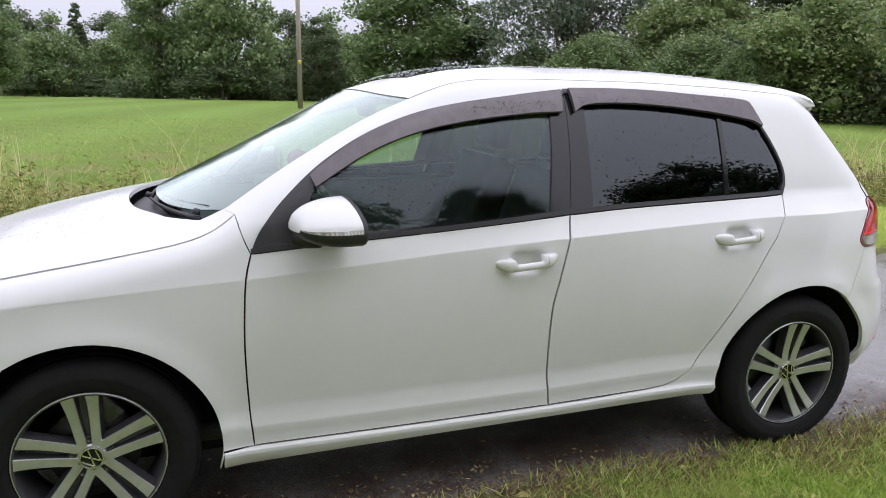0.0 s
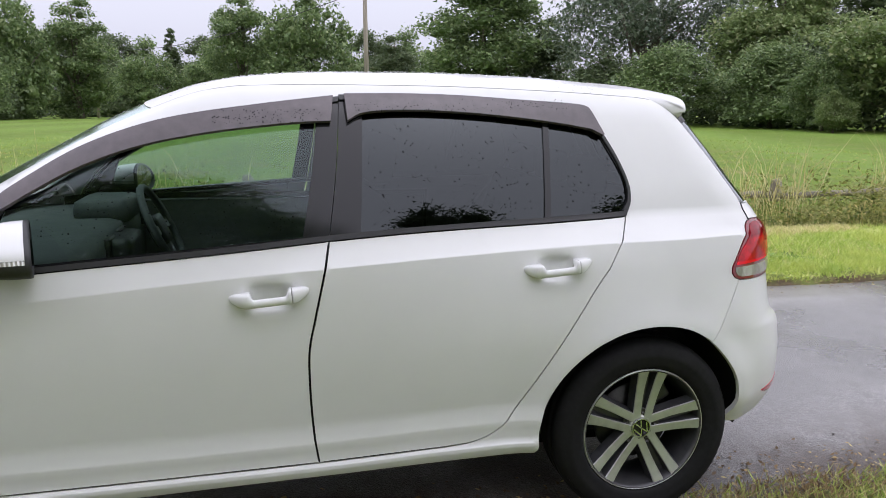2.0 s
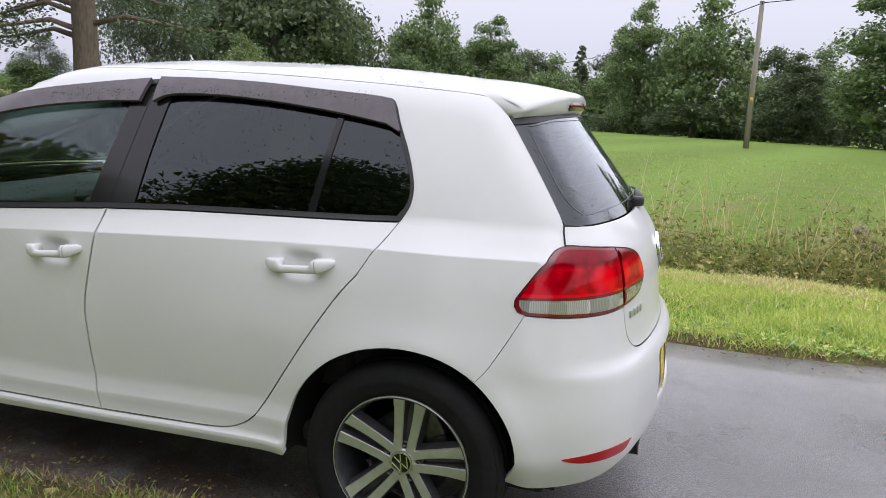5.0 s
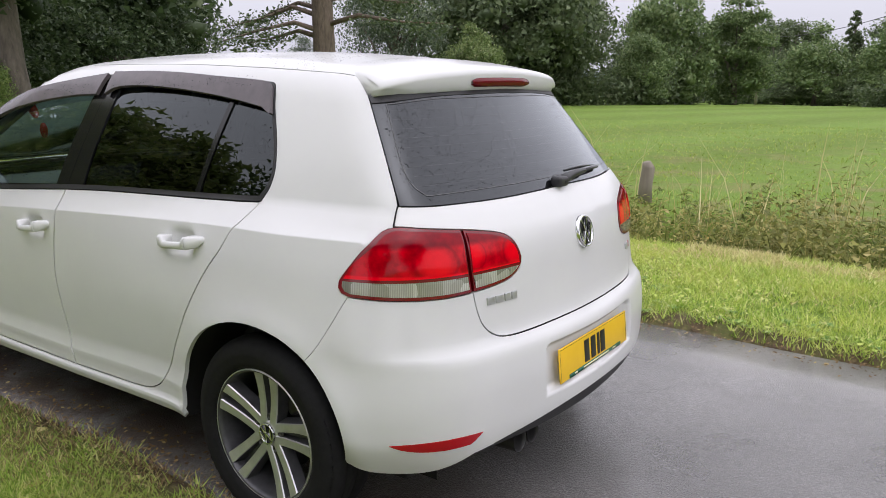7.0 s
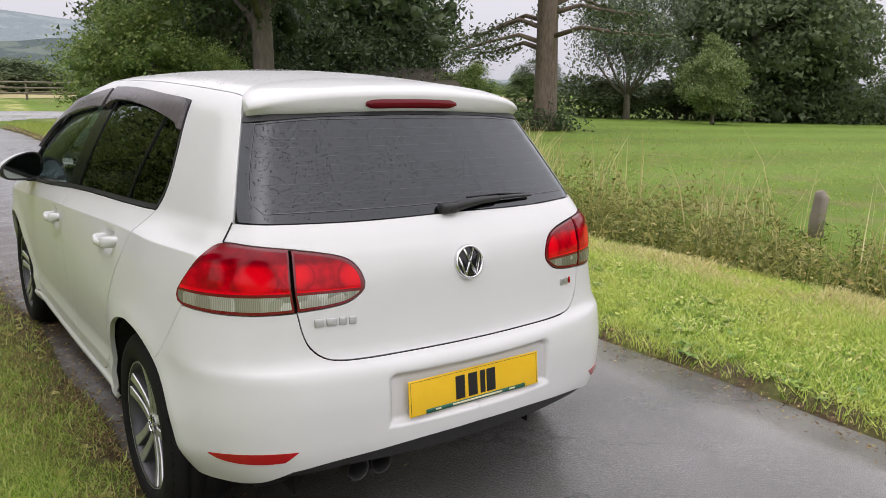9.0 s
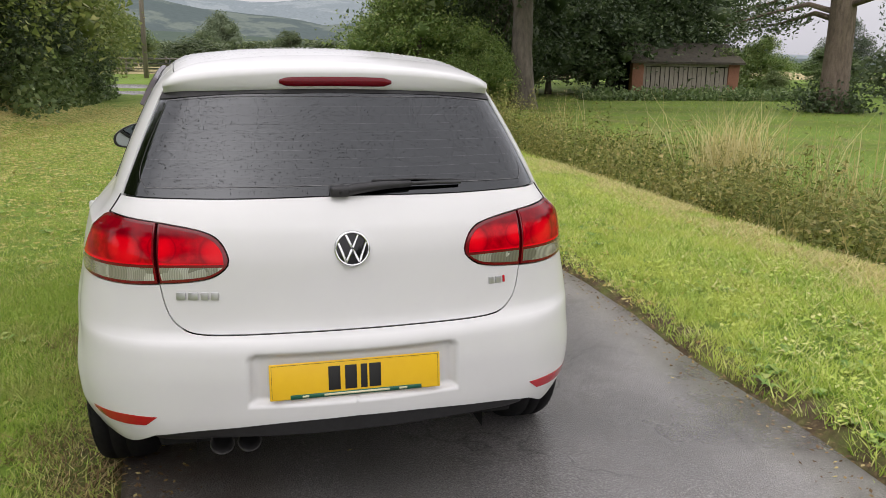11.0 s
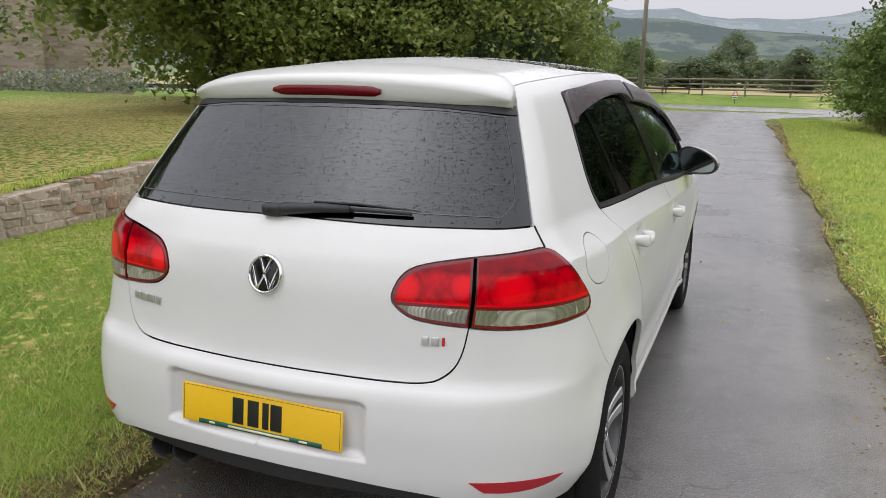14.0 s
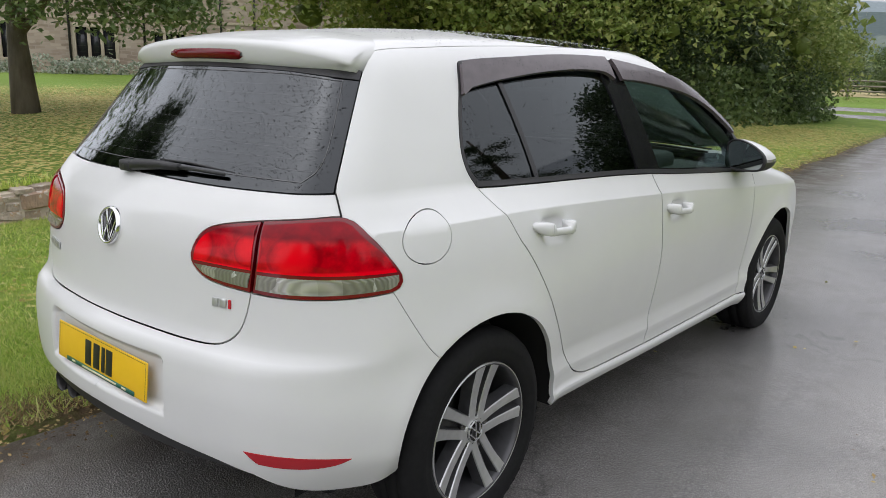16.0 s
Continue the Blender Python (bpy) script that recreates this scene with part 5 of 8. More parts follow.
for s in (1, -1):
    beads("rainwater", 140, around, lambda r: (1.03 + r.rand() * 0.32, 1.325 + r.rand() * 0.04), 0.0020, M["drop"], 0.018, s)
beads("rainwater", 4200, above, lambda r: (0.02 + r.rand() * 1.48, -0.53 + 1.06 * r.rand()), 0.0029, M["drop_pale"], 0.0)
beads("rainwater", 900, above, lambda r: (1.62 + r.rand() * 0.5, -0.5 + 1.0 * r.rand()), 0.0016, M["drop_pale"], -0.003)
beads("rainwater", 500, above, lambda r: (-0.04 - r.rand() * 0.14, -0.40 + 0.8 * r.rand()), 0.0026, M["drop_pale"], 0.0015)
beads("rainwater", 500, above, lambda r: (2.5 + r.rand() * 0.5, -0.5 + 1.0 * r.rand()), 0.0036, M["drop_pale"], 0.0)


# ---- ground: drive along x, verges, ditch, mown field, upper lawn behind a low retaining wall ----
def left_edge(x):
    return 0.80 + 0.058 * max(x - 1.0, 0) + 0.035 * math.sin(x * 1.7) + 0.02 * math.sin(x * 4.3 + 1) + (0.16 * max(x - 25, 0) ** 1.6 if x > 25 else 0)


def right_edge(x):
    return -1.92 + 0.0007 * max(x, 0) ** 2 + 0.03 * math.sin(x * 1.3 + 2) + 0.022 * math.sin(x * 3.7) - (0.25 * max(x - 27.5, 0) ** 1.6 if x > 27.5 else 0)


def lane_mid(y):
    return 38.5 + 0.30 * max(y, -26)


def height(x, y):
    if y > 0.3:
        z = 0.035 + (0.05 + 0.02 * max(0.0, min(3.0, x))) * math.exp(-((y - 3.3) / 1.0) ** 2) * (1 if x < 14 else 0.6)
        up = 0.27 + 0.078 * max(0.0, min(4.2, x)) + min(0.22, max(0, (y - 4.6) * 0.006))
        bank = max(0.0, min(1.0, (x - 10.5) / 3.0))
        k = max(0.0, min(1.0, (y - 4.60 + 0.5 * bank) / (0.05 + 1.5 * bank))) * max(0.0, min(1.0, (24 - x) / 6))
        z = z * (1 - k) + up * k
    else:
        z = 0.035 - 0.05 * max(0, min(1, (-3.2 - y) / 1.2))
        k = max(0.0, min(1.0, (26 - x) / 5))
        z -= 0.42 * math.exp(-((y + 5.15) / 0.55) ** 2) * k
        if y < -6:
            z += -0.00017 * min(-y - 6, 95) ** 2 + 0.012
    if right_edge(x) < y < left_edge(x) and x < 34:
        z = -0.05
    b = max(0.0, min(1.0, (x - lane_mid(y) - 4.2) / 7))
    z = z * (1 - b) + 0.36 * b * b * (3 - 2 * b)
    if abs(x - lane_mid(y)) < 3.0 and -9 < y:
        z = -0.06
    return z + 0.012 * noise.noise((x * 0.9, y * 0.9, 0))


xs = [-3000, -1500, -700, -300, -150, -90, -60, -45] + list(np.arange(-35, -6, 1.5)) + list(np.arange(-6, 14, 0.25)) + list(np.arange(14, 62, 0.8)) + [66, 75, 90, 120, 170, 260, 400, 700, 1500, 3000]
ys = [-3000, -1200, -600, -350, -230, -170, -140] + list(np.arange(-125, -12, 3.0)) + list(np.arange(-12, -6.4, 0.4)) + list(np.arange(-6.4, -1.5, 0.12)) + list(np.arange(-1.5, 0.6, 0.35)) \
    + list(np.arange(0.6, 4.5, 0.15)) + [4.56, 4.60, 4.65, 4.75, 5] + list(np.arange(5.3, 12, 0.6)) + list(np.arange(12, 72, 3.0)) + [80, 110, 170, 300, 600, 1200, 3000]
gv = [(x, y, height(x, y)) for x in xs for y in ys]
gn = len(ys)
gf = [(i * gn + k, (i + 1) * gn + k, (i + 1) * gn + k + 1, i * gn + k + 1) for i in range(len(xs) - 1) for k in range(gn - 1)]

m = mat("grass_ground", (0.13, 0.23, 0.035), 0.85, spec=0.25)
n, l, b = nodes(m)
v = coords(m)
fine = noise_of(m, v, 26.0, 6, 0.7)
mid_ = noise_of(m, v, 1.1, 5, 0.65)
wide = noise_of(m, v, 0.09, 3)
col = ramp(m, fine, [(0.28, (0.060, 0.110, 0.010)), (0.5, (0.135, 0.22, 0.022)), (0.72, (0.24, 0.32, 0.055))])
patch = noise_of(m, v, 4.2, 5, 0.7)
col = blend(m, ramp(m, patch, [(0.36, (1, 1, 1)), (0.56, (0, 0, 0))]), col, blend(m, 0.55, col, (0.060, 0.105, 0.010)))
dry = ramp(m, mid_, [(0.50, (0, 0, 0)), (0.70, (1, 1, 1))])
col = blend(m, dry, col, blend(m, 0.35, col, (0.25, 0.24, 0.085)))
stripe = n.new("ShaderNodeTexWave")
stripe.inputs["Scale"].default_value, stripe.inputs["Distortion"].default_value, stripe.inputs["Detail"].default_value = 0.055, 0.8, 2.0
stripe.bands_direction = "X"
l.new(coords(m, turn=radians(14)), stripe.inputs["Vector"])
col = blend(m, stripe.outputs["Fac"], col, blend(m, 0.30, col, (0.24, 0.40, 0.07)))
col = blend(m, ramp(m, wide, [(0.35, (0, 0, 0)), (0.7, (1, 1, 1))]), col, blend(m, 0.35, col, (0.13, 0.20, 0.02)))
def span(sock, a, b_, lo, hi):
    r_ = n.new("ShaderNodeMapRange")
    for key, val in (("From Min", a), ("From Max", b_), ("To Min", lo), ("To Max", hi)):
        r_.inputs[key].default_value = val
    l.new(sock, r_.inputs["Value"])
    return r_.outputs["Result"]


def calc(op, a, b_):
    q_ = n.new("ShaderNodeMath")
    q_.operation = op
    for k_, w_ in enumerate((a, b_)):
        if isinstance(w_, float):
            q_.inputs[k_].default_value = w_
        else:
            l.new(w_, q_.inputs[k_])
    return q_.outputs[0]


# worn brown earth where the mown field meets the ditch
sep = n.new("ShaderNodeSeparateXYZ")
l.new(v, sep.inputs[0])
rng = n.new("ShaderNodeMapRange")
rng.inputs["From Min"].default_value, rng.inputs["From Max"].default_value = -24.0, -6.0
l.new(sep.outputs["Y"], rng.inputs["Value"])
lim = n.new("ShaderNodeMath")
lim.operation = "LESS_THAN"
lim.inputs[1].default_value = -5.6
l.new(sep.outputs["Y"], lim.inputs[0])
mulm = n.new("ShaderNodeMath")
mulm.operation = "MULTIPLY"
l.new(rng.outputs["Result"], mulm.inputs[0])
l.new(lim.outputs[0], mulm.inputs[1])
mul2 = n.new("ShaderNodeMath")
mul2.operation = "MULTIPLY"
l.new(mulm.outputs[0], mul2.inputs[0])
l.new(ramp(m, noise_of(m, v, 0.9, 6, 0.7), [(0.50, (0, 0, 0)), (0.62, (1, 1, 1))]), mul2.inputs[1])
col = blend(m, mul2.outputs[0], col, blend(m, 0.7, col, (0.26, 0.20, 0.10)))
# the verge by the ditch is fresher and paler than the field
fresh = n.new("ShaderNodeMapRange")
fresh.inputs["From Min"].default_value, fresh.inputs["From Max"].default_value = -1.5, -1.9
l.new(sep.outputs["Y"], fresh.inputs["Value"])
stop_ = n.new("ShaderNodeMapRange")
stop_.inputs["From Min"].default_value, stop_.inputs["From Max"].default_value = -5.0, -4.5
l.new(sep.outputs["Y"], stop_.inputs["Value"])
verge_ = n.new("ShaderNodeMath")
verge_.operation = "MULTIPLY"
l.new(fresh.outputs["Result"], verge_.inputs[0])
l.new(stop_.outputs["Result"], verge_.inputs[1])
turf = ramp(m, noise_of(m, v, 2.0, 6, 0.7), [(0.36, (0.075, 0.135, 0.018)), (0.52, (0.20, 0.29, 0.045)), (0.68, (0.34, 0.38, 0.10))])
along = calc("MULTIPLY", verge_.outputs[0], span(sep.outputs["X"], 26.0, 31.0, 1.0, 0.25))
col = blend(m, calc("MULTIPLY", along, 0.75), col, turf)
left_ = calc("MULTIPLY", span(sep.outputs["Y"], 1.0, 1.5, 0.0, 0.6), span(sep.outputs["Y"], 4.4, 4.7, 1.0, 0.0))
col = blend(m, left_, col, turf)
# mown straw lies pale along the ditch
pale = calc("MULTIPLY", calc("MULTIPLY", span(sep.outputs["Y"], -3.0, -3.9, 0.0, 0.8), stop_.outputs["Result"]), span(noise_of(m, v, 1.3, 5), 0.40, 0.58, 0.0, 1.0))
col = blend(m, pale, col, (0.46, 0.44, 0.16))
# bare earth beside the tarmac
kerb_l = n.new("ShaderNodeMapRange")
kerb_l.inputs["From Min"].default_value, kerb_l.inputs["From Max"].default_value = 1.16, 0.86
shift_x = n.new("ShaderNodeMath")
shift_x.operation = "MULTIPLY_ADD"
shift_x.inputs[1].default_value = -0.052
past = n.new("ShaderNodeMath")
past.operation = "MAXIMUM"
past.inputs[1].default_value = 1.0
l.new(sep.outputs["X"], past.inputs[0])
l.new(past.outputs[0], shift_x.inputs[0])
l.new(sep.outputs["Y"], shift_x.inputs[2])
off_ = n.new("ShaderNodeMath")
off_.operation = "ADD"
off_.inputs[1].default_value = 0.052
l.new(shift_x.outputs[0], off_.inputs[0])
l.new(off_.outputs[0], kerb_l.inputs["Value"])
kerb_r = n.new("ShaderNodeMapRange")
kerb_r.inputs["From Min"].default_value, kerb_r.inputs["From Max"].default_value = -2.22, -2.00
l.new(sep.outputs["Y"], kerb_r.inputs["Value"])
kerb_s = n.new("ShaderNodeMath")
kerb_s.operation = "LESS_THAN"
kerb_s.inputs[1].default_value = 0.3
l.new(sep.outputs["Y"], kerb_s.inputs[0])
worn = blend(m, kerb_s.outputs[0], kerb_l.outputs["Result"], kerb_r.outputs["Result"])
worn = blend(m, 1.0, worn, span(sep.outputs["X"], 24.0, 27.0, 1.0, 0.0), "MULTIPLY")
worn = blend(m, 1.0, worn, ramp(m, noise_of(m, v, 2.6, 6, 0.7), [(0.34, (0.35, 0.35, 0.35)), (0.55, (1, 1, 1))]), "MULTIPLY")
col = blend(m, worn, col, ramp(m, fine, [(0.3, (0.045, 0.030, 0.018)), (0.55, (0.12, 0.085, 0.048)), (0.75, (0.26, 0.20, 0.10))]))
# fallen leaves lie thick on the upper lawn and thinner on the verge towards the lane
fleck = n.new("ShaderNodeTexVoronoi")
fleck.inputs["Scale"].default_value = 24.0
l.new(v, fleck.inputs["Vector"])
pick = n.new("ShaderNodeSeparateColor")
l.new(fleck.outputs["Color"], pick.inputs[0])

thick_ = calc("MULTIPLY", calc("MULTIPLY", span(sep.outputs["Y"], 0.9, 4.8, 0.10, 0.95), span(sep.outputs["Y"], 13.0, 21.0, 1.0, 0.0)), calc("MULTIPLY", span(sep.outputs["X"], -2.0, 6.0, 0.22, 1.0), span(sep.outputs["X"], 19.0, 24.0, 1.0, 0.0)))
thick_ = calc("MULTIPLY", thick_, calc("MULTIPLY", span(sep.outputs["Y"], 0.5, 0.8, 0.0, 1.0), span(noise_of(m, v, 0.6, 4), 0.35, 0.6, 0.55, 1.0)))
lies = calc("LESS_THAN", pick.outputs[0], thick_)
col = blend(m, lies, col, ramp(m, pick.outputs[1], [(0.0, (0.28, 0.22, 0.07)), (0.4, (0.45, 0.38, 0.12)), (0.8, (0.58, 0.51, 0.20)), (1.0, (0.36, 0.40, 0.11))]))
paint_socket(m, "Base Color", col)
bump(m, blend(m, 0.5, fine, patch), 0.9, 0.06)
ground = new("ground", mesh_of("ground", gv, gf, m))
tagged(ground, "mown green grass with paler stripes and dry patches", "ground", kind="structure")

# wet tarmac
m = mat("wet_tarmac", (0.045, 0.045, 0.046), 0.5, coat=0.65, spec=0.7)
n, l, b = nodes(m)
v = coords(m)
grit, wetness, old = noise_of(m, v, 160.0, 4, 0.7), noise_of(m, v, 0.75, 5, 0.6), noise_of(m, v, 6.0, 5)
col = ramp(m, grit, [(0.3, (0.055, 0.053, 0.051)), (0.5, (0.145, 0.139, 0.132)), (0.72, (0.42, 0.405, 0.385))])
col = blend(m, ramp(m, old, [(0.45, (0, 0, 0)), (0.75, (1, 1, 1))]), col, blend(m, 0.5, col, (0.070, 0.062, 0.054)))
chip = n.new("ShaderNodeTexVoronoi")
chip.inputs["Scale"].default_value = 150.0
l.new(v, chip.inputs["Vector"])
chip_c = n.new("ShaderNodeSeparateColor")
l.new(chip.outputs["Color"], chip_c.inputs[0])
col = blend(m, ramp(m, chip_c.outputs[0], [(0.0, (0, 0, 0)), (0.90, (0, 0, 0)), (0.93, (0.30, 0.30, 0.30)), (1.0, (0.6, 0.6, 0.6))]), col, ramp(m, chip_c.outputs[1], [(0.0, (0.10, 0.085, 0.07)), (0.6, (0.22, 0.21, 0.20)), (1.0, (0.42, 0.40, 0.37))]))
crack = n.new("ShaderNodeTexVoronoi")
crack.feature = "DISTANCE_TO_EDGE"
crack.inputs["Scale"].default_value = 0.55
warp = n.new("ShaderNodeVectorMath")
warp.operation = "ADD"
nzc = n.new("ShaderNodeTexNoise")
nzc.inputs["Scale"].default_value, nzc.inputs["Detail"].default_value = 2.2, 6.0
l.new(v, nzc.inputs["Vector"])
l.new(v, warp.inputs[0])
l.new(nzc.outputs["Color"], warp.inputs[1])
l.new(warp.outputs[0], crack.inputs["Vector"])
line = ramp(m, crack.outputs["Distance"], [(0.0, (0.35, 0.35, 0.35)), (0.007, (1, 1, 1))])
broken = blend(m, ramp(m, noise_of(m, v, 0.5, 3), [(0.54, (1, 1, 1)), (0.60, (0, 0, 0))]), line, (1.0, 1.0, 1.0), "LIGHTEN")
# darker where it stays wet, brown earth washed in along both edges
col = blend(m, ramp(m, wetness, [(0.38, (1, 1, 1)), (0.56, (0, 0, 0))]), col, blend(m, 0.55, col, (0.030, 0.029, 0.029)))
sep = n.new("ShaderNodeSeparateXYZ")
l.new(v, sep.inputs[0])
side_l, side_r = n.new("ShaderNodeMapRange"), n.new("ShaderNodeMapRange")
for q_, a_, b_ in ((side_l, 0.10, 0.62), (side_r, -1.25, -1.80)):
    q_.inputs["From Min"].default_value, q_.inputs["From Max"].default_value = a_, b_
    l.new(sep.outputs["Y"], q_.inputs["Value"])
both, soil = n.new("ShaderNodeMath"), n.new("ShaderNodeMath")
both.operation, soil.operation = "MAXIMUM", "MULTIPLY"
l.new(side_l.outputs["Result"], both.inputs[0])
both.inputs[1].default_value = 0.0
l.new(both.outputs[0], soil.inputs[0])
l.new(ramp(m, noise_of(m, v, 2.4, 6, 0.7), [(0.36, (0.15, 0.15, 0.15)), (0.55, (1, 1, 1))]), soil.inputs[1])
col = blend(m, soil.outputs[0], col, ramp(m, grit, [(0.3, (0.024, 0.016, 0.011)), (0.7, (0.090, 0.062, 0.040))]))
edge_dry = blend(m, 1.0, side_r.outputs["Result"], ramp(m, noise_of(m, v, 1.4, 6, 0.7), [(0.36, (0.1, 0.1, 0.1)), (0.55, (0.8, 0.8, 0.8))]), "MULTIPLY")
col = blend(m, edge_dry, col, ramp(m, grit, [(0.3, (0.17, 0.16, 0.15)), (0.7, (0.46, 0.44, 0.41))]))
paint_socket(m, "Roughness", blend(m, soil.outputs[0], ramp(m, wetness, [(0.34, (0.20, 0.20, 0.20)), (0.50, (0.36, 0.36, 0.36)), (0.66, (0.55, 0.55, 0.55))]), (0.60, 0.60, 0.60)))
paint_socket(m, "Base Color", blend(m, broken, (0.03, 0.028, 0.026), col))
bump(m, blend(m, 0.25, blend(m, 0.55, grit, chip.outputs["Distance"]), broken), 0.9, 0.012)
b.inputs["Coat Roughness"].default_value = 0.27
rx = list(np.arange(-60, -6, 1.0)) + list(np.arange(-6, 12, 0.2)) + list(np.arange(12, 35.5, 0.5))
rv, rf = [], []
for x in rx:
    a, c = right_edge(x), left_edge(x)
    a, c = max(a, -16), min(c, 16)
    cols = [a, a + 0.03] + [a + (c - a) * t for t in (0.15, 0.3, 0.5, 0.7, 0.85)] + [c - 0.03, c]
    for k, y in enumerate(cols):
        crown = 0.02 * math.sin(math.pi * (y - a) / (c - a)) if 0 < k < 8 else -0.05
        rv.append((x, y, crown + 0.002))
for i in range(len(rx) - 1):
    for k in range(8):
        rf.append((i * 9 + k, (i + 1) * 9 + k, (i + 1) * 9 + k + 1, i * 9 + k + 1))
drive = new("drive", mesh_of("drive", rv, rf, m))
tagged(drive, "narrow wet tarmac drive with worn edges", "drive", kind="structure")
rv, rf = [], []
for i, y in enumerate(np.arange(-10, 91, 2.0)):
    for dx, dz in ((-3.1, -0.07), (-2.9, 0.0), (0, 0.03), (2.9, 0.0), (3.1, -0.07)):
        rv.append((lane_mid(y) + dx, y, dz + 0.012))
for i in range(50):
    for k in range(4):
        rf.append((i * 5 + k, i * 5 + k + 1, (i + 1) * 5 + k + 1, (i + 1) * 5 + k))
tagged(new("lane", mesh_of("lane", rv, rf, m)), "wet tarmac lane crossing beyond the drive", "road", kind="structure")


# ---- grass blades, weeds and fallen leaves ----
def island_mat(name, stops, rough=0.6, through_=0.35, patches=None):
    """Leaf stuff: each blade or leaf takes its own colour, and light comes through."""
    m = mat(name, stops[0][1], rough, spec=0.3)
    n, l, b = nodes(m)
    g = n.new("ShaderNodeNewGeometry")
    c = ramp(m, g.outputs["Random Per Island"], stops)
    if patches:
        v = coords(m)
        c = blend(m, ramp(m, noise_of(m, v, 1.1, 4, 0.65), [(0.42, (0, 0, 0)), (0.62, (0.75, 0.75, 0.75))]), c, patches[0])
        c = blend(m, ramp(m, noise_of(m, v, 2.7, 4, 0.65), [(0.50, (0, 0, 0)), (0.68, (0.6, 0.6, 0.6))]), c, patches[1])
    paint_socket(m, "Base Color", c)
    tr, mx = n.new("ShaderNodeBsdfTranslucent"), n.new("ShaderNodeMixShader")
    l.new(c, tr.inputs["Color"])
    mx.inputs[0].default_value = through_
    out = n["Material Output"]
    l.new(b.outputs[0], mx.inputs[1])
    l.new(tr.outputs[0], mx.inputs[2])
    l.new(mx.outputs[0], out.inputs["Surface"])
    return m


M["blades"] = island_mat("grass_blades", [(0.0, (0.16, 0.30, 0.035)), (0.35, (0.40, 0.56, 0.085)), (0.72, (0.66, 0.74, 0.19)), (1.0, (0.82, 0.76, 0.40))], 0.45, 0.35, patches=((0.58, 0.64, 0.15), (0.28, 0.43, 0.07)))
M["blades_left"] = island_mat("verge_blades", [(0.0, (0.15, 0.27, 0.035)), (0.4, (0.33, 0.47, 0.075)), (0.75, (0.52, 0.60, 0.16)), (1.0, (0.70, 0.60, 0.30))], 0.45, 0.35, patches=((0.33, 0.47, 0.07), (0.43, 0.43, 0.15)))
M["straw"] = island_mat("dry_grass", [(0.0, (0.46, 0.40, 0.16)), (0.5, (0.66, 0.58, 0.27)), (1.0, (0.80, 0.72, 0.42))])
M["straw_brown"] = island_mat("brown_grass", [(0.0, (0.15, 0.095, 0.045)), (0.5, (0.30, 0.21, 0.10)), (0.85, (0.46, 0.37, 0.19)), (1.0, (0.33, 0.36, 0.09))])
M["weeds"] = island_mat("weeds", [(0.0, (0.060, 0.085, 0.016)), (0.35, (0.17, 0.21, 0.045)), (0.7, (0.36, 0.36, 0.10)), (1.0, (0.56, 0.45, 0.20))], patches=((0.30, 0.29, 0.095), (0.085, 0.14, 0.030)))
M["fallen"] = island_mat("fallen_leaves", [(0.0, (0.38, 0.27, 0.07)), (0.45, (0.56, 0.45, 0.15)), (0.8, (0.62, 0.53, 0.23)), (0.92, (0.42, 0.45, 0.14)), (1.0, (0.24, 0.13, 0.055))], 0.5)
M["rosette"] = island_mat("broad_weed_leaves", [(0.0, (0.13, 0.26, 0.045)), (0.5, (0.25, 0.40, 0.08)), (0.85, (0.40, 0.50, 0.14)), (1.0, (0.52, 0.47, 0.17))], 0.35, 0.3)
rnd = np.random.RandomState(5)


def big_mesh(name, verts, quads, material):
    """A mesh from arrays of rows, quick for many small faces."""
    me = bpy.data.meshes.new(name)
    verts, quads = np.asarray(verts, np.float32), np.asarray(quads, np.int32)
    k = quads.shape[1]
    me.vertices.add(len(verts))
    me.vertices.foreach_set("co", verts.ravel())
    me.loops.add(quads.size)
    me.loops.foreach_set("vertex_index", quads.ravel())
    me.polygons.add(len(quads))
    me.polygons.foreach_set("loop_start", np.arange(0, quads.size, k, dtype=np.int32))
    me.update(calc_edges=True)
    me.validate()
    me.materials.append(material)
    return me


def blades(places, low, high, width, lean):
    """Two-piece bent blades at rows of (x, y, z)."""
    c = len(places)
    h = low + (high - low) * rnd.rand(c) ** 1.5
    a, t = rnd.rand(c) * 2 * math.pi, rnd.rand(c) * 2 * math.pi
    side = np.stack([np.cos(a), np.sin(a), 0 * a], 1) * (width * (0.6 + 0.8 * rnd.rand(c)))[:, None]
    tip = np.stack([np.cos(t), np.sin(t), 0 * t], 1) * (h * lean * rnd.rand(c))[:, None]
    p = np.asarray(places)
    up = np.stack([0 * h, 0 * h, h], 1)
    v = np.stack([p - side, p + side, p + side * 0.7 + up * 0.6 + tip * 0.4, p - side * 0.7 + up * 0.6 + tip * 0.4, p + up + tip], 1).reshape(-1, 3)
    o = np.arange(c)[:, None] * 5
    tri = np.concatenate([o + np.array([[0, 1, 2]]), o + np.array([[0, 2, 3]]), o + np.array([[3, 2, 4]])])
    return v, tri


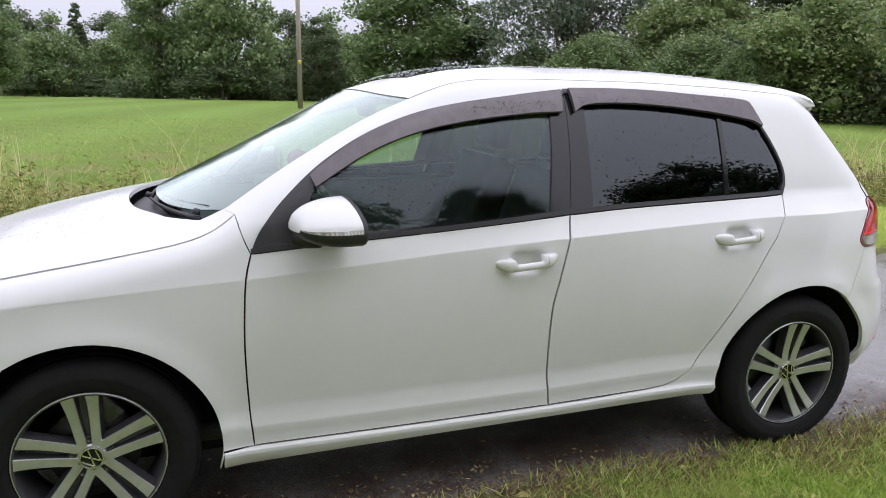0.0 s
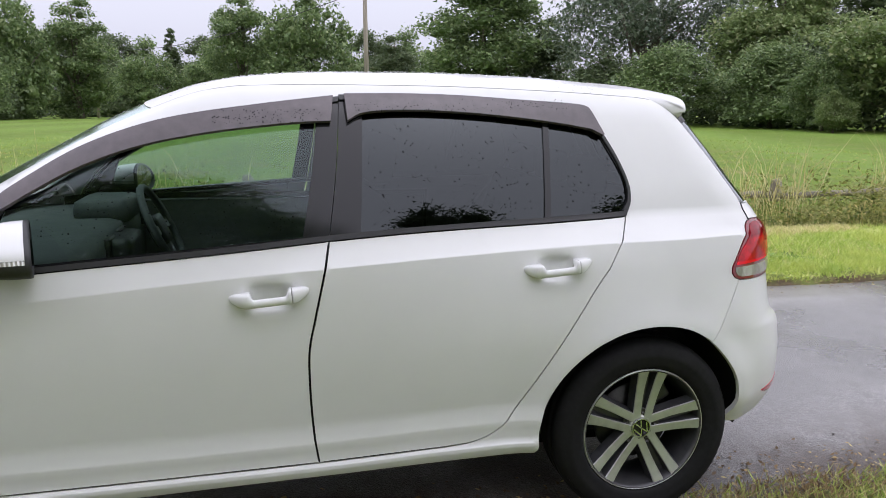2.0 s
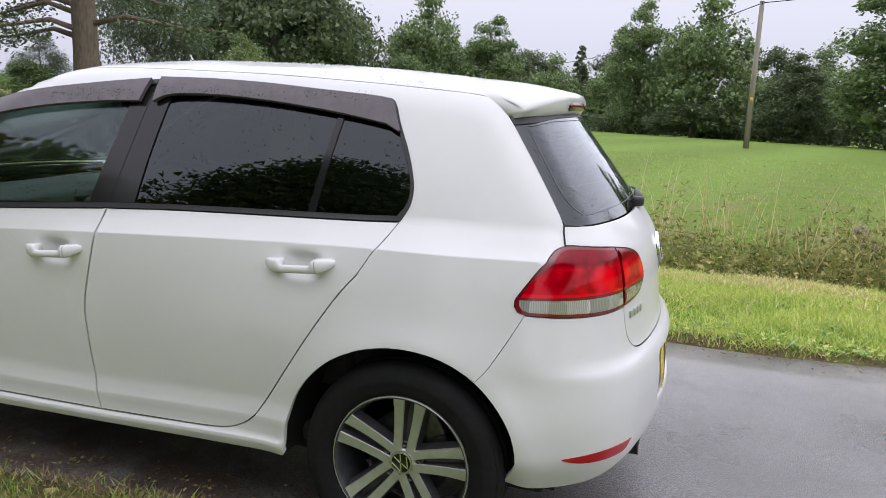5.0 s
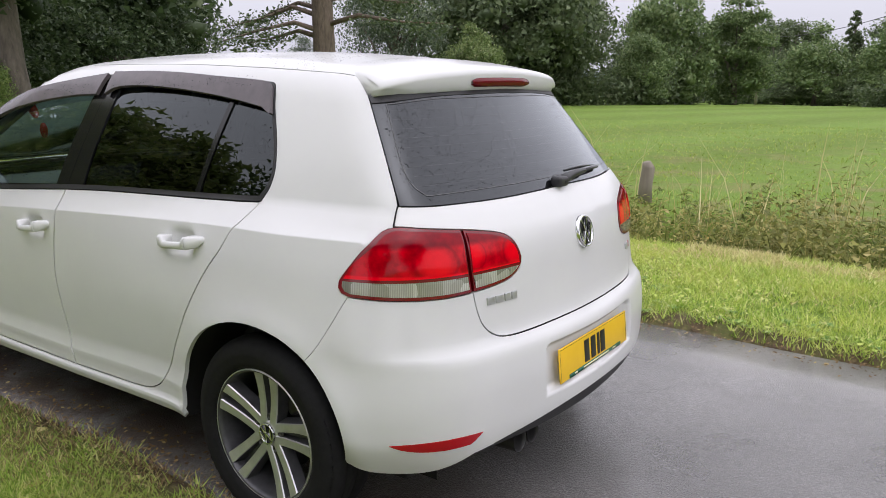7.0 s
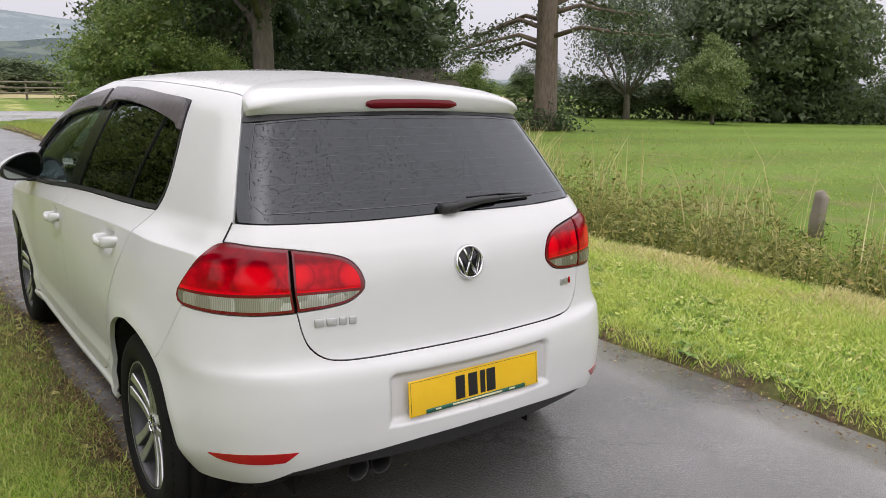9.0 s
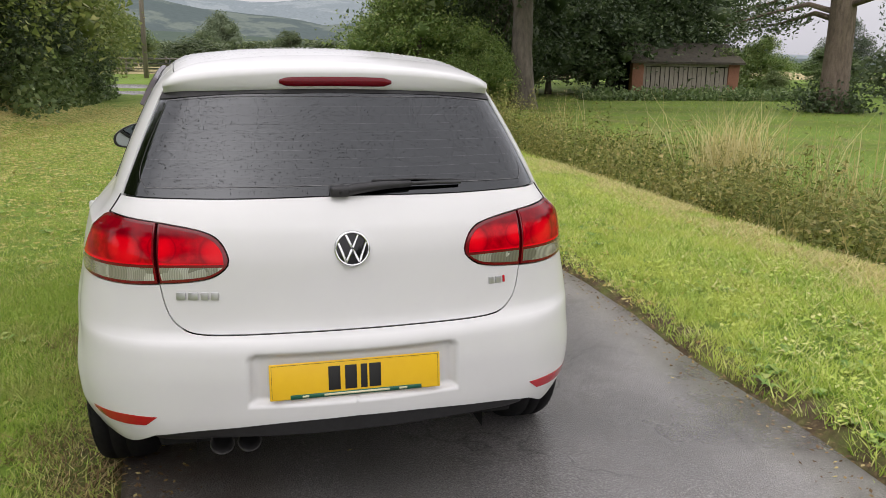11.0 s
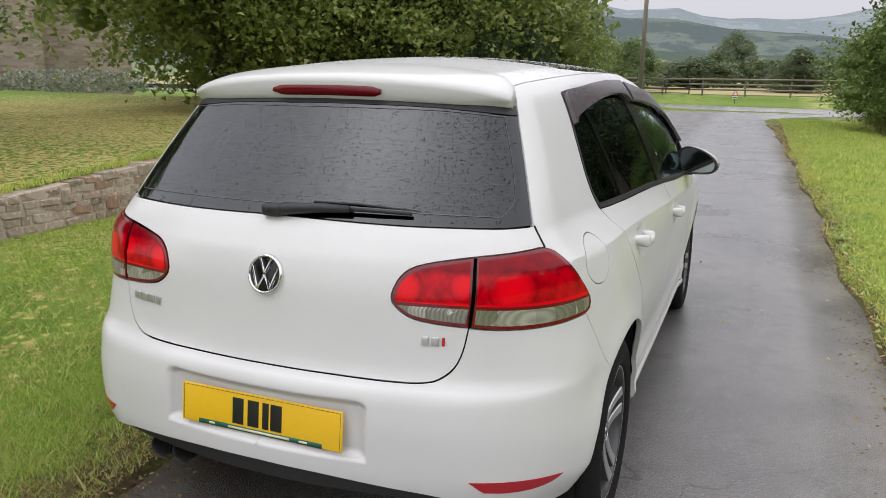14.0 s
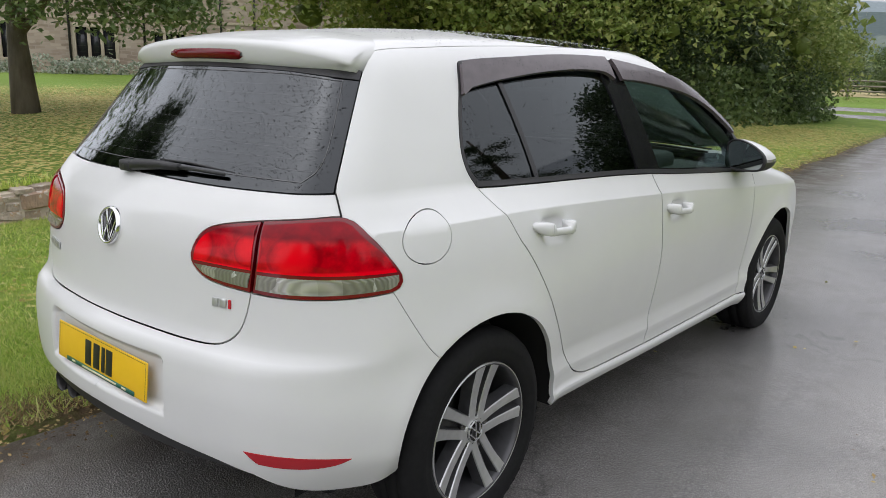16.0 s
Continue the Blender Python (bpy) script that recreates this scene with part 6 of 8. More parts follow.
def thin_blades(places, low, high, width, lean):
    """Plain pointed blades, one triangle each."""
    c = len(places)
    h = low + (high - low) * rnd.rand(c) ** 1.4
    a, t = rnd.rand(c) * 2 * math.pi, rnd.rand(c) * 2 * math.pi
    side = np.stack([np.cos(a), np.sin(a), 0 * a], 1) * (width * (0.6 + 0.8 * rnd.rand(c)))[:, None]
    tip = np.stack([np.cos(t) * h * lean * rnd.rand(c), np.sin(t) * h * lean * rnd.rand(c), h], 1)
    p = np.asarray(places)
    return np.stack([p - side, p + side, p + tip], 1).reshape(-1, 3), np.arange(c)[:, None] * 3 + np.array([[0, 1, 2]])


def strew(count, x0, x1, y0, y1, keep=lambda x, y: True, bias=None):
    out = []
    while len(out) < count:
        x, y = x0 + (x1 - x0) * rnd.rand(), y0 + (y1 - y0) * rnd.rand()
        if keep(x, y):
            out.append((x, y, height(x, y) - 0.004))
    return out


near = lambda x, y: rnd.rand() < 1.0 / (1.0 + max(0.0, math.hypot(x + 0.5, y) - 4.5) * 0.40)
right_v = strew(185000, -6, 15, -4.75, -1.85, lambda x, y: y < right_edge(x) + 0.05 and near(x, y) and (y > -3.6 or rnd.rand() < 0.45) and rnd.rand() < 0.12 + 3.2 * max(0.0, right_edge(x) - y) and rnd.rand() < 0.55 + 0.55 * noise.noise((x * 1.4, y * 1.4, 3)) + 0.75 * noise.noise((x * 7, y * 7, 13)))
left_v = strew(150000, -4, 14, 0.75, 4.5, lambda x, y: y > left_edge(x) - 0.05 and near(x, y) and rnd.rand() < 0.12 + 2.4 * max(0.0, y - left_edge(x)) and rnd.rand() < 0.60 + 0.5 * noise.noise((x * 1.4, y * 1.4, 7)) + 0.65 * noise.noise((x * 7, y * 7, 17)))
v, t = thin_blades(right_v, 0.018, 0.075, 0.0040, 1.7)
tagged(new("grass_blades", big_mesh("grass_blades", v, t, M["blades"])), "short bright wet grass blades beside the ditch", "grass", kind="stuff")
v, t = thin_blades(left_v, 0.012, 0.050, 0.0038, 1.9)
tagged(new("verge_grass", big_mesh("verge_grass", v, t, M["blades_left"])), "short mixed green grass below the stone wall", "grass", kind="stuff")
# short dense turf of the verge where one walks beside the car, dead and brown at its rim
turf_, dead_ = [], []
while len(turf_) < 76000:
    x, d = -2.8 + 5.7 * rnd.rand(), 1.4 * rnd.rand()
    y = left_edge(x) - 0.02 + d
    rim = min(1.0, (1.4 - d) / 0.9, (x + 2.8) / 1.2, (2.9 - x) / 1.2)
    if rnd.rand() < rim and rnd.rand() < 0.25 + 1.6 * d and noise.noise((x * 9, y * 9, 61)) > -0.42:
        (dead_ if rnd.rand() < 0.95 - 2.2 * d + 0.9 * noise.noise((x * 2.2, y * 2.2, 63)) else turf_).append((x, y, height(x, y) - 0.004))
v, t = thin_blades(turf_, 0.012, 0.046, 0.0025, 1.5)
tagged(new("trodden_turf", big_mesh("trodden_turf", v, t, M["blades_left"])), "dense short trodden turf beside the drive", "grass", kind="stuff")
v, t = thin_blades(dead_, 0.010, 0.038, 0.0028, 2.2)
tagged(new("dead_turf", big_mesh("dead_turf", v, t, M["straw_brown"])), "dead brown grass at the tarmac's rim", "grass", kind="stuff")
# coarser grass of the right-hand verge farther along
far_v = strew(26000, 9, 27, -4.3, -1.85, lambda x, y: y < right_edge(x) - 0.05 and rnd.rand() < 0.7 + 0.6 * noise.noise((x * 1.2, y * 1.2, 3)))
v, t = thin_blades(far_v, 0.03, 0.10, 0.009, 1.8)
tagged(new("verge_tufts", big_mesh("verge_tufts", v, t, M["blades"])), "tufted grass of the verge towards the lane", "grass", kind="stuff")
# longer tufts along the tarmac's edges
edge = []
for _ in range(7000):
    x = -6 + 20 * rnd.rand()
    e, s = (right_edge(x), -1) if rnd.rand() < 0.7 or x < 3.2 else (left_edge(x), 1)
    y = e + s * abs(rnd.randn()) * 0.08
    if noise.noise((x * 1.1, s * 5, 1)) > -0.25:
        edge.append((x, y, 0.0))
v, t = blades(edge, 0.02, 0.085, 0.0028, 1.4)
tagged(new("edge_grass", big_mesh("edge_grass", v, t, M["blades"])), "ragged longer grass along the tarmac edge", "grass", kind="stuff")
edge = []
for _ in range(4200):
    x = -4 + 16 * rnd.rand()
    e, s = (right_edge(x), -1) if rnd.rand() < 0.4 else (left_edge(x), 1)
    edge.append((x, e + s * (0.05 + 0.12 * rnd.rand()), 0.01))
v, t = blades(edge, 0.01, 0.05, 0.003, 2.5)
tagged(new("dry_edge_grass", big_mesh("dry_edge_grass", v, t, M["straw"])), "dead straw-coloured grass by the tarmac", "grass", kind="stuff")
# tall field grass beyond the ditch and in it
ditch = lambda x: -5.2 + 0.10 * math.sin(x * 0.7)
tall = []
for _ in range(12000):
    x = -13 + 42 * rnd.rand() ** 1.15
    y = ditch(x) + 0.62 * rnd.randn()
    if y < -4.05 and rnd.rand() < 0.65 + 0.5 * noise.noise((x * 0.5, y, 2)):
        tall.append((x, y, height(x, y) - 0.01))
v, t = blades(tall, 0.12, 0.52, 0.0035, 0.6)
tagged(new("ditch_grass", big_mesh("ditch_grass", v, t, M["weeds"])), "rank green grass and weeds in the ditch", "weeds", kind="stuff")
straw = []
clumps = [(6.4, -6.2, 260), (6.0, -6.1, 170), (8.3, -6.0, 30), (-3.5, -5.9, 110), (-5.2, -5.8, 90), (-1.0, -6.2, 40), (2.2, -5.9, 50), (11.5, -5.7, 60), (4.2, -6.0, 60), (0.6, -5.6, 40), (-2.2, -5.5, 50), (-7.5, -5.9, 80), (1.4, 0, 0)]
for cx, cy, c in clumps:
    for _ in range(c):
        x, y = cx + 0.32 * rnd.randn(), cy + 0.26 * rnd.randn()
        straw.append((x, y, height(x, y)))
v, t = blades(straw, 0.45, 1.15, 0.0062, 0.75)
tagged(new("straw_grass", big_mesh("straw_grass", v, t, M["straw"])), "tall bleached grass stems in clumps", "grass", kind="stuff")


def leaves_at(p, size, flat=0.0, plain=False):
    """One kite-shaped leaf at each row."""
    c = len(p)
    nrm = rnd.randn(c, 3)
    nrm[:, 2] = np.abs(nrm[:, 2]) + flat
    nrm /= np.linalg.norm(nrm, axis=1)[:, None]
    r = rnd.randn(c, 3)
    a = np.cross(nrm, r)
    a /= np.linalg.norm(a, axis=1)[:, None]
    b_ = np.cross(nrm, a)
    s = (size * (0.6 + 0.8 * rnd.rand(c)))[:, None]
    if plain:
        v = np.stack([p - a * s * 0.7 - b_ * s * 0.6, p + a * s, p - a * s * 0.5 + b_ * s * 0.75], 1).reshape(-1, 3)
        return v, np.arange(c)[:, None] * 3 + np.array([[0, 1, 2]])
    v = np.stack([p - a * s, p - b_ * s * 0.55 + a * s * 0.1, p + a * s, p + b_ * s * 0.55 + a * s * 0.1], 1).reshape(-1, 3)
    return v, np.arange(c)[:, None] * 4 + np.array([[0, 1, 2, 3]])


# leafy weeds: stems with leaves, in the ditch
wp = []
for _ in range(820):
    x = -12 + 40 * rnd.rand() ** 1.15
    y = ditch(x) + 0.42 * rnd.randn()
    rad = 0.16 + 0.26 * rnd.rand()
    if y + rad > -4.2:
        continue
    z, h = height(x, y), (0.28 + 0.45 * rnd.rand()) * (0.85 + 0.8 * noise.noise((x * 0.55, y * 0.8, 9))) * (1 + 0.05 * min(10, max(0, x - 4)))
    for k in range(95):
        d = rnd.randn(3)
        d /= np.linalg.norm(d)
        k_ = 0.75 + 0.35 * rnd.rand()
        wp.append((x + rad * d[0] * k_, y + rad * d[1] * k_, z + h * (0.35 + 0.65 * abs(d[2])) * (0.55 + 0.5 * rnd.rand())))
v, t = leaves_at(np.array(wp), 0.030, 0.5, True)
tagged(new("ditch_weeds", big_mesh("ditch_weeds", v, t, M["weeds"])), "leafy brambles and weeds filling the ditch", "weeds", kind="stuff")
# upright stems with narrow leaves among the brambles
vs, ts = [], []
for _ in range(2300):
    x = -12 + 40 * rnd.rand() ** 1.15
    y = ditch(x) + 0.45 * rnd.randn()
    if y > -4.25:
        continue
    h = (0.40 + 0.45 * rnd.rand()) * (0.85 + 0.8 * noise.noise((x * 0.55, y * 0.8, 9))) * (1 + 0.04 * min(10, max(0, x - 4)))
    foot, way = np.array([x, y, height(x, y)]), np.array([0.25 * rnd.randn(), 0.25 * rnd.randn(), 1.0])
    o = len(vs)
    vs += [foot + (0.004, 0, 0), foot - (0.004, 0.003, 0), foot + way * h]
    ts.append((o, o + 1, o + 2))
    for k in range(15):
        q = foot + way * h * (0.25 + 0.72 * k / 15)
        a, ln = 2.4 * k + rnd.rand(), 0.05 + 0.05 * rnd.rand()
        d, e = np.array([math.cos(a), math.sin(a), 0.5 * rnd.randn()]), np.array([-math.sin(a), math.cos(a), 0.3])
        o = len(vs)
        vs += [q, q + d * ln * 0.5 + e * 0.010, q + d * ln - (0, 0, 0.015), q + d * ln * 0.5 - e * 0.010]
        ts += [(o, o + 1, o + 2), (o, o + 2, o + 3)]
tagged(new("weed_stems", big_mesh("weed_stems", vs, ts, M["weeds"])), "upright leafy weed stems rising from the ditch", "weeds", kind="stuff")
# flat rosettes of broad leaves near the tarmac and in the verges
vs, ts = [], []
for _ in range(520):
    x = -3.5 + 11 * rnd.rand()
    y = right_edge(x) - 0.04 - 0.5 * abs(rnd.randn()) if rnd.rand() < 0.9 else left_edge(x) + 0.5 + 0.7 * abs(rnd.randn())
    if noise.noise((x * 1.2, y * 1.2, 51)) < -0.12:
        continue
    z, big = height(x, y), 0.022 + 0.042 * rnd.rand() ** 1.8
    for k in range(rnd.randint(5, 10)):
        a, ln = 2.4 * k + 0.5 * rnd.rand(), big * (0.7 + 0.6 * rnd.rand())
        d, e, w = np.array([math.cos(a), math.sin(a), 0]), np.array([-math.sin(a), math.cos(a), 0]), ln * (0.22 + 0.12 * rnd.rand())
        up = 0.25 + 0.5 * rnd.rand()
        q = np.array([x, y, z + 0.012])
        o = len(vs)
        vs += [q, q + d * ln * 0.45 + e * w + (0, 0, up * ln * 0.6), q + d * ln * 0.5 + (0, 0, up * ln * 0.45), q + d * ln * 0.45 - e * w + (0, 0, up * ln * 0.6), q + d * ln + (0, 0, up * ln * 0.3)]
        ts += [(o, o + 2, o + 1), (o, o + 3, o + 2), (o + 1, o + 2, o + 4), (o + 2, o + 3, o + 4)]
tagged(new("verge_weeds", big_mesh("verge_weeds", vs, ts, M["rosette"])), "low broad-leaved weeds beside the tarmac", "weeds", kind="stuff")
# tufts in the mown field
ft = strew(36000, -14, 30, -26, -5.9, lambda x, y: rnd.rand() < 0.18 + 5.0 / (math.hypot(x, y) + 1) and noise.noise((x * 0.8, y * 0.8, 21)) > -0.2)
v, t = thin_blades(ft, 0.02, 0.075, 0.009, 1.6)
tagged(new("field_tufts", big_mesh("field_tufts", v, t, M["blades_left"])), "uneven mown tufts of the field grass", "grass", kind="stuff")
# dry clippings on the ditch side of the verge
dry = strew(24000, -5, 13, -4.5, -2.6, lambda x, y: near(x, y) and rnd.rand() < 0.05 + 1.3 * max(0.0, -3.45 - y) and noise.noise((x * 0.9, y * 1.3, 41)) > -0.2)
v, t = thin_blades([(x, y, z + 0.015) for x, y, z in dry], 0.02, 0.07, 0.0045, 2.6)
tagged(new("dry_clippings", big_mesh("dry_clippings", v, t, M["straw"])), "straw-coloured mown clippings lying beside the ditch", "grass", kind="stuff")
# clover and broad leaves in the near verge
cp = [(x, y, z + 0.02 + 0.02 * rnd.rand()) for x, y, z in strew(5200, -3, 9, -4.0, -1.95, lambda x, y: noise.noise((x * 0.9, y * 0.9, 11)) > 0.05 and near(x, y))]
v, t = leaves_at(np.array(cp), 0.016, 2.0)
tagged(new("clover", big_mesh("clover", v, t, M["blades"])), "clover and broad-leaved weeds in the verge", "weeds", kind="stuff")
# fallen leaves
fp = [(x, y, z + 0.02 + 0.015 * rnd.rand()) for x, y, z in strew(5200, -3.5, 20, 0.75, 4.4, lambda x, y: y > left_edge(x) and rnd.rand() < 0.003 + 0.09 * max(x - 2.5, 0))]
fp += [(x, y, z + 0.015) for x, y, z in strew(30000, -3, 26, 4.75, 17, lambda x, y: noise.noise((x * 0.35, y * 0.35, 6)) > -0.25 and rnd.rand() < 0.95 - 0.03 * abs(x - 8))]
fp += [(x, y, 0.045) for x, y, z in strew(2200, -3, 16, -4.4, -1.95, lambda x, y: noise.noise((x * 0.7, y * 0.7, 31)) > -0.1)]
fp += [(x, right_edge(x) + 0.05 - 0.22 * abs(rnd.randn()), 0.055) for x in 1 + 24 * rnd.rand(3000)]
fp += [(x, left_edge(x) + 0.25 * abs(rnd.randn()), 0.05) for x in 3 + 20 * rnd.rand(360)]
v, t = leaves_at(np.array(fp), 0.018, 2.5)
tagged(new("fallen_leaves", big_mesh("fallen_leaves", v, t, M["fallen"])), "yellowing fallen leaves scattered on grass", "leaves", kind="stuff")
fp = [(x, -1.8 + 2.5 * rnd.rand(), 0.026) for x in -5 + 16 * rnd.rand(46)]
v, t = leaves_at(np.array(fp), 0.016, 6.0)
tagged(new("leaf_scraps", big_mesh("leaf_scraps", v, t, M["fallen"])), "small leaf scraps lying on the wet tarmac", "leaves", kind="stuff")
# crumbs of earth and dead leaf along the tarmac's edges
fp = []
for x in -5 + 22 * rnd.rand(15000):
    s_ = 1 if rnd.rand() < 0.6 else -1
    e = left_edge(x) if s_ > 0 else right_edge(x)
    fp.append((x, e + s_ * (0.11 * rnd.randn() - 0.03), 0.010 + 0.02 * rnd.rand()))
M["litter"] = island_mat("edge_litter", [(0.0, (0.08, 0.052, 0.026)), (0.5, (0.18, 0.115, 0.055)), (0.85, (0.34, 0.24, 0.10)), (1.0, (0.50, 0.42, 0.18))], 0.8, 0.1)
v, t = leaves_at(np.array(fp), 0.0095, 3.0)
tagged(new("edge_litter", big_mesh("edge_litter", v, t, M["litter"])), "crumbled earth and dead leaf along the tarmac", "litter", kind="stuff")
# grass fringe on the wall's top
fr = [(x, 4.58 + 0.10 * rnd.rand(), height(x, 4.7) - 0.01) for x in -2 + 12 * rnd.rand(5000)]
v, t = blades(fr, 0.03, 0.10, 0.004, 1.0)
tagged(new("wall_top_grass", big_mesh("wall_top_grass", v, t, M["blades"])), "grass fringe hanging over the wall top", "grass", kind="stuff")


# ---- trees ----
BARK = grained("bark", (0.075, 0.062, 0.050), (0.21, 0.18, 0.145), 9.0, 0.9, relief=0.8, distance=0.04, stretch=(1, 1, 0.25))
LEAF = {
    "dark": island_mat("dark_leaves", [(0.0, (0.044, 0.071, 0.031)), (0.5, (0.074, 0.112, 0.047)), (0.9, (0.112, 0.155, 0.070)), (1.0, (0.159, 0.197, 0.097))], 0.4, 0.35),
    "mid": island_mat("mid_leaves", [(0.0, (0.091, 0.142, 0.052)), (0.5, (0.157, 0.230, 0.086)), (0.9, (0.235, 0.311, 0.126)), (1.0, (0.310, 0.365, 0.170))], 0.4, 0.35),
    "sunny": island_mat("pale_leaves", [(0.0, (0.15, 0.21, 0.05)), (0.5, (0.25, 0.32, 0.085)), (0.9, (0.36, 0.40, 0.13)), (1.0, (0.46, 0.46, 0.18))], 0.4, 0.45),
    "fresh": island_mat("fresh_leaves", [(0.0, (0.10, 0.165, 0.042)), (0.5, (0.19, 0.285, 0.075)), (0.9, (0.31, 0.39, 0.12)), (1.0, (0.42, 0.46, 0.18))], 0.4, 0.4),
    # field-edge trees: distance haze is mixed into this leaf colour, lighter and greyer
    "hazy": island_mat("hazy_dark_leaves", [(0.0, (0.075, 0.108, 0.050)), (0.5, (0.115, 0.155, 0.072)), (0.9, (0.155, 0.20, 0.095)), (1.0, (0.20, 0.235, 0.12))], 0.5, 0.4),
    "light": island_mat("light_leaves", [(0.0, (0.123, 0.182, 0.058)), (0.5, (0.205, 0.280, 0.100)), (0.9, (0.295, 0.353, 0.150)), (1.0, (0.403, 0.414, 0.217))], 0.4, 0.4),
    "grey": island_mat("grey_leaves", [(0.0, (0.077, 0.112, 0.068)), (0.5, (0.129, 0.169, 0.105)), (1.0, (0.214, 0.249, 0.168))], 0.45, 0.35),
    # farthest tree: haze lifts this leaf colour further still
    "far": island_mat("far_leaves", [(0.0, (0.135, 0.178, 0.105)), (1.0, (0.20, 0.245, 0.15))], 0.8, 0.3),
    "needle": island_mat("needle_sprays", [(0.0, (0.062, 0.095, 0.044)), (0.6, (0.114, 0.155, 0.071)), (1.0, (0.177, 0.212, 0.108))], 0.6, 0.25),
}


def crown(seed, high, base, wide, lobes, count, size, top=0.55, droop=0.0, hollow=0.25):
    """Leaves in clumps on many lobes: rows of places. wide: radius; base: height of the lowest leaves."""
    r = np.random.RandomState(seed)
    cs = []
    while len(cs) < lobes:
        p = r.rand(3) * 2 - 1
        if p @ p > 1:
            continue
        z = (p[2] + 1) / 2
        w = wide * (math.sin(math.pi * min(1, max(0.0, 0.12 + 0.80 * z ** top))) ** 0.7)
        c = np.array([p[0] * w, p[1] * w, base + (high - base) * (0.08 + 0.84 * z)])
        cs.append((c, (0.19 + 0.20 * r.rand()) * wide * (1.15 - 0.4 * z)))
    out = []
    for i in range(count):
        c, rad = cs[r.randint(lobes)]
        d = r.randn(3)
        d /= np.linalg.norm(d)
        if d[2] < -0.3:
            d[2] *= -0.4
        k = (0.82 + 0.24 * r.rand()) if r.rand() > hollow else r.rand() ** 0.5
        q = c + d * rad * k * np.array([1.1, 1.1, 0.95])
        q += 0.19 * rad * r.randn(3)
        q[2] -= droop * (np.hypot(q[0], q[1]) / wide) ** 2
        out.append(q)
    return np.array(out), cs


ICO = bmesh.new()
bmesh.ops.create_icosphere(ICO, subdivisions=1, radius=1.0)
ICO_V = np.array([q.co[:] for q in ICO.verts])
ICO_F = np.array([[q.index for q in f.verts] for f in ICO.faces])
ICO.free()


def tree_mesh(name, seed, high, base, wide, lobes, count, size, leaf, trunk=0.02, top=0.55, droop=0.0, lean=0.0, hollow=0.25, limbs=9, split=None, core=0.33):
    """Trunk and crown meshes. Above the height split the leaves are fewer and larger; core: dense inner foliage of each lobe."""
    r = random.Random(seed)
    p, cs = crown(seed, high, base, wide, lobes, count, size, top, droop, hollow)
    if split is None:
        v, t = leaves_at(p, size * 1.2, 0.5, True)
    else:
        low, up = p[p[:, 2] < split], p[p[:, 2] >= split][::8]
        v, t = leaves_at(low, size * 1.15, 0.5, True)
        v2, t2 = leaves_at(up, size * 3.0, 0.5, True)
        v, t = np.vstack([v, v2]), np.vstack([t, t2 + len(v)])
    if core:
        q = np.random.RandomState(seed)
        for c, rad in cs:
            c2 = np.array([c[0], c[1], c[2] - droop * (np.hypot(c[0], c[1]) / wide) ** 2])
            t = np.vstack([t, ICO_F + len(v)])
            v = np.vstack([v, c2 + ICO_V * rad * core * (0.75 + 0.5 * q.rand(12, 1)) * np.array([1.1, 1.1, 0.75])])
    leaves = big_mesh("crown", v, t, LEAF[leaf])
    tr = high * trunk
    pieces = []
    stem = [(lean * high * (k / 7) ** 1.3 + 0.03 * high * math.sin(k * 1.1 + seed) * k / 7, 0.02 * high * math.cos(k * 0.9 + seed) * k / 7, high * 0.86 * k / 7) for k in range(8)]
    pieces.append(tube(stem, [tr * (1.5 if k == 0 else 1.1 - 0.13 * k) for k in range(8)], 10))
    for c, rad in r.sample(cs, min(limbs, len(cs))):
        k = max(1, min(6, int(7 * (c[2] * 0.55) / (high * 0.86))))
        a, b_ = Vector(stem[k]), Vector(c)
        mid1 = a.lerp(b_, 0.35) + Vector((0, 0, -0.02 * high))
        pieces.append(tube([a, mid1, a.lerp(b_, 0.7), b_], [tr * 0.5, tr * 0.36, tr * 0.22, tr * 0.08], 6))
    tv, tf = join(*pieces)
    return mesh_of("trunk", tv, tf, BARK), leaves


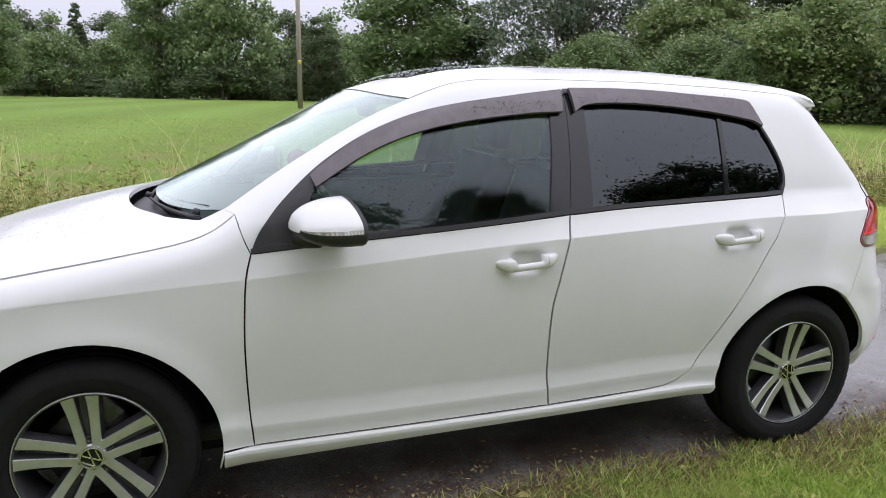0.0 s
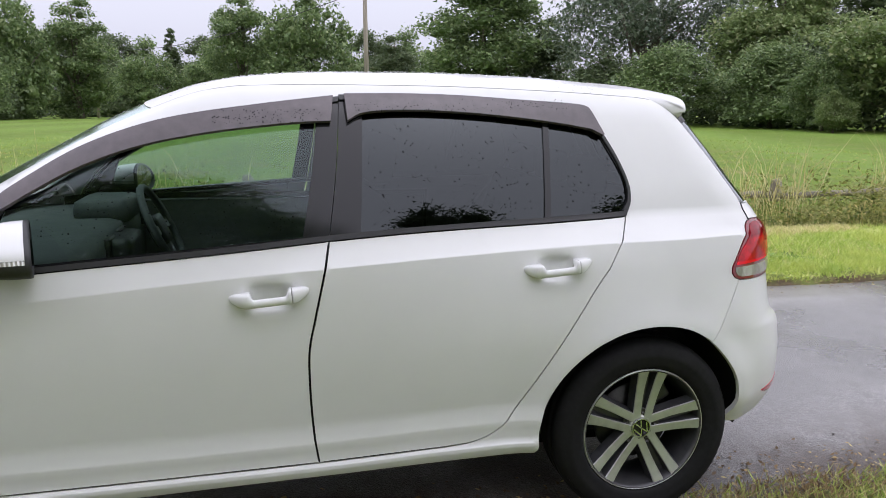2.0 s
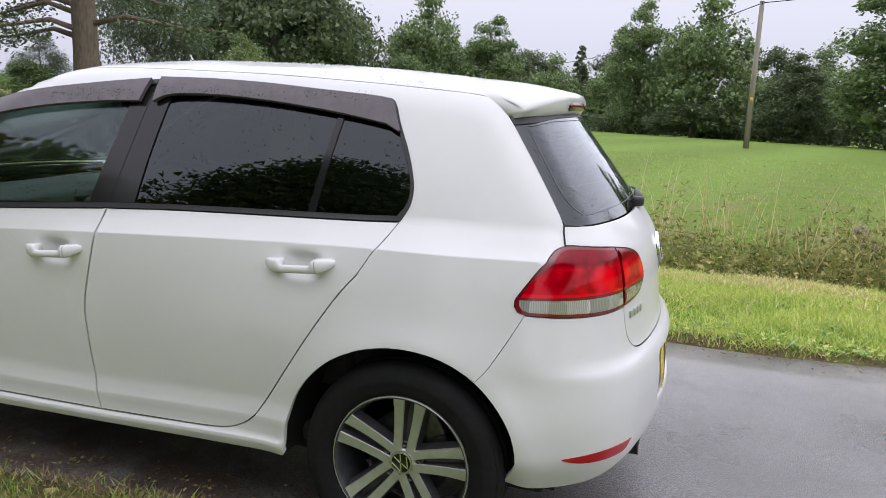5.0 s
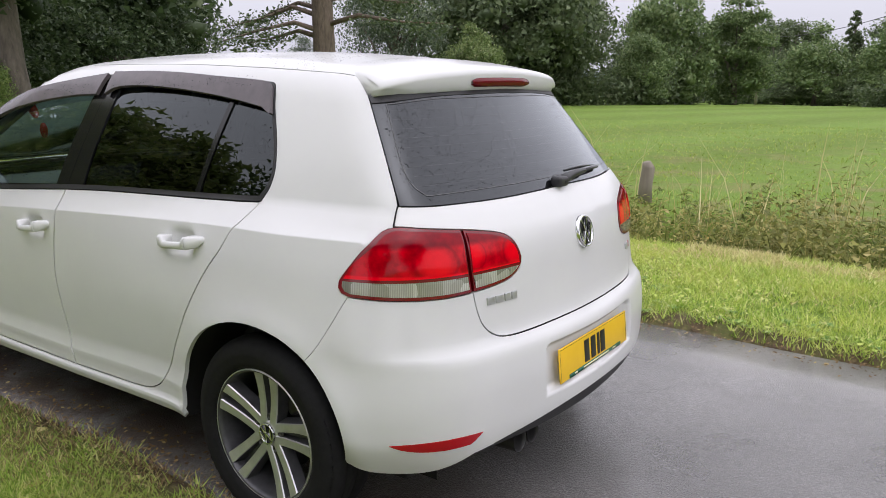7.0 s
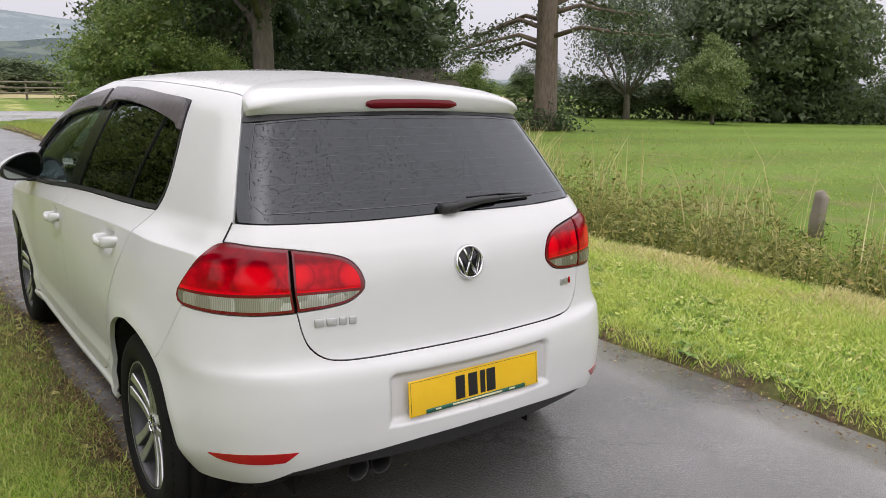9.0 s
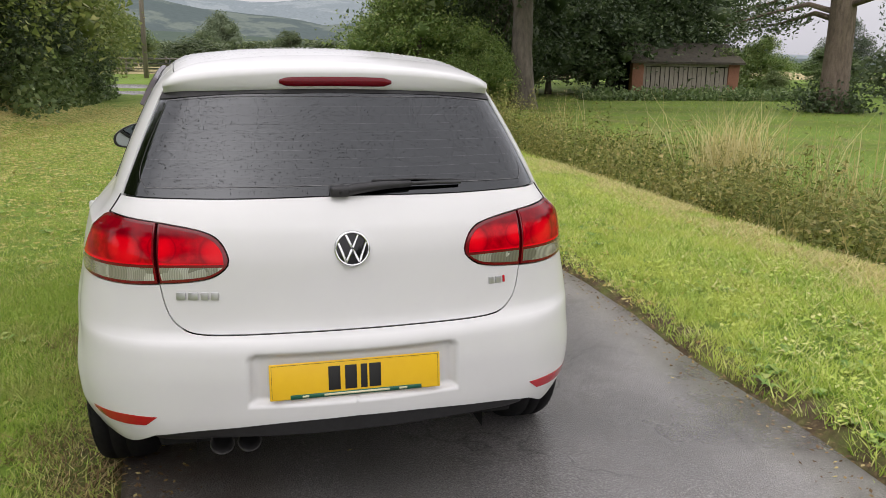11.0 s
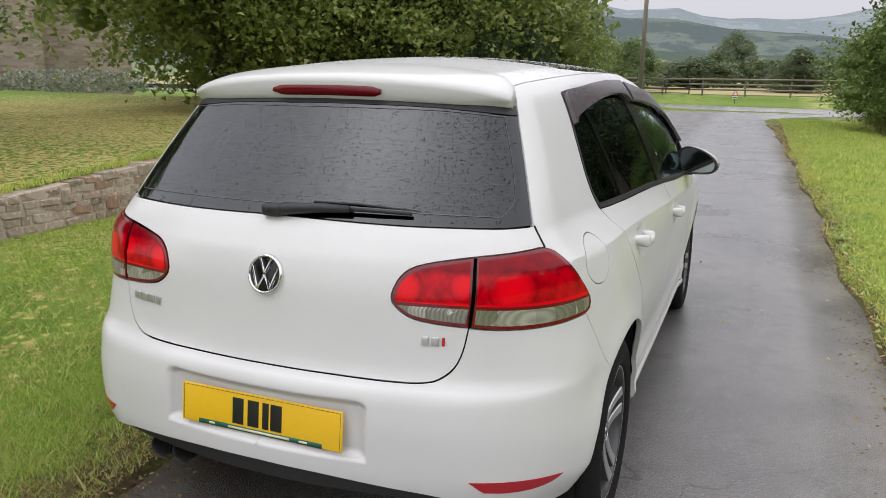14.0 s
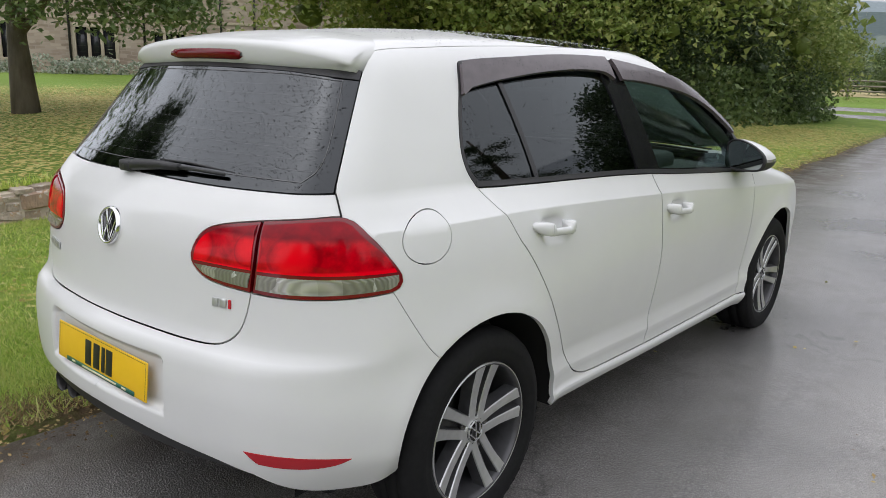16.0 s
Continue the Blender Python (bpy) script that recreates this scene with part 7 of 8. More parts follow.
# kinds at 10 m: oak-like, lime-like, tall, thin see-through, bush, low spread
KIND = {
    "broad": tree_mesh("broad", 1, 10, -1.3, 4.4, 76, 17000, 0.138, "mid", 0.028, droop=0.5),
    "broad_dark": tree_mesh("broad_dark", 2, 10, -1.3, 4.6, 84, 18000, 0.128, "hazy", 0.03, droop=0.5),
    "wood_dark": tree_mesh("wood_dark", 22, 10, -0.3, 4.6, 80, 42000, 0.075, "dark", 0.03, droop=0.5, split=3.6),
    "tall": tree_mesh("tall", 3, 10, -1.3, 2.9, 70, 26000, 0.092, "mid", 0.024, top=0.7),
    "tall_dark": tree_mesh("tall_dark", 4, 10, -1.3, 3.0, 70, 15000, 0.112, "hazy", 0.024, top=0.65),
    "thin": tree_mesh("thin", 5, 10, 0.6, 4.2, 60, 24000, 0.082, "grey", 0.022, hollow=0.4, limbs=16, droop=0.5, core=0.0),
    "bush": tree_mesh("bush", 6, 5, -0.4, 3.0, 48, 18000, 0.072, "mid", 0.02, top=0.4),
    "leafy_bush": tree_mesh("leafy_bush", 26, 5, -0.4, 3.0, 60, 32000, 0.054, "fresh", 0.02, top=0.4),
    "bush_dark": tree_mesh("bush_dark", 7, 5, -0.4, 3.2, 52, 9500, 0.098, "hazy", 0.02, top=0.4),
    "wood_bush": tree_mesh("wood_bush", 27, 5, -0.4, 3.2, 56, 19000, 0.066, "dark", 0.02, top=0.4),
    "bush_light": tree_mesh("bush_light", 8, 5, -0.3, 2.6, 46, 18000, 0.07, "light", 0.02, top=0.5),
    "flowery": tree_mesh("flowery", 9, 10, -0.3, 3.8, 70, 22000, 0.11, "light", 0.024),
    "lawn_tree": tree_mesh("lawn_tree", 10, 10, 2.1, 4.6, 60, 32000, 0.084, "mid", 0.016, droop=1.1, core=0.3),
    "overhang": tree_mesh("overhang", 11, 10, -0.2, 4.8, 100, 54000, 0.085, "sunny", 0.026, droop=0.8, limbs=16, split=4.6, core=0.24),
    "shade_tree": tree_mesh("shade_tree", 31, 10, -0.3, 4.6, 90, 22000, 0.095, "dark", 0.028, droop=0.5, core=0.55),
    "poplar": tree_mesh("poplar", 12, 10, 0.0, 1.0, 120, 7000, 0.11, "hazy", 0.02, top=0.9),
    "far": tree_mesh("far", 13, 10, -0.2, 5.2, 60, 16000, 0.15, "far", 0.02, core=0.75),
}
WORDS = {
    "broad": ("broad green deciduous tree in full leaf", "tree"), "broad_dark": ("broad dark green tree with dense shade", "tree"), "tall": ("tall green deciduous tree at the field edge", "tree"),
    "tall_dark": ("tall dark green tree at the field edge", "tree"), "thin": ("thin-leaved grey-green tree with sky showing through", "tree"), "bush": ("large rounded green leafy bush", "bush"),
    "bush_dark": ("large dark green bush under the trees", "bush"), "bush_light": ("bright yellow-green leafy bush", "bush"), "flowery": ("pale yellow-green flowering tree", "tree"),
    "lawn_tree": ("slender-trunked lawn tree before the stone house", "tree"), "wood_dark": ("broad dark green tree at the drive's end", "tree"), "leafy_bush": ("large rounded green leafy bush", "bush"), "wood_bush": ("dark green bush beneath the trees", "bush"), "shade_tree": ("dense round tree behind the stone wall", "tree"), "overhang": ("dense tree overhanging the stone retaining wall", "tree"), "poplar": ("slim dark distant poplar tree", "tree"), "far": ("hazy distant round tree", "tree"),
}


def plant(kind, x, y, high, wide=1.0, turn=None, z=None):
    trunk_me, leaf_me = KIND[kind]
    label, cat = WORDS[kind]
    full = 5.0 if "bush" in kind else 10.0
    s = high / full
    zz = height(x, y) if z is None else z
    t = thing(cat, label, cat, group="trees round the field" if cat == "tree" else "bushes round the field",
              at=Matrix.Translation((x, y, zz - 0.05)) @ pose(0, 0, 0, 0, 0, (x * 37 + y * 53) % 360 if turn is None else turn) @ Matrix.Diagonal((s * wide, s * wide, s, 1)))
    put("trunk", trunk_me, t)
    put("crown", leaf_me, t)
    return t


ROWS = [
    # behind the retaining wall
    ("overhang", 12.2, 10.2, 9.0, 0.85), ("overhang", 13.5, 7.4, 6.5, 0.9), ("overhang", 16.5, 9.0, 10.5, 1.0), ("wood_dark", 20.5, 9.5, 10.5, 1.0), ("wood_dark", 18.5, 13, 12, 0.9), ("wood_dark", 23.5, 14, 13, 1.0),
    ("overhang", 22.5, 7.4, 8.0, 0.9), ("wood_bush", 14.5, 6.0, 3.0, 0.9), ("wood_bush", 18.5, 6.0, 3.2, 0.9), ("wood_bush", 22.5, 6.0, 3.2, 0.9), ("wood_dark", 27, 10.5, 9.5, 1.0), ("wood_bush", 26, 8.0, 3.4, 0.8), ("overhang", 27.5, 6.5, 6.5, 0.75), ("tall_dark", 33, 12.5, 10, 1.1),
    ("shade_tree", -2.0, 7.8, 6.2, 0.55), ("shade_tree", -14.5, 13.0, 13, 0.8), 
    # by the drive's far end and round the shed
    ("leafy_bush", 23.0, -5.6, 4.6, 0.95), ("leafy_bush", 27.0, -5.8, 4.6, 0.8), ("leafy_bush", 20.5, -6.9, 2.6, 0.8), ("wood_dark", 35.0, -13.0, 12.5, 0.75), ("wood_dark", 27.5, -9.6, 13.0, 0.7), ("wood_dark", 36, -19.5, 13, 0.95), ("wood_dark", 37.5, -24.3, 11.5, 0.72), ("wood_bush", 29, -10.5, 3.6, 0.9), ("wood_bush", 32.5, -14.2, 6.5, 1.0), ("wood_bush", 36.5, -18.6, 8.0, 1.0), ("wood_bush", 37.0, -22.0, 8.5, 0.85), ("tall_dark", 33, -8.5, 11, 1.0),
    ("leafy_bush", 34.5, -27.6, 3.3, 0.9), ("bush_light", 31.5, -26.2, 1.5, 1.0), ("bush", 40, -37, 2.6, 1.6), ("bush_dark", 31, -35.5, 2.6, 1.6), ("thin", 40, -38, 4.4, 1.0), ("bush_dark", 29, -40, 3.0, 1.5),
    # field edge, turning from the shed round to the near bushes
    ("bush_light", 22.5, -34.5, 5.0, 0.75), ("thin", 28.7, -34.8, 12.0, 0.6), ("broad_dark", 26.5, -44, 14.5, 0.85), ("broad_dark", 26.0, -49.5, 14, 0.72), ("tall_dark", 31, -50, 14, 1.2), ("broad", 22.3, -64.5, 12.4, 0.72), ("tall", 17.9, -69.7, 11.4, 0.98), ("tall_dark", 29.5, -57, 12, 1.1), ("bush", 21.5, -57, 5.6, 0.8), ("broad_dark", 27, -69, 9.0, 0.8),
    ("broad", 17, -102, 10.4, 0.9), ("broad", 9.5, -103, 9.8, 0.95), ("broad", 3, -103, 10.2, 0.95), ("broad_dark", 24, -108, 11.4, 0.9), ("poplar", 16.8, -125.9, 14.6, 0.9), ("broad_dark", 12, -128, 12.8, 1.0), ("broad_dark", 26, -130, 13, 1.1), ("broad_dark", 34, -120, 12.6, 1.0), ("bush_dark", 13, -100, 3.0, 1.6), ("bush_dark", 5, -100, 3.0, 1.6), ("bush_dark", 20, -100, 3.0, 1.6),
    ("broad", -1.9, -69, 13.0, 0.80), ("tall", 4.0, -73, 13.8, 0.80), ("bush_dark", -1, -66, 3.5, 1.6), ("broad_dark", -8.5, -80, 9.6, 0.9), ("broad", -14.0, -86, 10.4, 0.9), ("bush_dark", -8.5, -66, 3.4, 1.6),
    ("tall", -15.1, -57.1, 14.5, 1.16), ("tall_dark", -8.7, -63, 7.4, 1.1), ("tall_dark", -20.7, -57.5, 8.6, 1.1), ("bush_dark", -16, -54.5, 3.4, 1.4), ("bush_dark", -21.5, -52, 3.4, 1.5),
    ("thin", -23.6, -46.3, 16.5, 0.84), ("bush_dark", -19.5, -43, 4.4, 1.2), ("bush", -18.8, -34, 4.3, 1.2), ("bush", -22.5, -30.5, 4.2, 1.2), ("bush_dark", -26.5, -33.5, 4.8, 1.1), ("flowery", -27.4, -37.1, 9.2, 1.05), ("tall_dark", -35, -36, 12, 1.2), ("bush_light", -25.0, -24.8, 6.6, 1.05), ("bush", -22.2, -26.4, 3.4, 0.9), ("bush_light", -21.3, -24.6, 1.9, 0.9),
    ("flowery", -25.5, -18.5, 8.0, 0.9), ("broad_dark", -32, -22, 10, 0.9), ("bush_dark", -24.5, -15.0, 4.5, 1.0), ("broad", -33, -13, 10, 0.9), ("bush_dark", -28, -9, 5, 1.0), ("broad_dark", -38, -30, 11, 1.0), ("broad_dark", -34, -45, 12.0, 1.0), ("broad_dark", -40, -40, 12.0, 1.0),
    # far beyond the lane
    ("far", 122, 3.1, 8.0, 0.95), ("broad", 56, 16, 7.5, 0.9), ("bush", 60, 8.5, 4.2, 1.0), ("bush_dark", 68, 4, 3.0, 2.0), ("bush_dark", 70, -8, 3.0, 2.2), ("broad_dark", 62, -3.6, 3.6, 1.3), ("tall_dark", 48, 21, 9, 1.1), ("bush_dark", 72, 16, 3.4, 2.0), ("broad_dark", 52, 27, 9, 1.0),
]
for k, x, y, h, w in ROWS:
    plant(k, x, y, h, w)
lawn = plant("lawn_tree", 3.2, 10.3, 9.3, 0.95)
# its low boughs hang over the lawn on the side of the drive
to_tree = lawn.matrix_world.inverted()
r = np.random.RandomState(41)
boughs, hung = [], []
for ex, ey, ez in ((4.9, 8.3, 1.95), (4.3, 8.0, 2.15), (3.7, 8.2, 1.9), (2.6, 8.6, 2.0), (5.4, 9.0, 2.3)):
    a, e = Vector((3.2, 10.3, 3.3)), Vector((ex, ey, ez))
    mid_ = a.lerp(e, 0.5) + Vector((0, 0, 0.35))
    boughs.append(tube([to_tree @ q for q in (a, mid_, e)], [0.05, 0.035, 0.01], 6))
    for _ in range(1500):
        t = 0.35 + 0.65 * r.rand() ** 0.7
        q = a.lerp(mid_, t * 2) if t < 0.5 else mid_.lerp(e, t * 2 - 1)
        hung.append(to_tree @ (q + Vector((0.30 * r.randn(), 0.30 * r.randn(), 0.16 * r.randn() - 0.08))))
put("bough", mesh_of("bough", *join(*boughs), BARK), lawn)
v, t = leaves_at(np.array([tuple(q) for q in hung]), 0.055, 0.5)
put("hanging_leaves", big_mesh("hanging_leaves", v, t, LEAF["mid"]), lawn)


# leaning grey trunk by the drive's end, under the dark crowns
def trunk_of(pts, radii, sides=12):
    return tube(pts, radii, sides)


old = thing("tree", "old broad tree with a thick leaning grey trunk", "tree", at=Matrix.Translation((21.0, -8.6, 0)))
pieces = [trunk_of([(0, 0, -0.1), (0.05, 0, 0.6), (0.25, 0, 1.8), (0.5, -0.1, 3.2), (0.4, 0, 5.5), (0.2, 0, 8.5)], [0.56, 0.39, 0.34, 0.32, 0.28, 0.12])]
r = random.Random(3)
for k in range(9):
    a = 2.4 * k
    z = 3.0 + 0.55 * k
    pieces.append(tube([(0.45, 0, z), (1.3 * math.cos(a), 1.3 * math.sin(a), z + 0.7), (3.2 * math.cos(a), 3.2 * math.sin(a), z + 1.6)], [0.16, 0.11, 0.04], 7))
put("trunk", mesh_of("trunk", *join(*pieces), BARK), old)
p, cs = crown(77, 12.5, 3.0, 5.2, 60, 24000, 0.10, 0.6, 0.7)
v, t = leaves_at(p, 0.12, 0.4, True)
put("crown", big_mesh("crown", v, t, LEAF["dark"]), old)

# pine with level limbs and flat sprays
pine = thing("tree", "tall red-brown pine with level drooping limbs", "tree", at=Matrix.Translation((19.0, -18.95, 0)))
PBARK = grained("pine_bark", (0.10, 0.075, 0.058), (0.24, 0.185, 0.145), 12.0, 0.9, relief=0.9, distance=0.05, stretch=(1, 1, 0.3))
pieces = [tube([(0, 0, -0.1), (0.04, 0, 0.5), (0.05, 0.02, 2.5), (0.12, 0.05, 6), (0.1, 0.1, 10), (0.2, 0.1, 15)], [0.62, 0.46, 0.41, 0.36, 0.28, 0.08], 14)]
r = np.random.RandomState(9)
spots_ = []
for k in range(34):
    a = r.rand() * 2 * math.pi
    z = 2.9 + 11 * (k / 34) ** 1.1
    ln = (5.2 - 0.22 * z) * (0.7 + 0.5 * r.rand())
    d = np.array([math.cos(a), math.sin(a)])
    bend = [(0, 0, z), (d[0] * ln * 0.3, d[1] * ln * 0.3, z + 0.25 + 0.2 * r.rand()), (d[0] * ln * 0.65, d[1] * ln * 0.65, z - 0.1 * r.rand() + 0.1), (d[0] * ln, d[1] * ln, z - 0.5 * r.rand())]
    pieces.append(tube(bend, [0.13 - 0.006 * z, 0.10 - 0.005 * z, 0.05, 0.02], 6))
    for _ in range(480):
        t = 0.35 + 0.65 * r.rand() ** 0.7
        i = min(2, int(t * 3))
        q = np.array(bend[i]) + (np.array(bend[i + 1]) - np.array(bend[i])) * (t * 3 - i)
        spots_.append(q + np.array([0.45, 0.45, 0.20]) * r.randn(3) * (0.4 + 0.6 * t) + np.array([0, 0, -0.12]))
put("trunk", mesh_of("trunk", *join(*pieces), PBARK), pine)
v, t = leaves_at(np.array(spots_), 0.075, 0.8)
put("crown", big_mesh("crown", v, t, LEAF["needle"]), pine)
ip = np.array([(19.0 + 0.55 * r.randn(), -18.95 + 0.6 * r.randn(), abs(r.randn()) * 0.38) for _ in range(2200)])
v, t = leaves_at(ip, 0.07, 0.1)
tagged(new("brambles", big_mesh("brambles", v, t, LEAF["dark"])), "dark brambles round the pine's foot", "weeds", kind="stuff")

# nettles before the shed and along the far lawn
ip = np.array([(26.0 + 7 * r.rand() + 0.4 * r.randn(), -13.5 - 13 * r.rand(), abs(r.randn()) * 0.22) for _ in range(6000)])
ip[:, 0] = 26.5 + (ip[:, 0] - 26.5) * 0.25
v, t = leaves_at(ip, 0.09, 0.1)
tagged(new("nettles", big_mesh("nettles", v, t, LEAF["mid"])), "nettles and weeds along the shed wall", "weeds", kind="stuff")
# ivy on the wall's far part
ip = np.array([(4.2 + 7.5 * r.rand(), 4.48 - 0.06 * abs(r.randn()), 0.08 + 0.52 * r.rand() ** 0.7) for _ in range(13000)])
keep = np.array([noise.noise((a * 0.8, c * 2.0, 4)) > 0.12 - 0.10 * (a - 4.2) for a, b_, c in ip])
v, t = leaves_at(ip[keep], 0.045, 0.1)
tagged(new("ivy", big_mesh("ivy", v, t, LEAF["mid"])), "green ivy hanging over the retaining wall", "ivy", kind="stuff")
# shrubs on the wall top, low skirts of the wood
ip = np.array([(8.5 + 18 * r.rand(), 4.45 + 1.2 * abs(r.randn()), 0.12 + 1.5 * r.rand() ** 1.6) for _ in range(15000)])
keep = np.array([noise.noise((a * 0.5, b_ * 0.5, 8)) > 0.10 - 0.08 * (a - 8.5) for a, b_, c in ip])
v, t = leaves_at(ip[keep], 0.075, 0.1)
tagged(new("undergrowth", big_mesh("undergrowth", v, t, LEAF["mid"])), "green undergrowth beneath the trees", "undergrowth", kind="stuff")

# dense low growth under the trees all along the field's edge
hp = []
r = np.random.RandomState(17)
for line_ in ([(-36, -6), (-29, -16), (-25.5, -24), (-23, -33), (-22, -44), (-18, -56), (-9, -64), (-1, -69), (8, -75)], [(-20, -104), (6, -104), (34, -106)], [(23, -73), (21.5, -60), (23.5, -48), (30, -41), (33, -33)]):
    for (x0, y0), (x1, y1) in zip(line_[:-1], line_[1:]):
        for _ in range(int(320 * math.hypot(x1 - x0, y1 - y0))):
            t = r.rand()
            x, y = x0 + (x1 - x0) * t + 0.8 * r.randn(), y0 + (y1 - y0) * t + 0.8 * r.randn()
            top = 2.2 + 1.6 * noise.noise((x * 0.22, y * 0.22, 3))
            hp.append((x, y, height(x, y) + top * r.rand() ** 0.8))
v, t = leaves_at(np.array(hp), 0.17, 0.4, True)
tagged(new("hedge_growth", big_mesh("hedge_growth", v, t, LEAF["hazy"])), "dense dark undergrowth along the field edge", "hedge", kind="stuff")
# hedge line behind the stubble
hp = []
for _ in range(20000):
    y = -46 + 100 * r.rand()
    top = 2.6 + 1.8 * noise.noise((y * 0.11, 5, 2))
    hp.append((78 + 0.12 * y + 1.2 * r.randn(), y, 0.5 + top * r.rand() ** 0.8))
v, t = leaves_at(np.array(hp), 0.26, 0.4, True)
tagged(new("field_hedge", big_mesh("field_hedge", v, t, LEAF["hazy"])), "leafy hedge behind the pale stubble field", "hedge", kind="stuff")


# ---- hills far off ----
# haze is painted into the colours: ridges turn bluer, then paler, with distance
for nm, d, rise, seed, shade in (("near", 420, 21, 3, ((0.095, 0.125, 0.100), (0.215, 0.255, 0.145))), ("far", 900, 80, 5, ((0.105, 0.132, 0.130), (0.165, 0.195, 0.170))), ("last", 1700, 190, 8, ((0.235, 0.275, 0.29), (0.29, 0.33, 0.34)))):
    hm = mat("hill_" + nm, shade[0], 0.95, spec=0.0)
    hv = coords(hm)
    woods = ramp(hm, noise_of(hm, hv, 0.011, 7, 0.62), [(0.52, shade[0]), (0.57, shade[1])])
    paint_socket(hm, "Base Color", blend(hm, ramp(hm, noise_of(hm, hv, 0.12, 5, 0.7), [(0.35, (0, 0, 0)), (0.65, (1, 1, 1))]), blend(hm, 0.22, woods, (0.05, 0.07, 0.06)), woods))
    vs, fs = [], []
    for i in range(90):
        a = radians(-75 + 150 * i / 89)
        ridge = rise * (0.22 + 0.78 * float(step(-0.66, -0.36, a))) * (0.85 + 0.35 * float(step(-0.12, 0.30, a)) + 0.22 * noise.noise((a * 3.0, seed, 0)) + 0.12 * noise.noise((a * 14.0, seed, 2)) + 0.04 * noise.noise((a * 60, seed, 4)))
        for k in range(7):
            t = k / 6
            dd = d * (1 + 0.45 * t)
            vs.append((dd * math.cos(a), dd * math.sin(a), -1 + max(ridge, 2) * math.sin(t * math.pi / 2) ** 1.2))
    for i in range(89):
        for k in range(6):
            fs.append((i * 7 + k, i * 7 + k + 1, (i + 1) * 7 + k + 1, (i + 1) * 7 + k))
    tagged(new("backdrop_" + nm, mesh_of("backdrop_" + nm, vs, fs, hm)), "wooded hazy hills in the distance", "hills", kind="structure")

# pale stubble field beyond the fence
fm = grained("stubble", (0.36, 0.30, 0.15), (0.46, 0.40, 0.22), 3.0, 0.95, spec=0.1)
tagged(new("stubble_field", mesh_of("stubble_field", [(54, -60, 0.39), (54, 70, 0.39), (110, 90, 0.95), (110, -80, 0.95)], [(3, 2, 1, 0)], fm)), "pale stubble field behind the fence", "field", kind="structure")

# ---- poles and wires ----
WOOD = grained("grey_wood", (0.16, 0.14, 0.11), (0.30, 0.265, 0.21), 10.0, 0.85, relief=0.5, distance=0.01, stretch=(1, 1, 0.08))
WIRE = mat("wire", (0.03, 0.03, 0.03), 0.6)
TAG = mat("pole_tag", (0.6, 0.45, 0.05), 0.5)


def pole(x, y, z, high, lean=0.0, tag_at=None):
    p = thing("utility_pole", "weathered wooden utility pole in the grass", "pole", group="utility poles", at=Matrix.Translation((x, y, z)) @ pose(0, 0, 0, 0, lean, 0))
    put("shaft", mesh_of("shaft", *tube([(0, 0, -0.3), (0, 0, high * 0.5), (0, 0, high)], [0.14, 0.125, 0.105], 12), WOOD), p)
    part("cap_plate", boxed((-0.10, -0.10, high), (0.10, 0.10, high + 0.02)), WIRE, p)
    put("insulator", mesh_of("insulator", *tube([(0, 0.12, high - 0.15), (0, 0.12, high - 0.02)], [0.035, 0.03], 8), WIRE), p)
    if tag_at:
        part("marker_plate", boxed((-0.07, -0.135, tag_at), (0.07, -0.125, tag_at + 0.18)), TAG, p)
        part("marker_plate", boxed((-0.07, 0.118, tag_at), (0.07, 0.13, tag_at + 0.18)), TAG, p)
    return Vector((x, y, z + high - 0.05))


tops = [pole(-3.6, -38.0, height(-3.6, -38), 7.0, 0.4, 2.3), pole(19.0, -82, height(19, -82), 6.9, -1.0), pole(45.3, 5.6, 0.6, 9.4, 2.6), pole(27.8, 7.0, 0.1, 7.5, 0)][:3]


def wire(a, b_, sag):
    pts = [a.lerp(b_, t) - Vector((0, 0, sag * 4 * t * (1 - t))) for t in np.linspace(0, 1, 13)]
    o = new("overhead_wire", mesh_of("overhead_wire", *tube(pts, [0.022] * 13, 5), WIRE))
    tagged(o, "thin black overhead wire between poles", "wire", group="overhead wires")


wire(tops[0], tops[1], 1.1)
wire(tops[0], Vector((-30, -6, 8.5)), 0.8)
wire(tops[2], Vector((40, -40, 9.5)), 0.8)
wire(tops[2], Vector((60, 60, 9)), 0.8)

# ---- post and rail fence beyond the lane, and the low ditch rail ----
fence = thing("fence", "long weathered wooden post and rail fence", "fence")
fx = lambda y: lane_mid(y) + 11.5
post_me = None
fy = list(np.arange(-34, 36, 2.6))
bm = boxed((-0.06, -0.06, -0.1), (0.06, 0.06, 1.2), 0.012)
post_me = bpy.data.meshes.new("post")
bm.to_mesh(post_me)
bm.free()
post_me.materials.append(WOOD)
for y in fy:
    put("post", post_me, fence, m=Matrix.Translation((fx(y), y, height(fx(y), y))))
for z in (0.40, 0.72, 1.04):
    for a, c in zip(fy[:-1], fy[1:]):
        A, B = Vector((fx(a) - 0.07, a, height(fx(a), a) + z)), Vector((fx(c) - 0.07, c, height(fx(c), c) + z))
        put("rail", mesh_of("rail", *tube([A, B], [0.055, 0.055], 4), WOOD, smooth=False), fence)
gate = thing("metal_gate", "pale grey galvanised field gate", "gate", at=Matrix.Translation((fx(4.5) - 1.0, 3.2, height(fx(4.5) - 1, 4))))
for z in (0.15, 0.45, 0.75, 1.05):
    put("bar", mesh_of("bar", *tube([(0, 0, z), (0.9, 3.0, z)], [0.03, 0.03], 6), M["steel"]), gate)
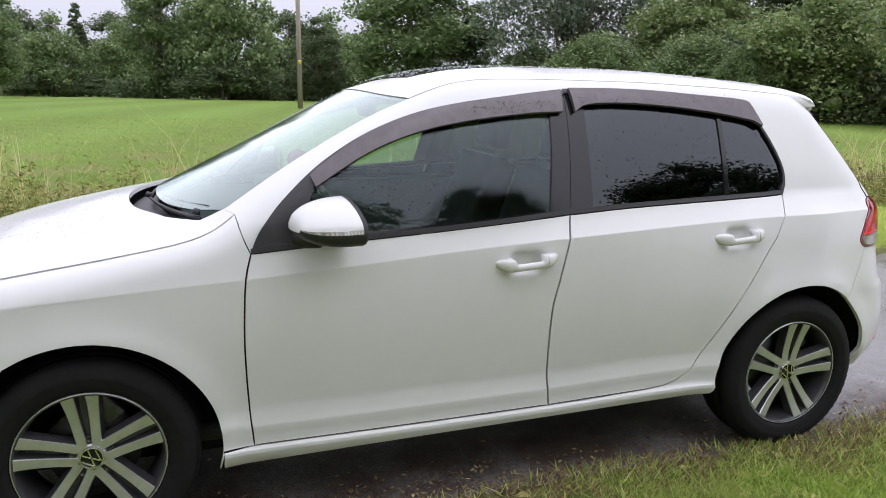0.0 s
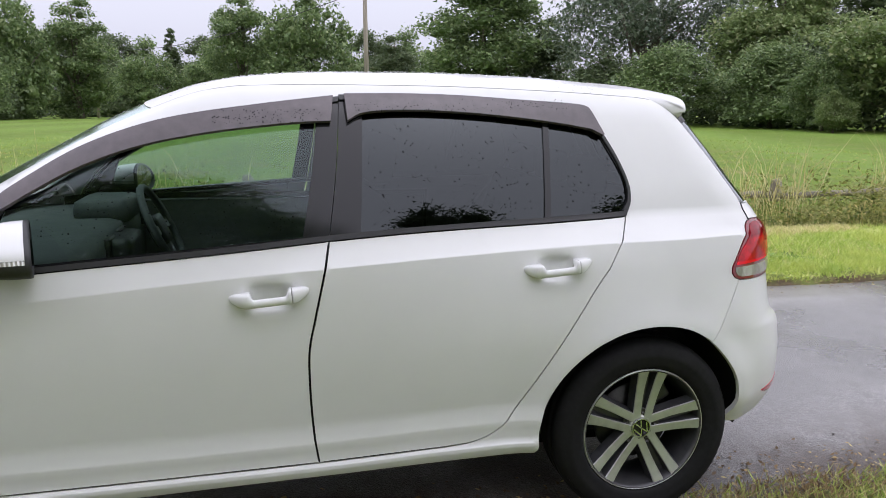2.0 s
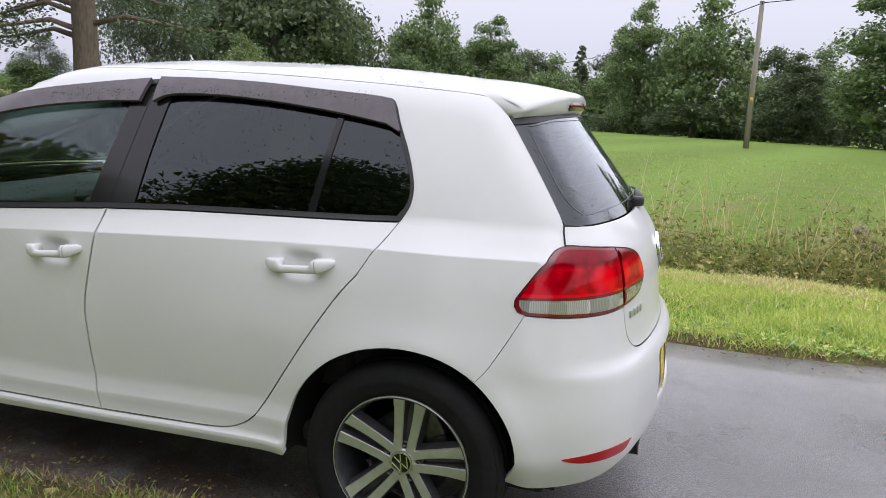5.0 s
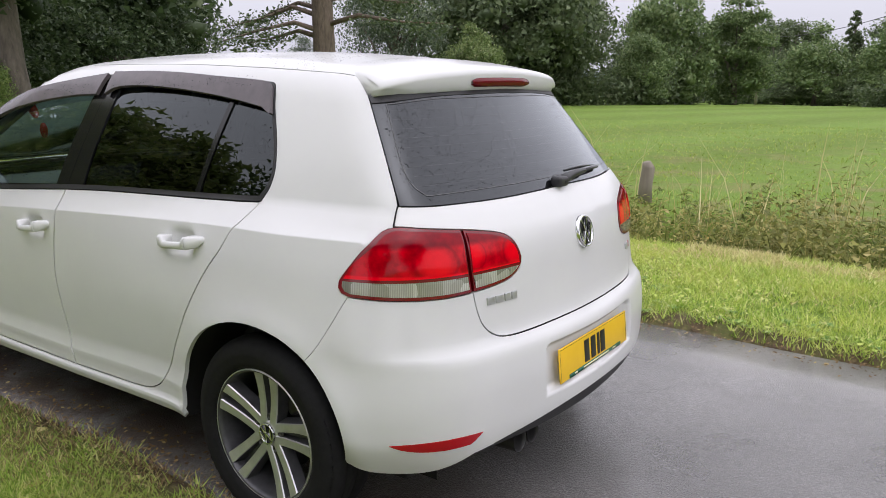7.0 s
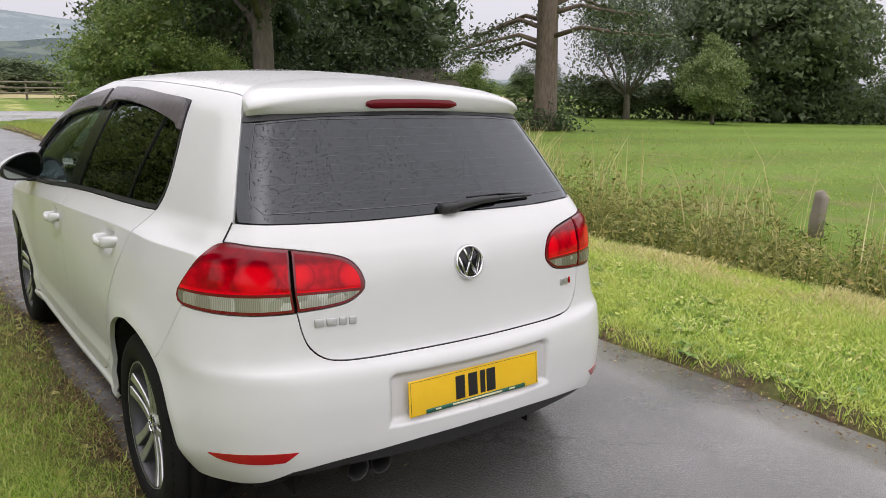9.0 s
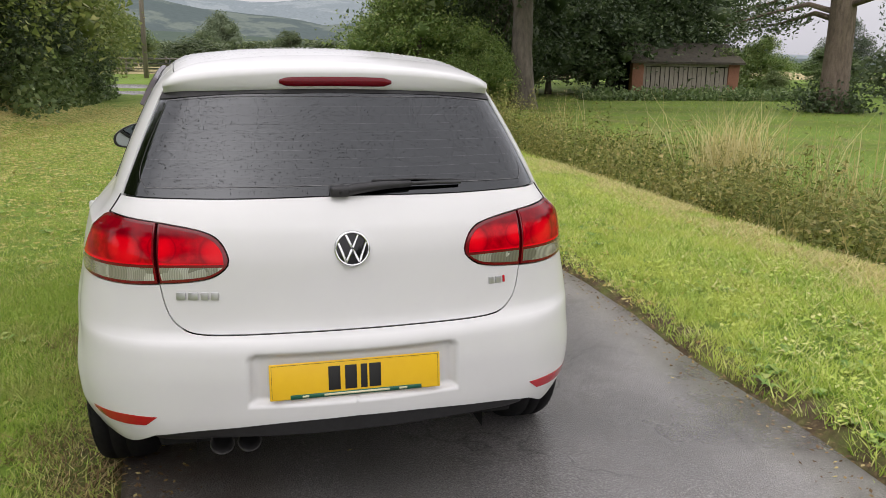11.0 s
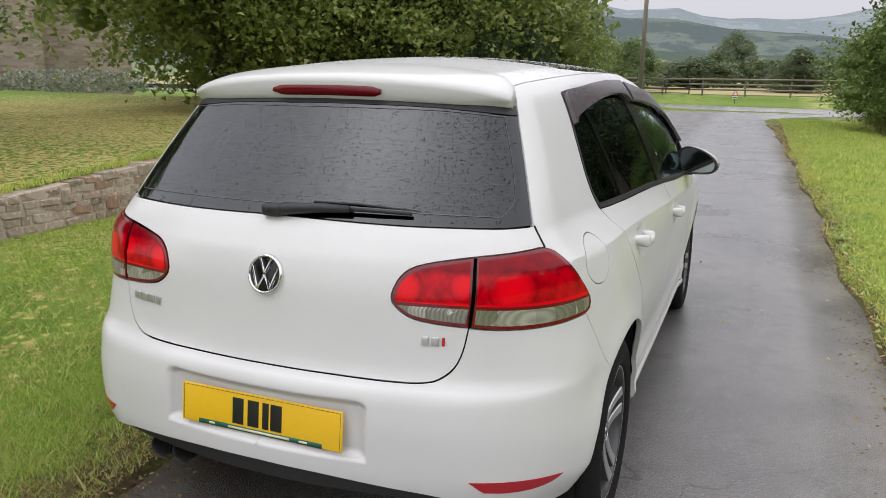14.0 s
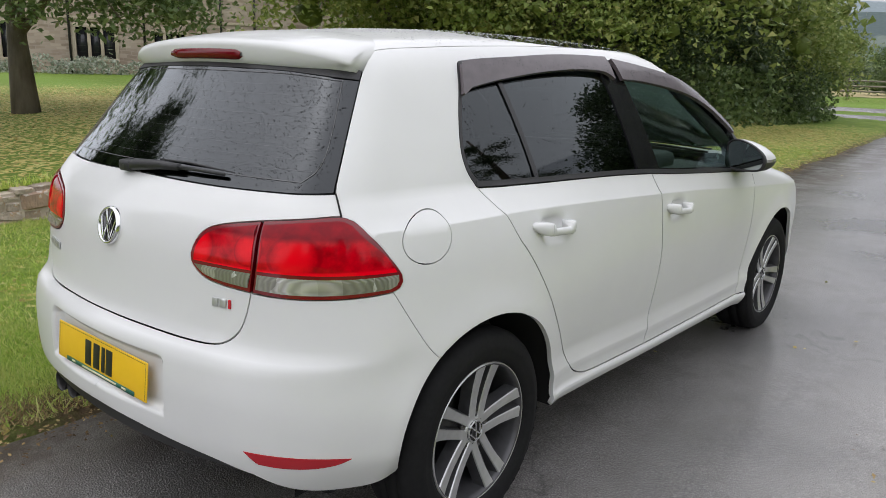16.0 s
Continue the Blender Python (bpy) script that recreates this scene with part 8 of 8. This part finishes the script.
for k in (0, 0.5, 1):
    put("upright", mesh_of("upright", *tube([(0.9 * k, 3 * k, 0.1), (0.9 * k, 3 * k, 1.1)], [0.035, 0.035], 6), M["steel"]), gate)
sign = thing("road_sign", "red and white triangular road sign with white plate", "sign", at=Matrix.Translation((44.6, 0.2, height(44.6, 0.2))) @ pose(0, 0, 0, 0, 0, 8) @ Matrix.Scale(0.6, 4))
put("post", mesh_of("post", *tube([(0, 0, 0), (0, 0, 1.1)], [0.03, 0.03], 8), M["steel"]), sign)
SW, SR = mat("sign_white", (0.8, 0.8, 0.78), 0.5), mat("sign_red", (0.55, 0.03, 0.03), 0.5)
put("red_triangle", mesh_of("red_triangle", [(-0.03, -0.32, 0.72), (-0.03, 0.32, 0.72), (-0.03, 0, 1.27), (-0.015, -0.32, 0.72), (-0.015, 0.32, 0.72), (-0.015, 0, 1.27)], [(2, 1, 0), (3, 4, 5), (0, 1, 4, 3), (1, 2, 5, 4), (2, 0, 3, 5)], SR, smooth=False), sign)
put("white_triangle", mesh_of("white_triangle", [(-0.036, -0.21, 0.78), (-0.036, 0.21, 0.78), (-0.036, 0, 1.15)], [(2, 1, 0)], SW, smooth=False), sign)
part("plate", boxed((-0.035, -0.27, 0.42), (-0.02, 0.27, 0.68), 0.004), SW, sign)
part("text_bar", boxed((-0.04, -0.2, 0.52), (-0.036, 0.2, 0.59)), M["plate_text"], sign)

stump_me = mesh_of("stump", *tube([(0, 0, -0.2), (0.01, 0, 0.25), (0.0, 0.02, 0.52), (0.02, 0.0, 0.60)], [0.085, 0.08, 0.075, 0.05], 8), WOOD)
for x, y, s in ((1.55, -6.35, 0.8), (-2.6, -6.2, 0.5), (-3.5, -6.25, 0.45), (-5.6, -6.3, 0.5), (-7.8, -6.4, 0.5), (-10.2, -6.4, 0.8)):
    o = new("fence_stump", stump_me)
    o.matrix_world = Matrix.Translation((x, y, height(x, y))) @ pose(0, 0, 0, (x * 31) % 9 - 4, (x * 17) % 7 - 3, x * 60) @ Matrix.Diagonal((1, 1, s, 1))
    tagged(o, "old weathered fence post stump among weeds", "post", group="ditch posts")
for x0, x1 in ((-10.2, -7.8), (-7.8, -5.6), (-5.6, -3.5), (-3.5, -2.6)):
    o = new("fence_rail", mesh_of("fence_rail", *tube([(x0, -6.28, 0.10 + height(x0, -6.28)), (x1, -6.25, 0.07 + height(x1, -6.25))], [0.05, 0.045], 6), WOOD))
    tagged(o, "low weathered fence rail in tall grass", "rail", group="ditch rails")

# ---- shed ----
shed = thing("shed", "old timber shed of vertical boards with mossy roof", "shed", at=Matrix.Translation((30.6, -20.5, -0.33)) @ pose(0, 0, 0, 0, 0, -6))
BRICK = grained("old_brick", (0.20, 0.085, 0.05), (0.30, 0.14, 0.09), 14, 0.9, relief=0.4)
ROOF = grained("mossy_roof", (0.035, 0.03, 0.024), (0.085, 0.075, 0.05), 5, 0.95, relief=0.6, distance=0.03)
for y in (-2.45, 2.45):
    part("brick_pier", boxed((-0.05, y - 0.28, -0.1), (0.35, y + 0.28, 1.85), 0.01), BRICK, shed)
part("wall", boxed((0.14, -2.3, -0.1), (3.4, 2.3, 1.85)), M["dark"], shed)
board = bpy.data.meshes.new("board")
bm = boxed((-0.012, -0.10, 0.0), (0.012, 0.10, 1.62), 0.004)
bm.to_mesh(board)
bm.free()
BOARD = grained("weathered_boards", (0.20, 0.175, 0.145), (0.36, 0.325, 0.275), 5.0, 0.9, relief=0.5, distance=0.01, stretch=(4, 4, 0.4))
board.materials.append(BOARD)
for k in range(19):
    put("board", board, shed, m=Matrix.Translation((0.06 if k % 2 else 0.035, -2.12 + k * 0.2355, 0.08 + 0.02 * math.sin(k * 5))))
part("eave_beam", boxed((-0.02, -2.7, 1.72), (0.12, 2.7, 1.86), 0.01), BOARD, shed)
rb = bmesh.new()
q = [rb.verts.new(p) for p in ((-0.25, -2.9, 1.84), (-0.25, 2.9, 1.84), (1.7, 2.9, 2.75), (1.7, -2.9, 2.75), (3.7, 2.9, 1.84), (3.7, -2.9, 1.84), (-0.25, -2.9, 1.94), (-0.25, 2.9, 1.94), (1.7, 2.9, 2.87), (1.7, -2.9, 2.87))]
for f in ((0, 1, 2, 3), (3, 2, 4, 5), (6, 9, 8, 7), (0, 6, 7, 1), (0, 3, 9, 6), (1, 7, 8, 2), (9, 5, 4, 8)):
    rb.faces.new([q[i] for i in f])
part("roof", rb, ROOF, shed, smooth=False)
ip = np.array([(30.6 + 0.1 + 0.5 * abs(r.randn()), -20.5 - 2.7 + 0.5 * r.randn(), 0.3 + 2.0 * r.rand()) for _ in range(1500)])
v, t = leaves_at(ip, 0.09, 0.1)
tagged(new("shed_creeper", big_mesh("shed_creeper", v, t, LEAF["light"])), "green creeper climbing the shed corner", "ivy", kind="stuff")

# ---- stone house beyond the upper lawn ----
m = mat("house_stone", (0.42, 0.38, 0.32), 0.9, spec=0.2)
n, l, b = nodes(m)
v = coords(m)
br = n.new("ShaderNodeTexBrick")
for key, val in (("Scale", 1.0), ("Mortar Size", 0.012), ("Brick Width", 0.42), ("Row Height", 0.135), ("Bias", 0.0)):
    br.inputs[key].default_value = val
br.inputs["Color1"].default_value, br.inputs["Color2"].default_value, br.inputs["Mortar"].default_value = (0.50, 0.41, 0.33, 1), (0.27, 0.205, 0.155, 1), (0.40, 0.33, 0.27, 1)
sep, comb = n.new("ShaderNodeSeparateXYZ"), n.new("ShaderNodeCombineXYZ")
wob = n.new("ShaderNodeVectorMath")
wob.operation = "ADD"
nz = n.new("ShaderNodeTexNoise")
nz.inputs["Scale"].default_value = 1.6
sc = n.new("ShaderNodeVectorMath")
sc.operation = "SCALE"
sc.inputs["Scale"].default_value = 0.22
l.new(v, nz.inputs["Vector"])
l.new(nz.outputs["Color"], sc.inputs[0])
l.new(v, wob.inputs[0])
l.new(sc.outputs[0], wob.inputs[1])
l.new(wob.outputs[0], sep.inputs[0])
l.new(sep.outputs["X"], comb.inputs["X"])
l.new(sep.outputs["Z"], comb.inputs["Y"])
l.new(comb.outputs[0], br.inputs["Vector"])
paint_socket(m, "Base Color", blend(m, ramp(m, noise_of(m, v, 0.8, 5), [(0.4, (0, 0, 0)), (0.7, (1, 1, 1))]), br.outputs["Color"], blend(m, 0.5, br.outputs["Color"], (0.5, 0.44, 0.36))))
bump(m, br.outputs["Fac"], -0.6, 0.03)
M["house"] = m
DRESS = grained("dressed_stone", (0.42, 0.35, 0.26), (0.54, 0.47, 0.36), 6, 0.85, relief=0.2)
LEAD = grained("lead_pane", (0.02, 0.022, 0.026), (0.04, 0.043, 0.05), 12, 0.15)
PIPE = mat("drainpipe_black", (0.02, 0.018, 0.018), 0.5)
# local x runs along the front to its right as seen from the drive, y goes into the house
away = radians(60)
hx, hy = -1.9 + 39.0 * math.cos(away), -1.8 + 39.0 * math.sin(away)
house = thing("house", "old grey stone house with mullioned windows", "house", at=Matrix.Translation((hx, hy, 0.55)) @ pose(0, 0, 0, 0, 0, math.degrees(away) - 90))
WINDOWS = [(-2.45, 0.90, 3, 1.62, 1.36), (0.75, 0.95, 3, 1.36, 1.15), (3.90, 1.00, 2, 0.92, 1.28), (-2.5, 4.3, 3, 1.9, 1.4), (0.75, 4.3, 3, 1.9, 1.4), (3.9, 4.05, 2, 1.1, 1.2), (-6.6, 0.85, 3, 1.7, 1.5)]
front = bmesh.new()
seen_ = {}


def spot(bm, pt):
    if pt not in seen_:
        seen_[pt] = bm.verts.new((pt[0], 0, pt[1]))
    return seen_[pt]


cuts_x = sorted({-14.0, 6.6} | {x - w / 2 for x, z, c, w, h in WINDOWS} | {x + w / 2 for x, z, c, w, h in WINDOWS})
cuts_z = sorted({-0.3, 6.6} | {z for x, z, c, w, h in WINDOWS} | {z + h for x, z, c, w, h in WINDOWS})
for a, c in zip(cuts_x[:-1], cuts_x[1:]):
    for e, g in zip(cuts_z[:-1], cuts_z[1:]):
        mx_, mz = (a + c) / 2, (e + g) / 2
        if any(abs(mx_ - x) < w / 2 and z < mz < z + h for x, z, k, w, h in WINDOWS):
            continue
        q = [spot(front, pt) for pt in ((a, e), (c, e), (c, g), (a, g))]
        front.faces.new(q)
ex = bmesh.ops.extrude_face_region(front, geom=front.faces[:])
bmesh.ops.translate(front, verts=[q for q in ex["geom"] if isinstance(q, bmesh.types.BMVert)], vec=(0, 0.5, 0))
bmesh.ops.recalc_face_normals(front, faces=front.faces[:])
part("wall", front, M["house"], house, smooth=False)
part("gable_wall", boxed((6.1, 0.5, -0.3), (6.6, 8, 6.6)), M["house"], house, smooth=False)
part("wing_wall", boxed((6.6, 2.2, -0.3), (11, 2.7, 4.2)), M["house"], house, smooth=False)
part("back_room", boxed((-14, 0.62, -0.3), (5.4, 7, 6.5)), M["dark"], house, smooth=False)
hr = bmesh.new()
q = [hr.verts.new(p) for p in ((-14.3, -0.35, 6.55), (6.3, -0.35, 6.55), (6.3, 4.0, 9.6), (-14.3, 4.0, 9.6), (6.3, 8.4, 6.55), (-14.3, 8.4, 6.55))]
for f in ((0, 1, 2, 3), (3, 2, 4, 5), (0, 3, 5), (1, 4, 2)):
    hr.faces.new([q[i] for i in f])
part("roof", hr, grained("stone_tiles", (0.10, 0.09, 0.08), (0.19, 0.175, 0.15), 6, 0.9, relief=0.5, distance=0.03), house, smooth=False)
wr = bmesh.new()
q = [wr.verts.new(p) for p in ((5.9, 1.95, 4.15), (11.3, 1.95, 4.15), (11.3, 5.0, 5.9), (5.9, 5.0, 5.9))]
wr.faces.new(q)
part("wing_roof", wr, bpy.data.materials["stone_tiles"], house, smooth=False)
part("string_course", boxed((-14, -0.05, 2.62), (6.05, 0.02, 2.74), 0.01), DRESS, house)
for x, z, c, w, h in WINDOWS:
    win = part("window", boxed((x - w / 2 - 0.16, -0.04, z - 0.16), (x + w / 2 + 0.16, 0.12, z), 0.02), DRESS, house, "stone mullioned leaded window")
    part("lintel", boxed((x - w / 2 - 0.16, -0.04, z + h), (x + w / 2 + 0.16, 0.12, z + h + 0.16), 0.02), DRESS, win)
    for sx in (-1, 1):
        part("jamb", boxed((x + sx * (w / 2 + 0.08) - 0.08, -0.03, z), (x + sx * (w / 2 + 0.08) + 0.08, 0.12, z + h), 0.01), DRESS, win)
    for k in range(1, c):
        xx = x - w / 2 + w * k / c
        part("mullion", boxed((xx - 0.07, -0.01, z), (xx + 0.07, 0.14, z + h), 0.01), DRESS, win)
    for k in range(c):
        a, e = x - w / 2 + w * k / c + 0.02, x - w / 2 + w * (k + 1) / c - 0.02
        part("pane", boxed((a, 0.16, z), (e, 0.18, z + h)), LEAD, win)
        for j in range(1, 5):
            part("lead_bar", boxed((a, 0.15, z + h * j / 5 - 0.008), (e, 0.165, z + h * j / 5 + 0.008)), PIPE, win)
for x in (-3.5, -0.35, 3.08, 4.64):
    pv, pf = tube([(x, -0.09, -0.2), (x, -0.09, 6.6)], [0.055, 0.055], 8)
    put("drainpipe", mesh_of("drainpipe", pv, pf, PIPE), house)
# lavender along the house
lp = []
r = np.random.RandomState(4)
for k in range(26):
    cx = -13 + k * 0.95 + 0.2 * r.randn()
    d = r.randn(520, 3)
    d /= np.linalg.norm(d, axis=1)[:, None]
    d[:, 2] = np.abs(d[:, 2])
    rad = 0.78 + 0.22 * r.rand()
    lp.append(np.array([cx, -1.9 + 0.25 * r.randn(), 0]) + d * rad * np.array([1.0, 0.9, 1.05]) * (0.85 + 0.2 * r.rand(520))[:, None])
lp = np.vstack(lp)
hm_ = house.matrix_world
M["lavender"] = island_mat("lavender_leaves", [(0.0, (0.24, 0.28, 0.20)), (0.6, (0.37, 0.41, 0.32)), (1.0, (0.50, 0.53, 0.44))], 0.8, 0.2)
v, t = leaves_at(np.array([tuple(hm_ @ Vector(p)) for p in lp]), 0.07, 0.2)
tagged(new("lavender_hedge", big_mesh("lavender_hedge", v, t, M["lavender"])), "grey-green lavender bushes along the house wall", "hedge", kind="stuff")

# ---- dry stone retaining wall at the edge of the upper lawn ----
def stone_mat(name, joined):
    m = mat(name, (0.30, 0.27, 0.23), 0.9, spec=0.25)
    n, l, b = nodes(m)
    oi = n.new("ShaderNodeNewGeometry" if joined else "ShaderNodeObjectInfo")
    v = coords(m)
    base_c = ramp(m, oi.outputs["Random Per Island" if joined else "Random"], [(0.0, (0.40, 0.32, 0.25)), (0.3, (0.52, 0.43, 0.34)), (0.6, (0.62, 0.53, 0.44)), (0.85, (0.50, 0.38, 0.28)), (1.0, (0.46, 0.27, 0.20))])
    sp = noise_of(m, v, 24, 6, 0.7)
    base_c = blend(m, ramp(m, sp, [(0.35, (0, 0, 0)), (0.7, (1, 1, 1))]), blend(m, 0.35, base_c, (0.10, 0.09, 0.07)), base_c)
    base_c = blend(m, ramp(m, noise_of(m, v, 9, 4), [(0.55, (0, 0, 0)), (0.66, (1, 1, 1))]), base_c, blend(m, 0.7, base_c, (0.50, 0.28, 0.10)))
    base_c = blend(m, ramp(m, noise_of(m, v, 17, 5), [(0.56, (0, 0, 0)), (0.62, (1, 1, 1))]), base_c, blend(m, 0.75, base_c, (0.68, 0.66, 0.62)))
    paint_socket(m, "Base Color", base_c)
    bump(m, blend(m, 0.5, sp, noise_of(m, v, 60, 4)), 1.0, 0.03)
    return m


M["wall_stone"], M["wall_stones"] = stone_mat("wall_stone", False), stone_mat("wall_stones", True)
wall = new("wall_retaining", None)
tagged(wall, "low old retaining wall of mortared pinkish grey rubble", "wall", kind="structure")
tops_at = lambda x: 0.27 + 0.078 * max(0.0, min(4.2, x))
core_v, core_f = [], []
for k in range(95):
    x = -12 + 0.25 * k
    core_v += [(x, 4.502, -0.1), (x, 4.502, tops_at(x) - 0.035), (x, 4.66, tops_at(x) - 0.035), (x, 4.66, -0.1)]
    if k:
        core_f += [(4 * k - 4 + i, 4 * k - 4 + (i + 1) % 4, 4 * k + (i + 1) % 4, 4 * k + i) for i in range(4)]
core_f += [(3, 2, 1, 0), tuple(4 * 94 + i for i in range(4))]
put("core", mesh_of("core", core_v, [f[::-1] for f in core_f], grained("mortar", (0.40, 0.33, 0.26), (0.58, 0.50, 0.41), 24, 0.95, relief=0.8, distance=0.01), smooth=False), wall)


def stone_mesh(seed, w, h):
    r = random.Random(seed)
    bm = bmesh.new()
    bmesh.ops.create_cube(bm, size=1)
    bmesh.ops.bevel(bm, geom=bm.edges[:], offset=0.12, segments=1, affect="EDGES")
    for p in bm.verts:
        p.co = Vector((p.co.x * w * (1 + 0.10 * (r.random() - 0.5)), p.co.y * 0.16 + 0.02 * (r.random() - 0.5), p.co.z * h * (1 + 0.14 * (r.random() - 0.5))))
    me = bpy.data.meshes.new("stone")
    bm.to_mesh(me)
    bm.free()
    me.materials.append(M["wall_stone"])
    return me


shapes = {(w, k): stone_mesh(w * 10 + k, 0.055 + 0.05 * w, 0.1) for w in range(1, 5) for k in range(4)}
r = random.Random(21)
z = 0.0
for row, tall_ in enumerate((0.09, 0.075, 0.085, 0.06, 0.07, 0.085, 0.06, 0.07, 0.06)):
    x = -0.3 + 0.1 * r.random()
    while x < 6.6:
        w = r.choice((1, 1, 2, 2, 3, 3, 4))
        ww = 0.055 + 0.05 * w
        dz = 0.02 * noise.noise((x * 1.3, row * 3.0, 5))
        room = tops_at(x) + 0.012 * math.sin(x * 9) - z
        big = row % 2 == 0 and r.random() < 0.22
        fit_ = min(tall_ * (1.9 if big else 1.0), room + 0.012)
        if room > 0.022:
            put("stone", shapes[(w, r.randint(0, 3))], wall, m=Matrix.Translation((x + ww / 2, 4.568 - 0.012 * big + 0.022 * (r.random() - 0.5), -0.02 + z + fit_ / 2 + dz * (fit_ == tall_))) @ pose(0, 0, 0, 4 * (r.random() - 0.5), 13 * (r.random() - 0.5), 12 * (r.random() - 0.5)) @ Matrix.Diagonal((1, 1, fit_ / 0.1 * (0.84 + 0.22 * r.random()), 1)))
        x += ww + 0.004 + 0.012 * r.random()
    z += tall_ - 0.004
# the rest of the wall in one mesh
vs, fs = [], []
for x0, x1 in ((-6.0, -0.3), (6.6, 11.5)):
    for row in range(9):
        x = x0
        while x < x1:
            w = 0.1 + 0.16 * r.random()
            if 0.07 * row + 0.02 < tops_at(x):
                o = len(vs)
                vs += [Vector((x + w / 2 + a * w / 2 * (0.85 + 0.12 * r.random()), 4.575 + 0.03 * (r.random() - 0.5) + b_ * 0.08, 0.015 + 0.07 * row + c * 0.033 * (0.85 + 0.15 * r.random()))) for a in (-1, 1) for b_ in (-1, 1) for c in (-1, 1)]
                fs += [tuple(o + i for i in q) for q in ((0, 1, 3, 2), (4, 6, 7, 5), (0, 4, 5, 1), (2, 3, 7, 6), (1, 5, 7, 3), (0, 2, 6, 4))]
            x += w + 0.01
tagged(put("stones", mesh_of("stones", vs, fs, M["wall_stones"], smooth=False), wall), kind="stuff")
